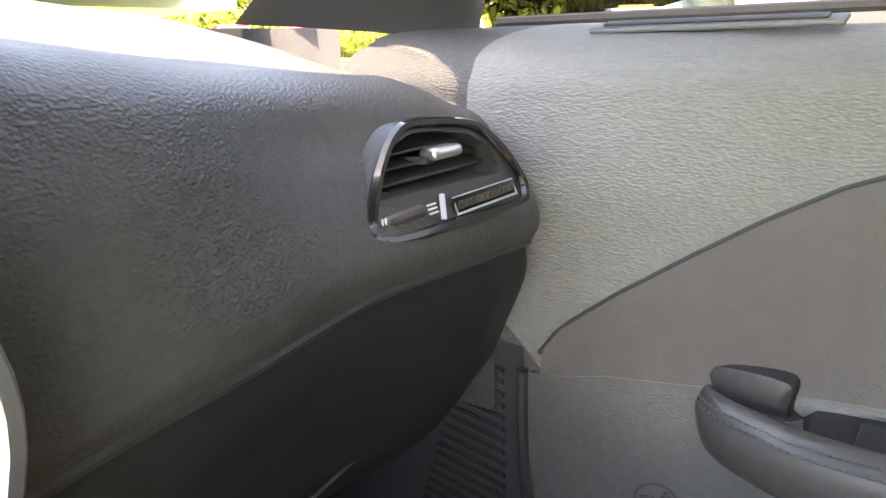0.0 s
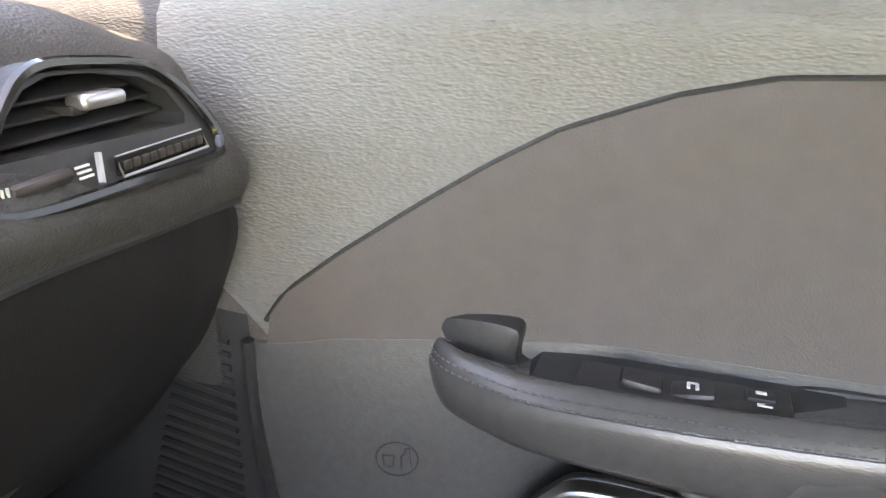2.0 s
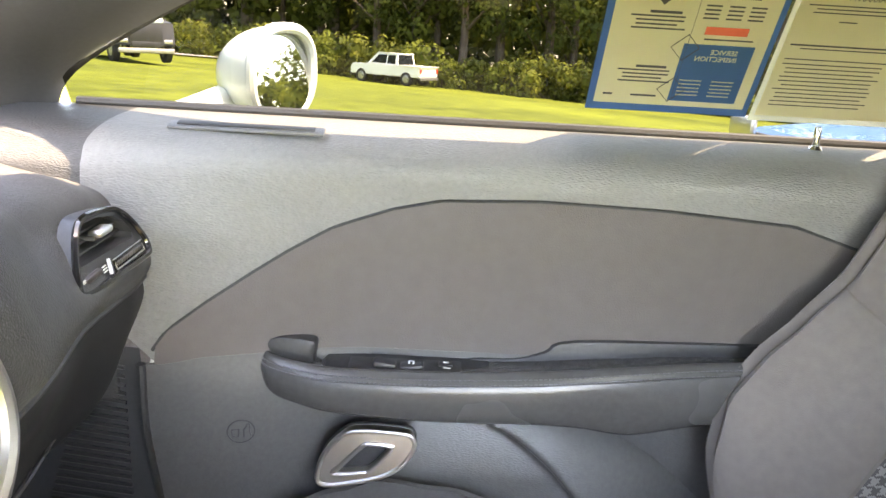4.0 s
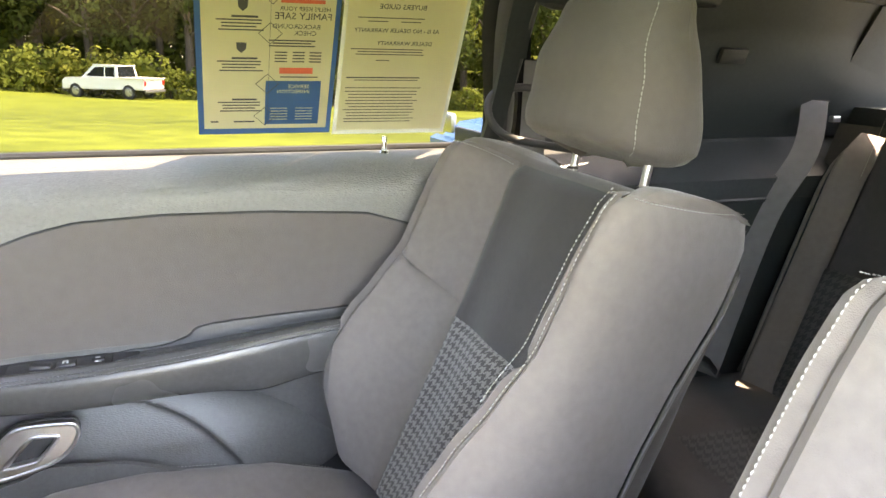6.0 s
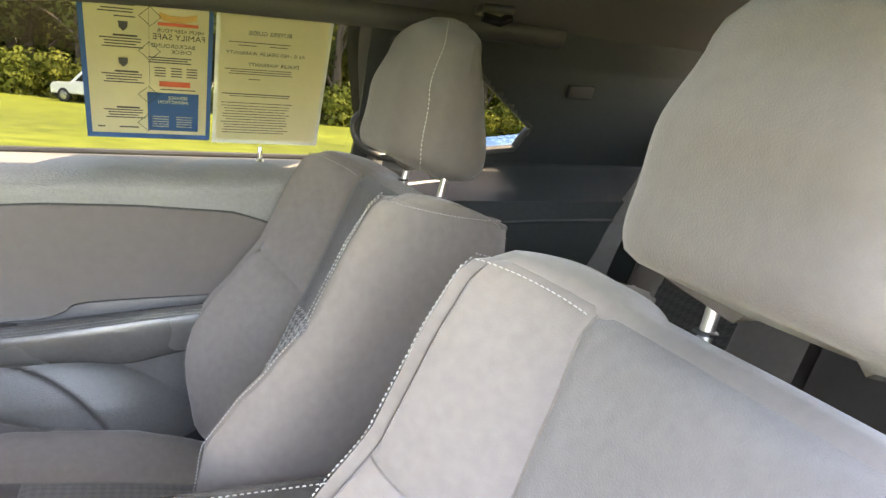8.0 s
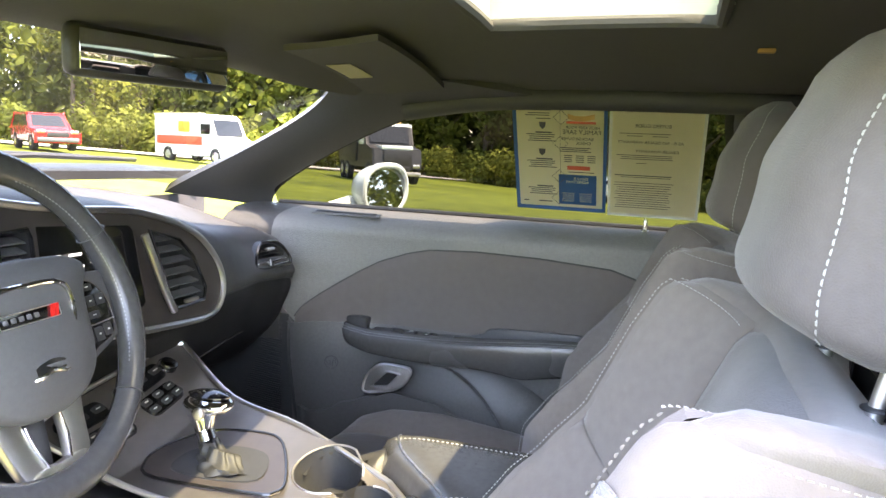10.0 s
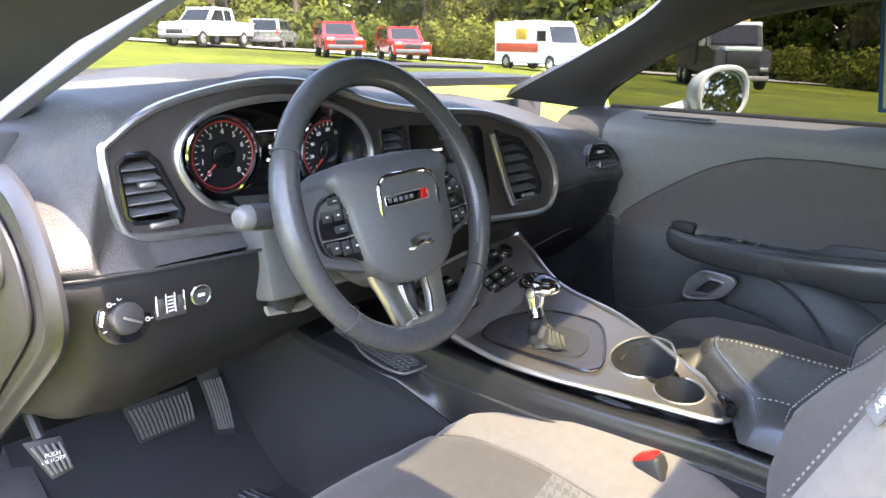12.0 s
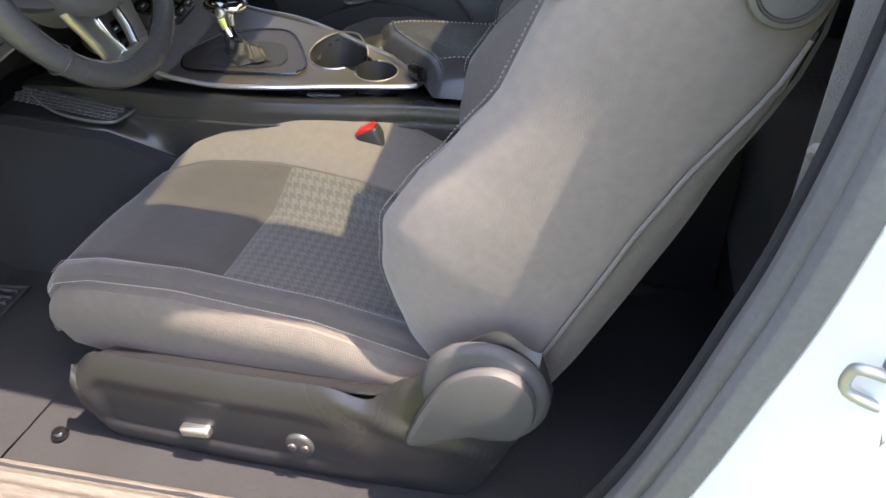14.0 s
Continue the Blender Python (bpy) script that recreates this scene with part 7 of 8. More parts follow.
part("pad", surf(lid_pt, 40, 30), "leather", lid, smooth=60)
for s in (0.20, 0.80):
    part("stitching", stitches([lid_pt(0.05 + 0.9 * k / 40, s) + Vector((0, 0, 0.0008)) for k in range(41)], lambda q: Vector((0, 0, 1)), 0.004, 0.003, 0.0009), "thread", lid)
part("latch", box((0.040, 0.016, 0.022), Matrix.Translation((-0.112, 0.122, 0.668)) @ Matrix.Rotation(radians(40), 4, "Z"), 0.006), "gloss", lid)
part("front_seam", tube([lid_pt(0.06, k / 12) + Vector((0, 0, 0.001)) for k in range(1, 12)], 0.0016, 5), "silver", lid)
# belt buckle between seat and tunnel
bk = thing("belt_buckle", (-0.205, 0.12, 0.50), "black seat belt buckle with red button beside the driver seat", "seat belt")
bmx = Matrix.Translation((-0.208, 0.158, 0.580)) @ Matrix.Rotation(radians(-28), 4, "X")
part("housing", box((0.026, 0.036, 0.075), bmx, 0.006, 3), "plastic", bk)
part("button", box((0.022, 0.030, 0.008), bmx @ Matrix.Translation((0, 0.001, 0.037)), 0.003), "red", bk, "red release button")
part("stalk", box((0.018, 0.022, 0.12), bmx @ Matrix.Translation((0, -0.002, -0.085)), 0.004), "rubber", bk)


# ---- rear seat ----
rear = thing("rear_bench", (0, -0.7, 0.33), "dark grey cloth rear bench with houndstooth lower panels", "car seat")
RL = radians(20)


def rear_face(x, t, w=0.0):
    """Front of the rear backrest: t metres up along it, w metres in front of it."""
    return Vector((x, -0.815 - t * math.sin(RL) + w * math.cos(RL), 0.50 + t * math.cos(RL) + w * math.sin(RL)))


def rear_panel(x0, x1, t0, t1, w0, w1, nm, mat, label="", round_top=0.0):
    def f(u, v):
        e = min(u, 1 - u, v, 1 - v)
        x = x0 + (x1 - x0) * u
        w = w0 + (w1 - w0) * u + 0.010 * (1 - math.exp(-e / 0.08))
        t = t0 + (t1 - t0) * v
        if round_top:
            k = max(0.0, (v - 0.80) / 0.20)
            w -= round_top * k * k
            x = (x0 + x1) / 2 + (x - (x0 + x1) / 2) * (1 - 0.10 * k * k)
        return rear_face(x, t, w)
    return part(nm, surf(f, 16, 18, 0.0, uv=lambda u, v: (u * abs(x1 - x0), v * (t1 - t0))), mat, rear, label)


for s in (1, -1):
    rear_panel(0.290 * s, 0.512 * s, 0.25, 0.545, 0.035, 0.035, "centre_cushion", "seat_dark", "dark cloth upper panel of the rear backrest")
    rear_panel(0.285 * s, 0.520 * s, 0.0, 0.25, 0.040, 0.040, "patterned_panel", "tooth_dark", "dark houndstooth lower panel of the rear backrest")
    rear_panel(0.512 * s, 0.566 * s, 0.0, 0.50, 0.040, 0.066, "bolster", "seat", "", 0.03)
    rear_panel(0.566 * s, 0.622 * s, 0.0, 0.48, 0.070, 0.010, "bolster_side", "seat_light", "", 0.03)
    rear_panel(0.290 * s, 0.130 * s, 0.0, 0.54, 0.042, 0.060, "bolster", "seat", "", 0.03)
    def head(u, v, s=s):
        # over the rounded top of the backrest, from the front to the rear
        k = 2 * u - 1
        t_ = curve_table(v, [(0, 0.520), (0.30, 0.605), (0.55, 0.650), (0.78, 0.655), (1.0, 0.610)])
        w_ = curve_table(v, [(0, 0.044), (0.30, 0.040), (0.55, 0.006), (0.78, -0.050), (1.0, -0.095)])
        half = 0.126 * (1 - 0.20 * max(0.0, (t_ - 0.53) / 0.12) ** 2)
        return rear_face((0.402 + half * k) * s, t_ - 0.030 * abs(k) ** 5, w_ - 0.034 * abs(k) ** 6)
    part("head_roll", surf(head, 28, 22), "seat", rear, "light grey rolled top of the rear backrest", smooth=60)
    for xe, nm in ((0.284, "inner"), (0.517, "outer")):
        part("head_side", surf(lambda u, v, xe=xe: rear_face(xe * s, 0.30 + 0.30 * u - 0.05 * v * u, 0.020 - 0.11 * v), 6, 8, 0.006), "seat", rear)
        part("stitching", stitches([rear_face(xe * s, 0.10 + 0.44 * k / 30, 0.047) for k in range(31)], lambda q: Vector((0, 0.95, 0.3)).normalized()), "thread", rear)
rear_panel(-0.130, 0.130, 0.0, 0.48, 0.030, 0.030, "middle_panel", "seat_dark", "", 0.03)
part("back_board", surf(lambda u, v: rear_face(-0.64 + 1.28 * u, 0.52 * v, -0.02), 8, 6, 0.03), "seat_dark", rear)


def bench(u, v):
    x = -0.62 + 1.24 * u
    y = -0.835 + 0.46 * v
    dip = 0.030 * (math.exp(-(((abs(x) - 0.33) / 0.13) ** 2)))
    z = 0.505 + 0.020 * v - dip - 0.11 * max(0.0, (v - 0.82) / 0.18) ** 2
    return Vector((x, y, z))


part("bench_cushion", surf(bench, 40, 20), "seat_dark", rear, "dark cloth rear bench cushion")
for s in (1, -1):
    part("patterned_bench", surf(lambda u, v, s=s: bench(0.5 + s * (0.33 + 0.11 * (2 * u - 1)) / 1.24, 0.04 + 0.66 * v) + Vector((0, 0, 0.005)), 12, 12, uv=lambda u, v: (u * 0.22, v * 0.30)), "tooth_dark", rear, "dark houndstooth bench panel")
part("bench_front", surf(lambda u, v: Vector((-0.62 + 1.24 * u, -0.372, 0.33 + 0.09 * v)), 8, 3), "carpet", rear)

# ---- seat belts and cabin fittings ----
def strap(points, width, across):
    bm = bmesh.new()
    pts = spline(points, 8)
    a = Vector(across).normalized() * width / 2
    rows = []
    for i, p in enumerate(pts):
        d = (pts[min(i + 1, len(pts) - 1)] - pts[max(i - 1, 0)]).normalized()
        side = (a - d * a.dot(d)).normalized() * width / 2
        rows.append((bm.verts.new(p - side), bm.verts.new(p + side)))
    for (a1, b1), (a2, b2) in zip(rows, rows[1:]):
        bm.faces.new((a1, b1, b2, a2))
    bm.normal_update()
    bmesh.ops.solidify(bm, geom=bm.faces[:], thickness=0.0016)
    return bm


for s in (1, -1):
    rb = thing("rear_seat_belt", (0.55 * s, -0.62, 0.52), "grey woven rear seat belt hanging from the quarter trim", "seat belt", "rear seat belts")
    part("webbing", strap([(0.652 * s, -0.925, 1.034), (0.598 * s, -0.862, 0.945), (0.594 * s, -0.782, 0.820), (0.586 * s, -0.683, 0.535)], 0.046, (0.75 * s, 0.62, 0.22)), "belt", rb)
    part("guide", box((0.050, 0.085, 0.022), Matrix.Translation((0.680 * s, -0.955, 1.036)) @ Matrix.Rotation(radians(-20), 4, "X"), 0.006), "plastic", rb)
    part("tongue", box((0.030, 0.050, 0.012), Matrix.Translation((0.586 * s, -0.690, 0.550)) @ Matrix.Rotation(radians(50), 4, "X"), 0.003), "plastic", rb)
    part("catch", box((0.012, 0.020, 0.012), Matrix.Translation((0.655 * s, -0.985, 0.998)), 0.002), "silver", rb)
    # belt loop on the door pillar
    bl = thing("belt_loop", (0.66 * s, -0.30, 0.97), "black plastic belt guide loop beside the front seat", "belt guide", "belt loops")
    part("loop", tube(spline([(0.645 * s, -0.365, 1.050), (0.655 * s, -0.315, 1.056), (0.660 * s, -0.270, 1.050), (0.658 * s, -0.252, 1.030), (0.652 * s, -0.258, 1.000), (0.640 * s, -0.285, 0.978), (0.615 * s, -0.345, 0.966), (0.585 * s, -0.385, 0.962)], 6), 0.0065, 10), "trim", bl)
    part("webbing", strap([(0.655 * s, -0.335, 1.10), (0.650 * s, -0.330, 0.95), (0.650 * s, -0.320, 0.60), (0.645 * s, -0.310, 0.40)], 0.046, (0, 1, 0)), "belt", bl)
    # coat hook slot in the headlining and the dark mark on the quarter trim
    ho = thing("coat_hook", (0.575 * s, -0.68, 1.118), "dark folding coat hook on the quarter trim", "hook", "coat hooks")
    part("plate", box((0.010, 0.055, 0.026), Matrix.Translation((0.618 * s, -0.690, 1.112)) @ Matrix.Rotation(radians(-22 * s), 4, "Y"), 0.003), "rubber", ho)
gh = thing("grab_handle", (0.50, -0.42, 1.215), "black folding grab handle on the headliner", "grab handle")
part("socket", box((0.035, 0.060, 0.014), Matrix.Translation((0.475, -0.430, 1.232)) @ Matrix.Rotation(radians(10), 4, "Y"), 0.005), "plastic", gh)
part("grip", tube([(0.470, -0.455, 1.222), (0.462, -0.435, 1.214), (0.466, -0.405, 1.220)], 0.008, 8), "gloss", gh)
cl_ = thing("courtesy_lamp", (0.362, -0.265, 1.25), "small amber courtesy lamp in the headliner", "lamp")
part("lens", box((0.020, 0.026, 0.006), Matrix.Translation((0.36, -0.265, roof_z(0.36, -0.265) - 0.003)), 0.002), "ink_tan", cl_)
vz = thing("sun_visor", (0.30, 0.42, 1.24), "grey cloth sun visor folded up with a painted sunlit patch", "sun visor")
part("flap", surf(lambda u, v: Vector((0.14 + 0.34 * u, 0.30 + 0.16 * v, roof_z(0.14 + 0.34 * u, 0.30 + 0.16 * v) - 0.016)), 14, 8, 0.010), "headliner", vz)
# cream sheet that paints the sun falling on the visor
part("sunlit_patch", surf(lambda u, v: Vector((0.26 + 0.10 * u, 0.40 + 0.045 * v, roof_z(0.26 + 0.10 * u, 0.40 + 0.045 * v) - 0.0275)), 4, 4, 0.001), "paper", vz)
# rear-view mirror
rv = thing("rear_view_mirror", (-0.05, 0.56, 1.21), "black rear-view mirror on the windscreen", "mirror")
part("housing", box((0.250, 0.030, 0.066), Matrix.Translation((-0.060, 0.545, 1.208)) @ Matrix.Rotation(radians(-14), 4, "Z"), 0.012, 3), "plastic", rv)
part("mirror_glass", box((0.232, 0.003, 0.050), Matrix.Translation((-0.064, 0.529, 1.208)) @ Matrix.Rotation(radians(-14), 4, "Z"), 0.001), "mirror", rv)
part("stem", tube([(-0.055, 0.56, 1.225), (-0.05, 0.62, 1.262)], 0.010, 8), "plastic", rv)

# ---- papers on the passenger glass ----
TILT = math.atan(0.545)


def on_glass(y, b, out=0.0):
    """b metres up along the glass from the papers' lower edge; out towards the cabin."""
    z = 0.984 + b * math.cos(TILT)
    return Vector((glass_x(z) - 0.004 - out * math.cos(TILT), y, z - out * math.sin(TILT)))


def sheet(y0, y1, b0, b1, out, thick=0.0004):
    return prism([(y0, b0), (y1, b0), (y1, b1), (y0, b1)], lambda a, b, d: on_glass(a, b, out + d), thick)


def glass_text(text, size, y, b, out):
    # reads from outside the car
    o = on_glass(y, b, out)
    ex, ey = Vector((0, 1, 0)), (on_glass(y, b + 0.01, out) - o).normalized()
    ez = ex.cross(ey)
    m = Matrix((ex, ey, ez)).transposed().to_4x4()
    m.translation = o
    return lettering(text, size, m, 0.0004)


TOP = 0.246
def q(px, py):
    """Position on the first sheet from its printed grid."""
    return 0.188 - (px - 300) * 0.000497, (405 - py) * 0.000605


flyer = thing("inspection_flyer", on_glass(0.09, 0), "cream inspection flyer with blue border taped inside the window", "notice")
part("border", sheet(-0.006, 0.188, 0.0, TOP, 0.0), "paper_blue", flyer, "blue printed border")
part("page", sheet(0.001, 0.180, 0.010, TOP, 0.0006), "paper", flyer)


def bars(t, rows, mat, name, label=""):
    for px, py, w, h in rows:
        y, b = q(px, py)
        part(name, sheet(y - w * 0.000497 / 2, y + w * 0.000497 / 2, b - h * 0.0003, b + h * 0.0003, 0.0012, 0.0003), mat, t, label)


y_, b_ = q(570, 315)
part("blue_box", sheet(y_ - 0.040, y_ + 0.040, b_ - 0.037, b_ + 0.037, 0.0011), "paper_blue", flyer, "blue printed box")
rows = [(400, 8, 120, 5), (410, 20, 90, 3), (405, 28, 100, 3), (430, 40, 60, 3)]
for base in (92, 195, 305):
    rows += [(430, base, 70, 5)] + [(415 + 6 * (k % 2), base + 8 + 8 * k, 120 - 14 * (k % 3), 3) for k in range(4)]
rows += [(560, 148 + 7 * k, 130 - 22 * (k % 2), 3) for k in range(3)] + [(x, 178 + 8 * k, 34, 3) for x in (530, 580, 628) for k in range(4)] + [(585, 243, 110, 3), (345, 368, 22, 4), (430, 368, 60, 4)]
bars(flyer, rows, "ink", "text_bar", "")
bars(flyer, [(585, 52, 120, 9)], "ink_red", "red_band")
bars(flyer, [(575, 226, 96, 16)], "ink_red", "maker_mark", "red wordmark shape")
part("ribbon", prism([q(530, 20), q(560, 28), q(600, 28), q(640, 20), q(640, 38), q(600, 46), q(560, 46), q(530, 38)], lambda a, b, d: on_glass(a, b, 0.0012 + d), 0.0003), "ink_tan", flyer)
for px, py in ((503, 34), (499, 131), (494, 262), (490, 352)):
    y, b = q(px, py)
    part("diamond", tube([on_glass(y + dx, b + db, 0.0016) for dx, db in ((0.016, 0), (0, 0.016), (-0.016, 0), (0, -0.016))], 0.0006, 5, closed=True), "ink", flyer)
for px, py in ((425, 65), (421, 167)):
    y, b = q(px, py)
    part("shield_icon", prism([(y - 0.007, b + 0.007), (y + 0.007, b + 0.007), (y + 0.006, b - 0.003), (y, b - 0.009), (y - 0.006, b - 0.003)], lambda a, b2, d: on_glass(a, b2, 0.0012 + d), 0.0003), "ink", flyer)
part("rule", tube([on_glass(q(497, 0)[0], 0.02, 0.0013), on_glass(q(499, 0)[0], TOP - 0.004, 0.0013)], 0.0003, 4), "ink", flyer)
for tx, sz, px, py, mt in (("HELPS KEEP YOUR", 0.0085, 592, 70, "ink"), ("FAMILY SAFE", 0.0140, 588, 88, "ink"), ("BACKGROUND", 0.0095, 570, 113, "ink"), ("CHECK", 0.0095, 595, 129, "ink"), ("SERVICE", 0.0085, 585, 269, "paper"), ("INSPECTION", 0.0085, 570, 283, "paper")):
    y, b = q(px, py)
    part("print", glass_text(tx, sz, y, b, 0.0018), mt, flyer)
bars(flyer, [(x, 330 + 8 * k, 52, 3) for x in (530, 605) for k in range(5)], "paper", "box_text")
guide = thing("dealer_guide", on_glass(-0.10, 0), "cream printed dealer form in a clear sleeve inside the window", "notice")
part("sleeve", sheet(-0.196, -0.010, -0.004, TOP, 0.0), "sleeve", guide)
part("page", sheet(-0.190, -0.016, 0.004, TOP, 0.0006), "paper", guide)
for tx, sz, px, py in (("BUYERS GUIDE", 0.0105, 870, 56), ("AS IS - NO DEALER WARRANTY", 0.0090, 862, 116), ("DEALER WARRANTY", 0.0090, 890, 149)):
    y, b = q(px, py)
    part("print", glass_text(tx, sz, y, b, 0.0018), "ink", guide)
rows = [(840, 84, 200, 2), (800, 93, 60, 2), (900, 93, 60, 2), (840, 165, 220, 2), (850, 172, 200, 2), (850, 179, 210, 2), (830, 195, 40, 2), (840, 243, 230, 3), (850, 250, 200, 2), (845, 272, 240, 2)]
rows += [(840 + 5 * (k % 2), 282 + 9 * k, 230 - 12 * (k % 3), 2) for k in range(11)]
bars(guide, rows, "ink", "text_bar", "")

# ---- door mirror outside ----
mir = thing("door_mirror", (0.80, 0.66, 0.93), "white painted passenger door mirror", "door mirror")
MC = Vector((0.905, 0.590, 0.992))


def shell_pt(u, v):
    a = 2 * math.pi * u
    r = math.sin(math.pi * 0.5 * min(1, v * 1.0)) ** 0.7
    k = lambda t, e: math.copysign(abs(t) ** e, t)
    across = Vector((0.94, -0.34, 0))
    fwd = Vector((0.34, 0.94, 0))
    depth = 0.105 * (1 - v) ** 0.9
    return MC + across * (0.086 * r * k(math.cos(a), 0.8)) + Vector((0, 0, 0.066 * r * k(math.sin(a), 0.8) + 0.004 * math.cos(a))) + fwd * (depth - 0.002)


part("housing", surf(shell_pt, 36, 14, closed=True), "mint", mir, "white painted mirror housing", smooth=60)
def lip(r):
    return [MC + Vector((0.94, -0.34, 0)) * (0.086 * r * math.copysign(abs(math.cos(a)) ** 0.8, math.cos(a))) + Vector((0, 0, 0.066 * r * math.copysign(abs(math.sin(a)) ** 0.8, math.sin(a)) + 0.004 * math.cos(a))) for a in [k * math.pi / 20 for k in range(40)]]


part("rim", tube([p - Vector((0.34, 0.94, 0)) * 0.004 for p in lip(0.96)], 0.008, 8, closed=True), "mint", mir)
bm = bmesh.new()
bm.faces.new([bm.verts.new(p - Vector((0.34, 0.94, 0)) * (0.003 - 0.16 * (p.z - MC.z))) for p in lip(0.86)])
part("mirror_glass", bm, "mirror", mir, "mirror glass", smooth=0)
part("arm", tube(spline([(0.86, 0.66, 0.955), (0.80, 0.690, 0.940), (0.75, 0.70, 0.935)], 5), 0.022, 10, flat=0.7), "mint", mir)
part("foot", box((0.06, 0.10, 0.03), Matrix.Translation((0.755, 0.705, 0.930)), 0.010, 3), "mint", mir)

# ---- driver door opening: sill, jamb, striker, mat ----
sill = thing("door_sill", (-0.74, 0.2, 0.33), "worn pale ribbed sill plate in the driver door opening", "door sill", kind="structure")
part("plate", surf(lambda u, v: Vector((-0.672 - 0.035 * u - 0.03 * v * 0.9 - 0.10 * u, -0.35 + 1.15 * v, 0.372 + 0.014 * math.sin(math.pi * min(1, u * 1.1)) + 0.0022 * math.sin(u * 46))), 60, 40, 0.004), "wood", sill)
part("outer_lip", surf(lambda u, v: Vector((-0.80 - 0.05 * u, -0.35 + 1.25 * v, 0.368 - 0.06 * u)), 4, 10, 0.004), "white", sill)
part("carpet_edge", surf(lambda u, v: Vector((-0.640 - 0.045 * u - 0.027 * v, -0.25 + 1.05 * v, 0.33 + 0.045 * u ** 2 + 0.004 * noise.noise((u * 5, v * 30, 1)))), 8, 50, 0.004), "carpet", sill)
jamb = thing("door_jamb", (-0.80, -0.30, 0.38), "white painted door jamb with bare metal striker", "car body", kind="structure")


def jamb_front(z):
    return curve_table(z, [(0.38, -0.105), (0.48, -0.172), (0.569, -0.214), (0.657, -0.244), (0.752, -0.270), (0.807, -0.284), (0.885, -0.298), (0.949, -0.306), (1.0, -0.310)])


part("panel", surf(lambda u, v: Vector((-0.786 - 0.152 * u, jamb_front(0.38 + 0.60 * v) - 0.014 - 0.045 * u - 0.03 * u * u, 0.38 + 0.60 * v)), 14, 24, 0.004), "white", jamb)


def seal_pt(u, v):
    """Broad rubber seal: a soft inner lip, a groove and a rounded outer roll."""
    z = 0.38 + 0.62 * v
    lift = line_table(u, [(0, -0.010), (0.10, -0.002), (0.22, 0.005), (0.38, 0.006), (0.50, 0.001), (0.55, -0.009), (0.60, -0.002), (0.74, 0.004), (0.88, 0.000), (1.0, -0.014)])
    return Vector((-0.716 - 0.076 * u, jamb_front(z) + lift, z))


part("seal", surf(seal_pt, 40, 50), "seal", jamb, "dark grey rubber door seal with a groove", smooth=70)
part("seal_groove", tube([seal_pt(0.55, k / 40) for k in range(41)], 0.0022, 6), "rubber", jamb)
part("inner_lip", tube([seal_pt(0.03, k / 40) + Vector((0.004, 0.006, 0)) for k in range(41)], 0.007, 8), "carpet", jamb, "dark cloth edge of the door seal")
part("outer_panel", surf(lambda u, v: Vector((-0.938 - 0.015 * math.sin(math.pi * v), jamb_front(0.38 + 0.6 * v) - 0.06 - 1.0 * u, 0.38 + 0.60 * v)), 4, 12, 0.004), "white", jamb)
st = part("striker_plate", prism([(q_.x, q_.y) for q_ in spline([(-0.020, 0.028, 0), (0.020, 0.030, 0), (0.024, -0.004, 0), (0.006, -0.036, 0), (-0.006, -0.036, 0), (-0.024, -0.004, 0)], 4, closed=True)], lambda a, b, d: Vector((-0.850 + a * 0.75, -0.330 + d + 0.30 * a, 0.806 + b * 0.78)), 0.006, 0.002), "galv", jamb, "bare metal striker plate")
part("striker_loop", tube(spline([(-0.842, -0.324, 0.818), (-0.840, -0.308, 0.821), (-0.836, -0.303, 0.816), (-0.837, -0.304, 0.803), (-0.844, -0.324, 0.799)], 5), 0.0032, 10), "galv", st)
part("bolt", cyl(0.006, 0.005, 0.005, Matrix.Translation((-0.852, -0.325, 0.788)) @ Matrix.Rotation(radians(-90), 4, "X"), 6), "galv", st)
part("clip", tube(spline([(-0.686, -0.304, 0.854), (-0.688, -0.298, 0.862), (-0.695, -0.297, 0.869), (-0.706, -0.302, 0.871)], 4), 0.0042, 8), "galv", jamb, "small bright metal clip")
fj = thing("front_jamb", (-0.80, 0.90, 0.35), "hinge pillar trim ahead of the driver door, darkened for shade", "car body", kind="structure")
# dark trim colour stands for the shade that falls on this pillar
part("panel", surf(lambda u, v: Vector((-0.742 - 0.14 * u, 0.90 + 0.05 * u, 0.34 + 0.62 * v)), 6, 8, 0.01), "trim", fj)
# driver door, standing wide open on its front hinges
dd = thing("door_2", (-0.86, 0.80, 0.36), "white driver door with dark inner panel, wide open", "car door", kind="structure")
dax = Vector((-math.sin(radians(70)), -math.cos(radians(70)), 0))
dout = Vector((-math.cos(radians(70)), math.sin(radians(70)), 0))


def open_door(off, z0, z1, bulge):
    return lambda u, v: Vector((-0.87, 0.82, 0)) + dax * (0.02 + 1.16 * u) + dout * (off + bulge * math.sin(math.pi * v)) + Vector((0, 0, z0 + (z1 - z0) * v))


part("outer_skin", surf(open_door(0.12, 0.36, 0.94, 0.03), 12, 10, 0.006), "white", dd)
part("inner_panel", surf(open_door(0.0, 0.38, 0.95, -0.02), 16, 12, 0.02), "doorvinyl", dd, "dark grey inner door panel")
part("top_rail", surf(lambda u, v: open_door(0.12 * v, 0.95, 0.95, 0.0)(u, 0.5), 12, 4, 0.006), "plastic_soft", dd)
part("glass", surf(lambda u, v: Vector((-0.87, 0.82, 0)) + dax * (0.06 + 1.05 * u) + dout * (0.07 - 0.10 * v) + Vector((0, 0, 0.95 + 0.22 * v * min(1.0, 0.15 + 2.6 * u))), 14, 6), TINTED, dd, "tinted door glass")
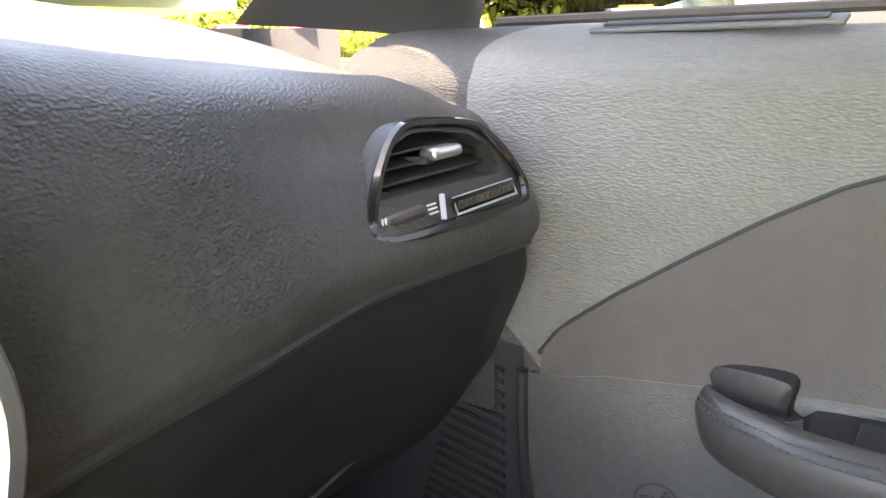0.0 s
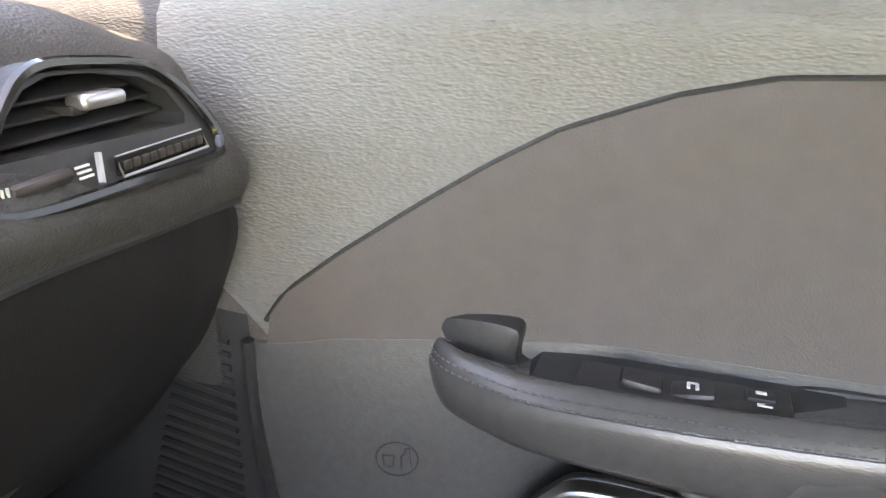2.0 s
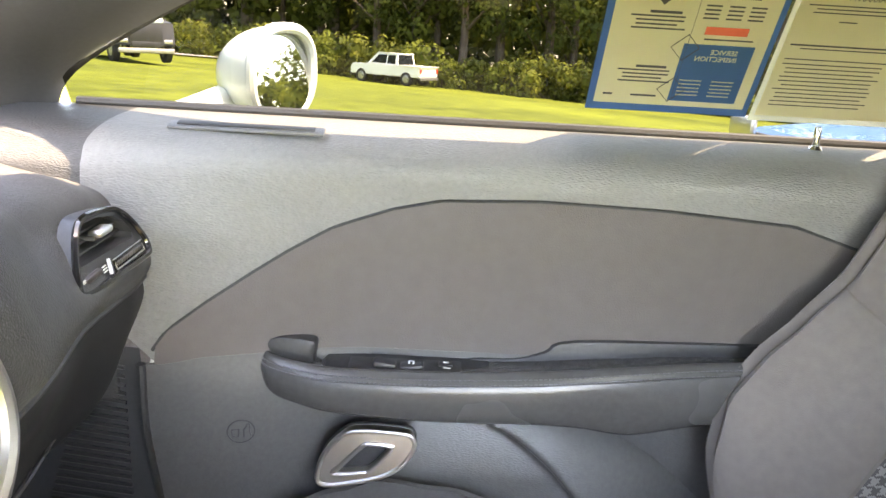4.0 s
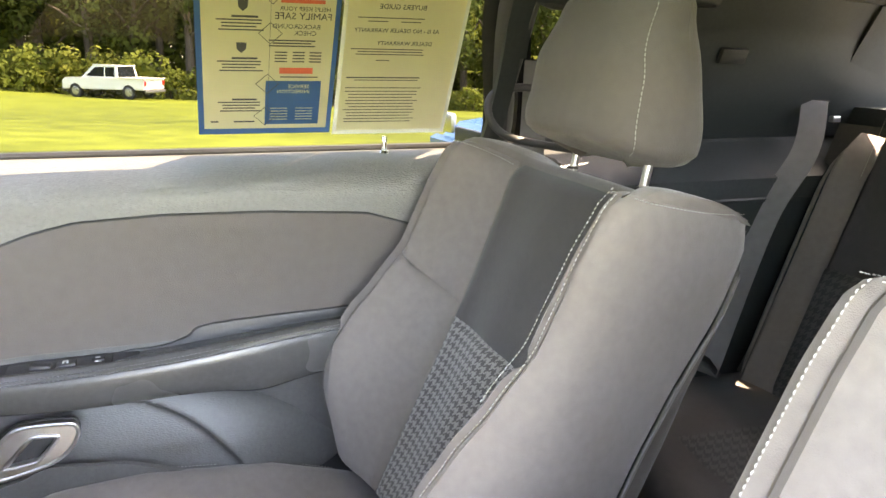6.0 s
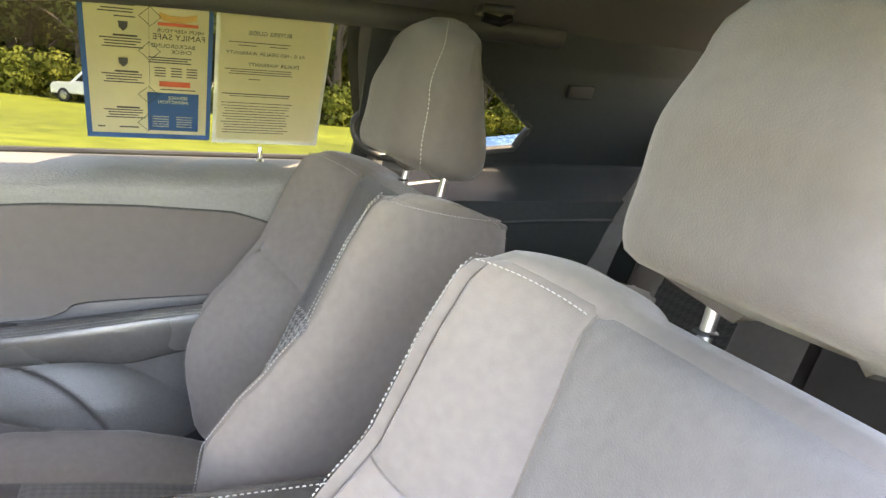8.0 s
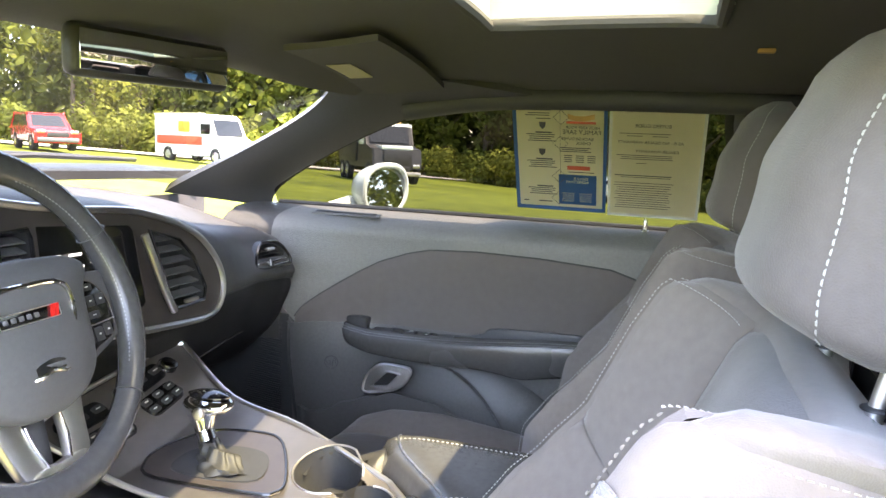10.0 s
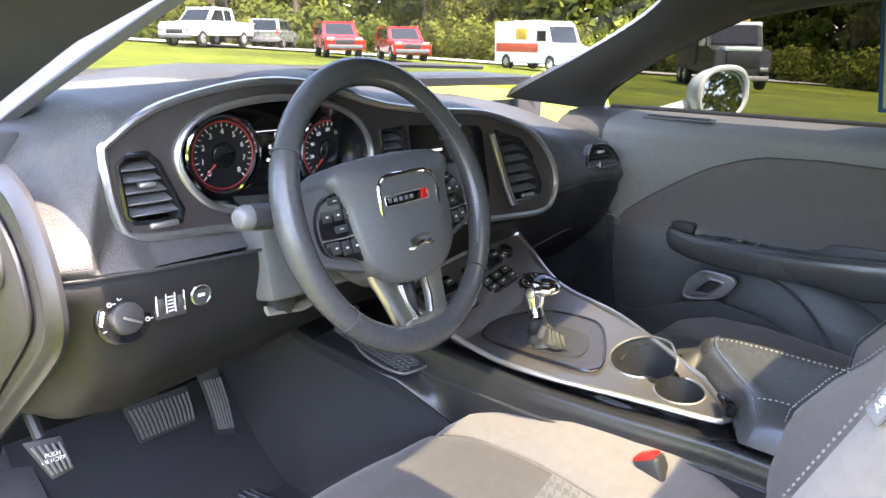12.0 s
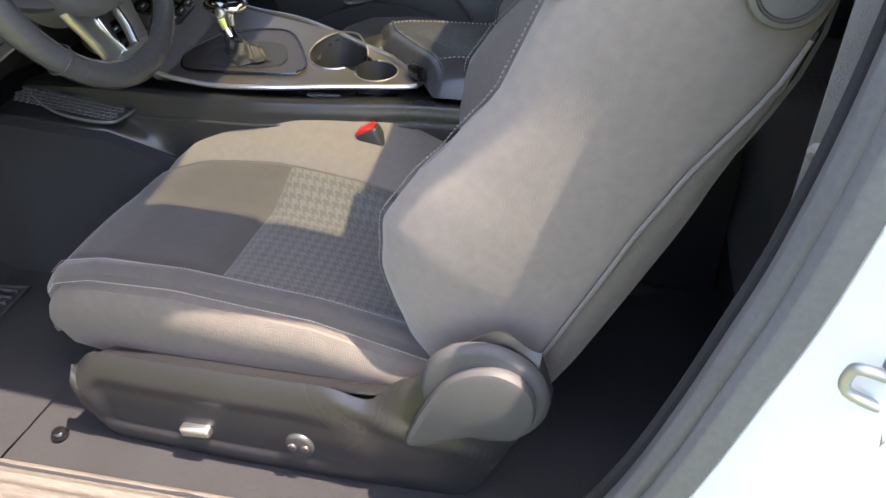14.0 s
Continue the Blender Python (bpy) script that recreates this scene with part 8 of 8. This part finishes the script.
# dead pedal and floor mat
dp = thing("foot_rest", (-0.66, 0.9, 0.36), "black ribbed foot rest beside the driver footwell", "foot rest")
part("pad", surf(lambda u, v: Vector((-0.735 + 0.060 * u, 0.72 + 0.26 * v, 0.366 + 0.12 * v ** 1.5)), 4, 8, 0.01), "rubber", dp)
for k in range(6):
    part("rib", tube([(-0.730 + 0.010 * k, 0.73 + 0.24 * j / 8, 0.372 + 0.12 * ((0.01 + 0.26 * j / 8) / 0.28) ** 1.5) for j in range(9)], 0.002, 5), "plastic_soft", dp)
fm = thing("floor_mat", (-0.50, 0.72, 0.357), "black carpet floor mat with ribbed rubber heel pad and crumbs", "floor mat")
part("carpet", surf(lambda u, v: Vector((-0.690 + 0.42 * u, 0.52 + 0.45 * v, 0.3605 + 0.003 * noise.noise((u * 12, v * 14, 3)) + 0.10 * max(0.0, v - 0.86) ** 1.5)), 24, 24), "carpet", fm)


def pad_pt(u, v, lift=0.0):
    l, r = Vector((-0.685, 0.705, 0)).lerp(Vector((-0.610, 0.885, 0)), v), Vector((-0.378, 0.715, 0)).lerp(Vector((-0.402, 0.876, 0)), v)
    p = l.lerp(r, u)
    p.z = 0.3640 + 0.004 * math.sin(2.6 * u + 1.0) * (v - 0.3) + lift
    return p


part("heel_pad", surf(pad_pt, 20, 12), "rubber", fm, "ribbed black rubber heel pad")
for k in range(19):
    u = 0.04 + 0.92 * k / 18
    part("rib", tube([pad_pt(u + 0.006 * math.sin(1.1 * j + k), 0.05 + 0.90 * j / 9, 0.0022) for j in range(10)], 0.0036, 6), "heel", fm)
part("pad_edge", tube([pad_pt(u, v, 0.001) for u, v in [(k / 12, 0) for k in range(12)] + [(1, k / 8) for k in range(8)] + [(1 - k / 12, 1) for k in range(12)] + [(0, 1 - k / 8) for k in range(8)]], 0.003, 6, closed=True), "rubber", fm)
rng = random.Random(4)
grit = []
for k in range(46):
    u, v = rng.random() ** 0.8, rng.gauss(0.6, 0.35)
    p = pad_pt(u, v, 0.005)
    r = rng.uniform(0.0005, 0.0014)
    grit.append(box((r * 2, r * 1.6, r), Matrix.Translation(p) @ Matrix.Rotation(rng.random() * 3, 4, "Z")))
tagged(part("crumbs", join(*grit), "paper", fm, "pale crumbs"), kind="stuff")
bt = thing("seat_bolt", (-0.635, 0.472, 0.357), "small black seat rail end on the carpet", "bolt")
part("cap", cyl(0.012, 0.008, 0.010, Matrix.Translation((-0.635, 0.472, 0.357)), 14, 0.002), "gloss", bt)
# windscreen wipers
for x0, x1 in ((-0.45, 0.10), (0.10, 0.52)):
    wp = thing("wiper", (x0, 1.25, 1.03), "black windscreen wiper resting on the cowl", "wiper", "wipers")
    part("arm", tube([(x0, 1.27, 1.038), ((x0 + x1) / 2, 1.245, 1.052), (x1, 1.20, 1.048)], [0.010, 0.007, 0.005], 8), "plastic", wp)
    part("blade", tube([(x0 + 0.10, 1.215, 1.044), ((x0 + x1) / 2 + 0.05, 1.200, 1.050), (x1 + 0.12, 1.165, 1.042)], 0.006, 6), "rubber", wp)


# ---- trees ----
def leaf_cloud(rng, blobs, per, size):
    """Many small leaf sprays round the given blobs (centre, radius)."""
    verts, faces, normals = [], [], []
    for c, r in blobs:
        for _ in range(per):
            d = Vector((rng.gauss(0, 1), rng.gauss(0, 1), rng.gauss(0, 0.8))).normalized()
            p = Vector(c) + d * r * rng.uniform(0.55, 1.08)
            n = (d + Vector((rng.uniform(-1, 1), rng.uniform(-1, 1), rng.uniform(-0.3, 1.0))) * 0.9).normalized()
            a = n.orthogonal().normalized()
            b = n.cross(a)
            t = rng.random() * 6.28
            a, b = a * math.cos(t) + b * math.sin(t), b * math.cos(t) - a * math.sin(t)
            s = size * rng.uniform(0.6, 1.4)
            k = len(verts)
            verts += [p - a * s, p - b * s * 0.55, p + a * s, p + b * s * 0.55]
            faces.append((k, k + 1, k + 2, k + 3))
            normals += [(d * 0.8 + n * 0.45).normalized()] * 4
    return verts, faces, normals


def tree_model(seed, height, spread, leaf, blobs_n, per, low=0.25):
    rng = random.Random(seed)
    t = thing("tree", (0, 0, 0), "tall leafy broadleaf tree at the field's edge", "tree", "tree line")
    trunk = [(0, 0, -0.6), (rng.uniform(-0.2, 0.2), 0.1, height * 0.25), (rng.uniform(-0.4, 0.4), rng.uniform(-0.3, 0.3), height * 0.55), (rng.uniform(-0.6, 0.6), rng.uniform(-0.5, 0.5), height * 0.86)]
    pts = spline(trunk, 4)
    part("trunk", tube(pts, [height * 0.022 * (1 - 0.85 * i / (len(pts) - 1)) + 0.02 for i in range(len(pts))], 8), "bark", t)
    blobs = []
    for k in range(blobs_n):
        h = height * (low + (1 - low) * (k + rng.random()) / blobs_n)
        wide = spread * (1 - 0.65 * abs((h / height - low) / (1 - low) - 0.4) ** 1.3)
        a = rng.random() * 6.28
        c = Vector((math.cos(a) * wide * rng.uniform(0.2, 0.9), math.sin(a) * wide * rng.uniform(0.2, 0.9), h))
        blobs.append((c, spread * rng.uniform(0.28, 0.46)))
        if k % 2 == 0:
            base = pts[min(len(pts) - 1, int(len(pts) * min(0.95, h / height * 0.8)))]
            part("limb", tube([base, (base + c) / 2 + Vector((0, 0, 0.3)), c], [height * 0.008, height * 0.005, 0.02], 5), "bark", t)
    verts, faces, normals = leaf_cloud(rng, blobs, per, 0.20 if height > 6 else 0.14)
    me = bpy.data.meshes.new("crown")
    me.from_pydata(verts, [], faces)
    me.normals_split_custom_set_from_vertices(normals)
    me.materials.append(M[leaf])
    o = new("crown", me)
    o.parent = t
    return t


def bush_model(seed, leaf, label):
    rng = random.Random(seed)
    t = thing("bush", (0, 0, 0), label, "bush", "undergrowth")
    blobs = [(Vector((rng.uniform(-1.8, 1.8), rng.uniform(-1.0, 1.0), rng.uniform(0.3, 1.9))), rng.uniform(0.5, 0.9)) for _ in range(12)]
    verts, faces, normals = leaf_cloud(rng, blobs, 130, 0.13)
    me = bpy.data.meshes.new("foliage")
    me.from_pydata(verts, [], faces)
    me.normals_split_custom_set_from_vertices(normals)
    me.materials.append(M[leaf])
    o = new("foliage", me)
    o.parent = t
    part("stem", tube([(0, 0, -0.3), (0.1, 0, 0.6), (0.2, 0.1, 1.4)], [0.06, 0.04, 0.02], 6), "bark", t)
    return t


trees = [tree_model(1, 17, 4.6, "leaf_dark", 15, 190), tree_model(2, 14, 4.2, "leaf", 14, 190), tree_model(3, 19, 4.4, "leaf_dark", 16, 180), tree_model(5, 10, 3.6, "leaf_pale", 12, 190, 0.12)]
bushes = [bush_model(11, "leaf_pale", "pale green bush below the trees"), bush_model(12, "leaf", "green bush below the trees")]
rng = random.Random(9)


def plant(model, x, y, s, first):
    m = Matrix.Translation((x, y, ground_z(x, y) - 0.1)) @ Matrix.Rotation(rng.random() * 6.28, 4, "Z") @ Matrix.Scale(s, 4)
    if first:
        model.matrix_basis = m
    else:
        o = copy_thing(model, m)
        o.scale = (s, s, s)
    return True


used = set()


def put_tree(kinds, x, y, s):
    k = rng.choice(kinds)
    model = k
    first = model.name not in used
    used.add(model.name)
    plant(model, x, y, s, first)


# woods to the right of the car and beyond the road, two ranks deep
for k in range(34):
    a = k / 33
    x, y = 60 - 6 * math.sin(a * 5), -48 + 84 * a
    put_tree(trees[:3], x + rng.uniform(-2, 2), y + rng.uniform(-1, 1), rng.uniform(0.85, 1.2))
for k in range(30):
    a = k / 29
    x, y = 66 - 112 * a, 36 + 40 * a - 6 * math.sin(a * 6)
    put_tree(trees, x + rng.uniform(-2, 2), y + rng.uniform(-1.5, 1.5) + 6, rng.uniform(0.8, 1.15))
for k in range(34):
    a = k / 33
    put_tree(trees, 70 + rng.uniform(-3, 3) - 120 * max(0, a - 0.5) * 2, -45 + 100 * min(1, a * 2) + 30 * max(0, a - 0.5), rng.uniform(1.0, 1.35))
for k in range(44):
    a = k / 43
    x, y = 55.5 - 5 * math.sin(a * 5), -44 + 78 * a
    put_tree(bushes, x + rng.uniform(-1, 1), y + rng.uniform(-0.8, 0.8), rng.uniform(0.8, 1.5))
for k in range(40):
    a = k / 39
    x, y = 58 - 100 * a, 38 + 36 * a - 6 * math.sin(a * 6)
    put_tree(bushes, x + rng.uniform(-1, 1), y + rng.uniform(-0.8, 0.8), rng.uniform(0.8, 1.6))
# woods behind the car, seen in the rear window
for k in range(16):
    a = k / 15
    put_tree(trees, -40 + 95 * a, -46 + rng.uniform(-3, 3), rng.uniform(0.9, 1.2))


# dense woodland behind the first ranks of trees, round the field
def woodland(label, line, depth, seed, mat, count):
    rg = random.Random(seed)
    verts, faces = [], []
    pts = spline([(x, y, 0) for x, y in line], 12)
    for k in range(count):
        f = rg.random() * (len(pts) - 1.001)
        p = pts[int(f)].lerp(pts[int(f) + 1], f - int(f))
        n = (pts[int(f) + 1] - pts[int(f)]).normalized().cross(Vector((0, 0, 1)))
        top = 12 + 4.5 * noise.noise((f * 0.55, seed, 0)) + 2.5 * noise.noise((f * 1.9, seed, 3))
        h = top * rg.random() ** 0.9
        q = p + n * (rg.uniform(-1, 1) * depth + 2.0 * noise.noise((f * 1.3, h * 0.35, seed)))
        q.z = ground_z(q.x, q.y) - 0.2 + h
        d = Vector((rg.gauss(0, 1), rg.gauss(0, 1), rg.gauss(0.5, 0.8))).normalized()
        a = d.orthogonal().normalized()
        b = d.cross(a)
        w = rg.uniform(0.28, 0.70)
        t = rg.random() * 6.28
        a, b = a * math.cos(t) + b * math.sin(t), b * math.cos(t) - a * math.sin(t)
        i = len(verts)
        verts += [q - a * w, q - b * w * 0.6, q + a * w, q + b * w * 0.6]
        faces.append((i, i + 1, i + 2, i + 3))
    me = bpy.data.meshes.new("woodland")
    me.from_pydata(verts, [], faces)
    me.materials.append(M[mat])
    tagged(new("woodland", me), label, "woodland", kind="stuff")


woodland("dense dark green woods beyond the field", [(70, -60), (67, -20), (69, 15), (66, 44), (30, 62), (-10, 74), (-55, 82)], 2.5, 3, "leaf_dark", 52000)
woodland("dense mixed green edge of the woods", [(64, -60), (62, -20), (63, 12), (61, 38), (30, 53), (-8, 66), (-55, 74)], 1.8, 7, "leaf", 22000)
woodland("dense green woods behind the parked car", [(70, -60), (45, -52), (10, -50), (-30, -52), (-60, -60)], 2.5, 5, "leaf", 26000)


# ---- vehicles ----
def wheel_part(car, x, y, r, w):
    m = Matrix.Translation((x, y, r)) @ Matrix.Rotation(radians(90), 4, "Y")
    wh = part("wheel", cyl(r, r, w, m @ Matrix.Translation((0, 0, -w / 2)), 28, 0.03), "tyre", car)
    part("rim", cyl(r * 0.62, r * 0.58, w * 1.04, m @ Matrix.Translation((0, 0, -w * 0.52)), 18, 0.02), "car_silver", wh)


def vehicle(name, label, category, paint, profile, cabin, half, wheels, at, heading, extra=()):
    """profile and cabin: outlines (along, height) from the rear to the front; half: half the width."""
    car = thing(name, (0, 0, 0), label, category, "parked vehicles")
    def side(pts, w, taper=0.0):
        return prism(pts, lambda a, b, d: Vector(((d * 2 - 1) * w * (1 - taper * max(0, b - 1.0)), a, b)), 1.0, 0.0)
    body = side(profile, half)
    rimedges = [e for e in body.edges if e.is_manifold and e.calc_face_angle(0) > 0.7]
    bmesh.ops.bevel(body, geom=rimedges, offset=0.05, segments=2, affect="EDGES")
    part("body", body, paint, car)
    if cabin:
        cb = side(cabin, half * 0.97, 0.18)
        e2 = [e for e in cb.edges if e.is_manifold and e.calc_face_angle(0) > 0.7]
        bmesh.ops.bevel(cb, geom=e2, offset=0.05, segments=2, affect="EDGES")
        part("cab", cb, paint, car)
        ys = [a for a, _ in cabin]
        zs = [b for _, b in cabin]
        z0, z1 = min(zs), max(zs)
        top = [a for a, b in cabin if b > z1 - 0.12]
        low = [a for a, b in cabin if b < z0 + 0.12]
        ra, fa, rb, fb = min(low), max(low), min(top), max(top)
        mid = (rb + fb) / 2
        for s in (1, -1):
            for p0, p1, q0, q1 in ((ra + 0.16, mid - 0.06, rb + 0.12, mid - 0.06), (mid + 0.04, fa - 0.30, mid + 0.04, fb - 0.10)):
                pts = [(p0, z0 + 0.12), (p1, z0 + 0.12), (q1, z1 - 0.12), (q0, z1 - 0.12)]
                part("side_window", prism(pts, lambda a, b, d, s=s: Vector((s * (half * 0.97 * (1 - 0.18 * max(0, b - 1.0)) + 0.002 + d), a, b)), 0.012), "dark_glass", car)
        for (a0, a1, sgn) in ((fa, fb, 1), (ra, rb, -1)):
            part("screen", surf(lambda u, v: Vector(((2 * u - 1) * half * 0.80 * (1 - 0.12 * v), a0 + (a1 - a0) * (0.12 + 0.76 * v) + sgn * 0.02, z0 + (z1 - z0) * (0.12 + 0.76 * v))), 4, 4, 0.012), "dark_glass", car)
    front, back = max(a for a, _ in profile), min(a for a, _ in profile)
    for s in (1, -1):
        part("headlight", box((0.34, 0.06, 0.16), Matrix.Translation((s * half * 0.76, front - 0.01, 0.86)), 0.03), "silver", car)
        part("tail_light", box((0.16, 0.05, 0.28), Matrix.Translation((s * half * 0.86, back + 0.01, 0.98)), 0.02), "red", car)
    part("grille", box((half * 1.0, 0.04, 0.22), Matrix.Translation((0, front + 0.005, 0.74)), 0.02), "plastic", car)
    for y, sgn in ((front, 1), (back, -1)):
        part("bumper", box((half * 1.9, 0.14, 0.20), Matrix.Translation((0, y, 0.50)), 0.05), "plastic_soft" if extra != "van" else "galv", car)
    for y, r in wheels:
        for s in (1, -1):
            wheel_part(car, s * (half - 0.12), y, r, 0.26)
    x, y = at
    car.matrix_basis = Matrix.Translation((x, y, ground_z(x, y) + 0.05)) @ Matrix.Rotation(radians(heading), 4, "Z")
    return car


PICK = [(-2.9, 0.58), (-2.95, 1.26), (-1.00, 1.29), (-0.95, 1.22), (1.25, 1.26), (2.66, 1.20), (2.90, 1.04), (2.92, 0.52)]
PCAB = [(-1.05, 1.20), (-0.95, 1.93), (0.62, 1.98), (1.42, 1.22)]
SUVP = [(-2.2, 0.45), (-2.25, 1.0), (1.0, 1.02), (2.1, 0.92), (2.28, 0.75), (2.25, 0.40)]
SUVC = [(-2.18, 0.98), (-1.95, 1.66), (0.25, 1.70), (1.05, 1.00)]
SEDP = [(-2.4, 0.42), (-2.42, 0.98), (-1.5, 1.02), (1.0, 0.98), (2.25, 0.84), (2.42, 0.66), (2.40, 0.38)]
SEDC = [(-1.75, 0.98), (-1.05, 1.42), (0.15, 1.45), (1.05, 0.96)]
VANP = [(-2.9, 0.45), (-2.95, 2.45), (1.0, 2.50), (1.35, 2.30), (1.75, 1.35), (2.6, 1.15), (2.75, 0.85), (2.75, 0.42)]
vehicle("pickup", "white pickup truck parked on the grass", "pickup truck", "white", PICK, PCAB, 1.0, ((-1.85, 0.44), (1.95, 0.44)), (50.0, 3.2), -36)
vehicle("pickup", "white pickup truck parked by the road", "pickup truck", "white", PICK, PCAB, 1.0, ((-1.85, 0.40), (1.95, 0.40)), (20.9, 37.2), 115)
vehicle("estate_car", "silver estate car parked by the road", "car", "car_silver", SUVP, SUVC, 0.92, ((-1.35, 0.36), (1.40, 0.36)), (26.5, 39.2), -50)
vehicle("red_car", "red off-road car parked by the road", "car", "car_red", SUVP, SUVC, 0.92, ((-1.35, 0.38), (1.40, 0.38)), (24.1, 30.3), 150)
vehicle("red_car", "red off-road car parked by the road", "car", "car_red", SUVP, SUVC, 0.92, ((-1.35, 0.38), (1.40, 0.38)), (26.9, 28.5), 150)
van = vehicle("ambulance_van", "white and orange box van parked by the road", "van", "white", VANP, None, 1.02, ((-1.9, 0.40), (1.8, 0.40)), (32.7, 23.6), 165, "van")
def on_van(bm, mat, name):
    o = part(name, bm, mat, None)
    o.parent = van
    return o
for s in (1, -1):
    on_van(box((0.02, 3.6, 0.45), Matrix.Translation((s * 1.025, -1.0, 1.15)), 0.004), "ink_red", "orange_band")
    on_van(box((0.02, 0.9, 0.55), Matrix.Translation((s * 1.027, -0.6, 1.85)), 0.004), "car_yellow", "yellow_patch")
    on_van(box((0.02, 0.7, 0.5), Matrix.Translation((s * 1.03, 1.05, 1.75)), 0.004), "dark_glass", "side_window")
on_van(prism([(1.36, 2.22), (1.74, 1.42), (1.77, 1.44), (1.39, 2.25)], lambda a, b, d: Vector(((d * 2 - 1) * 0.85, a, b)), 1.0), "dark_glass", "screen")
on_van(box((1.6, 0.02, 0.30), Matrix.Translation((0, 2.70, 1.02)), 0.004), "ink_red", "front_band")
TRP = [(-3.2, 0.7), (-3.3, 2.3), (0.6, 2.4), (0.65, 1.0), (0.8, 1.0), (0.85, 2.75), (2.0, 2.75), (2.35, 1.75), (3.6, 1.6), (3.75, 0.7)]
trk = vehicle("lorry", "dark lorry with a pale green cab parked by the woods", "lorry", "plastic", TRP, None, 1.15, ((-2.4, 0.5), (-1.3, 0.5), (2.9, 0.5)), (33.2, 14.2), 128, "van")
for nm, bm, mat in (("windscreen", prism([(2.02, 2.62), (2.33, 1.86), (2.37, 1.88), (2.06, 2.65)], lambda a, b, d: Vector(((d * 2 - 1) * 0.95, a, b)), 1.0), "dark_glass"), ("cab", box((2.34, 1.22, 1.05), Matrix.Translation((0, 1.43, 2.26)), 0.08), "mint"), ("bonnet", box((1.5, 1.3, 0.2), Matrix.Translation((0, 3.0, 1.66)), 0.06), "mint"), ("skip_body", box((2.36, 3.7, 1.5), Matrix.Translation((0, -1.35, 1.65)), 0.05), "plastic"), ("beacon", box((1.5, 0.25, 0.14), Matrix.Translation((0, 1.5, 2.84)), 0.04), "ink_tan"), ("radiator", box((1.3, 0.05, 0.8), Matrix.Translation((0, 3.72, 1.15)), 0.02), "plastic")):
    o = part(nm, bm, mat, None)
    o.parent = trk
# added car: its blue stands in for sky reflected in the quarter ledge
vehicle("blue_car", "blue saloon car added for the sky's reflection on the quarter ledge", "car", "car_blue", SEDP, SEDC, 0.92, ((-1.45, 0.34), (1.40, 0.34)), (4.6, -4.3), 4)
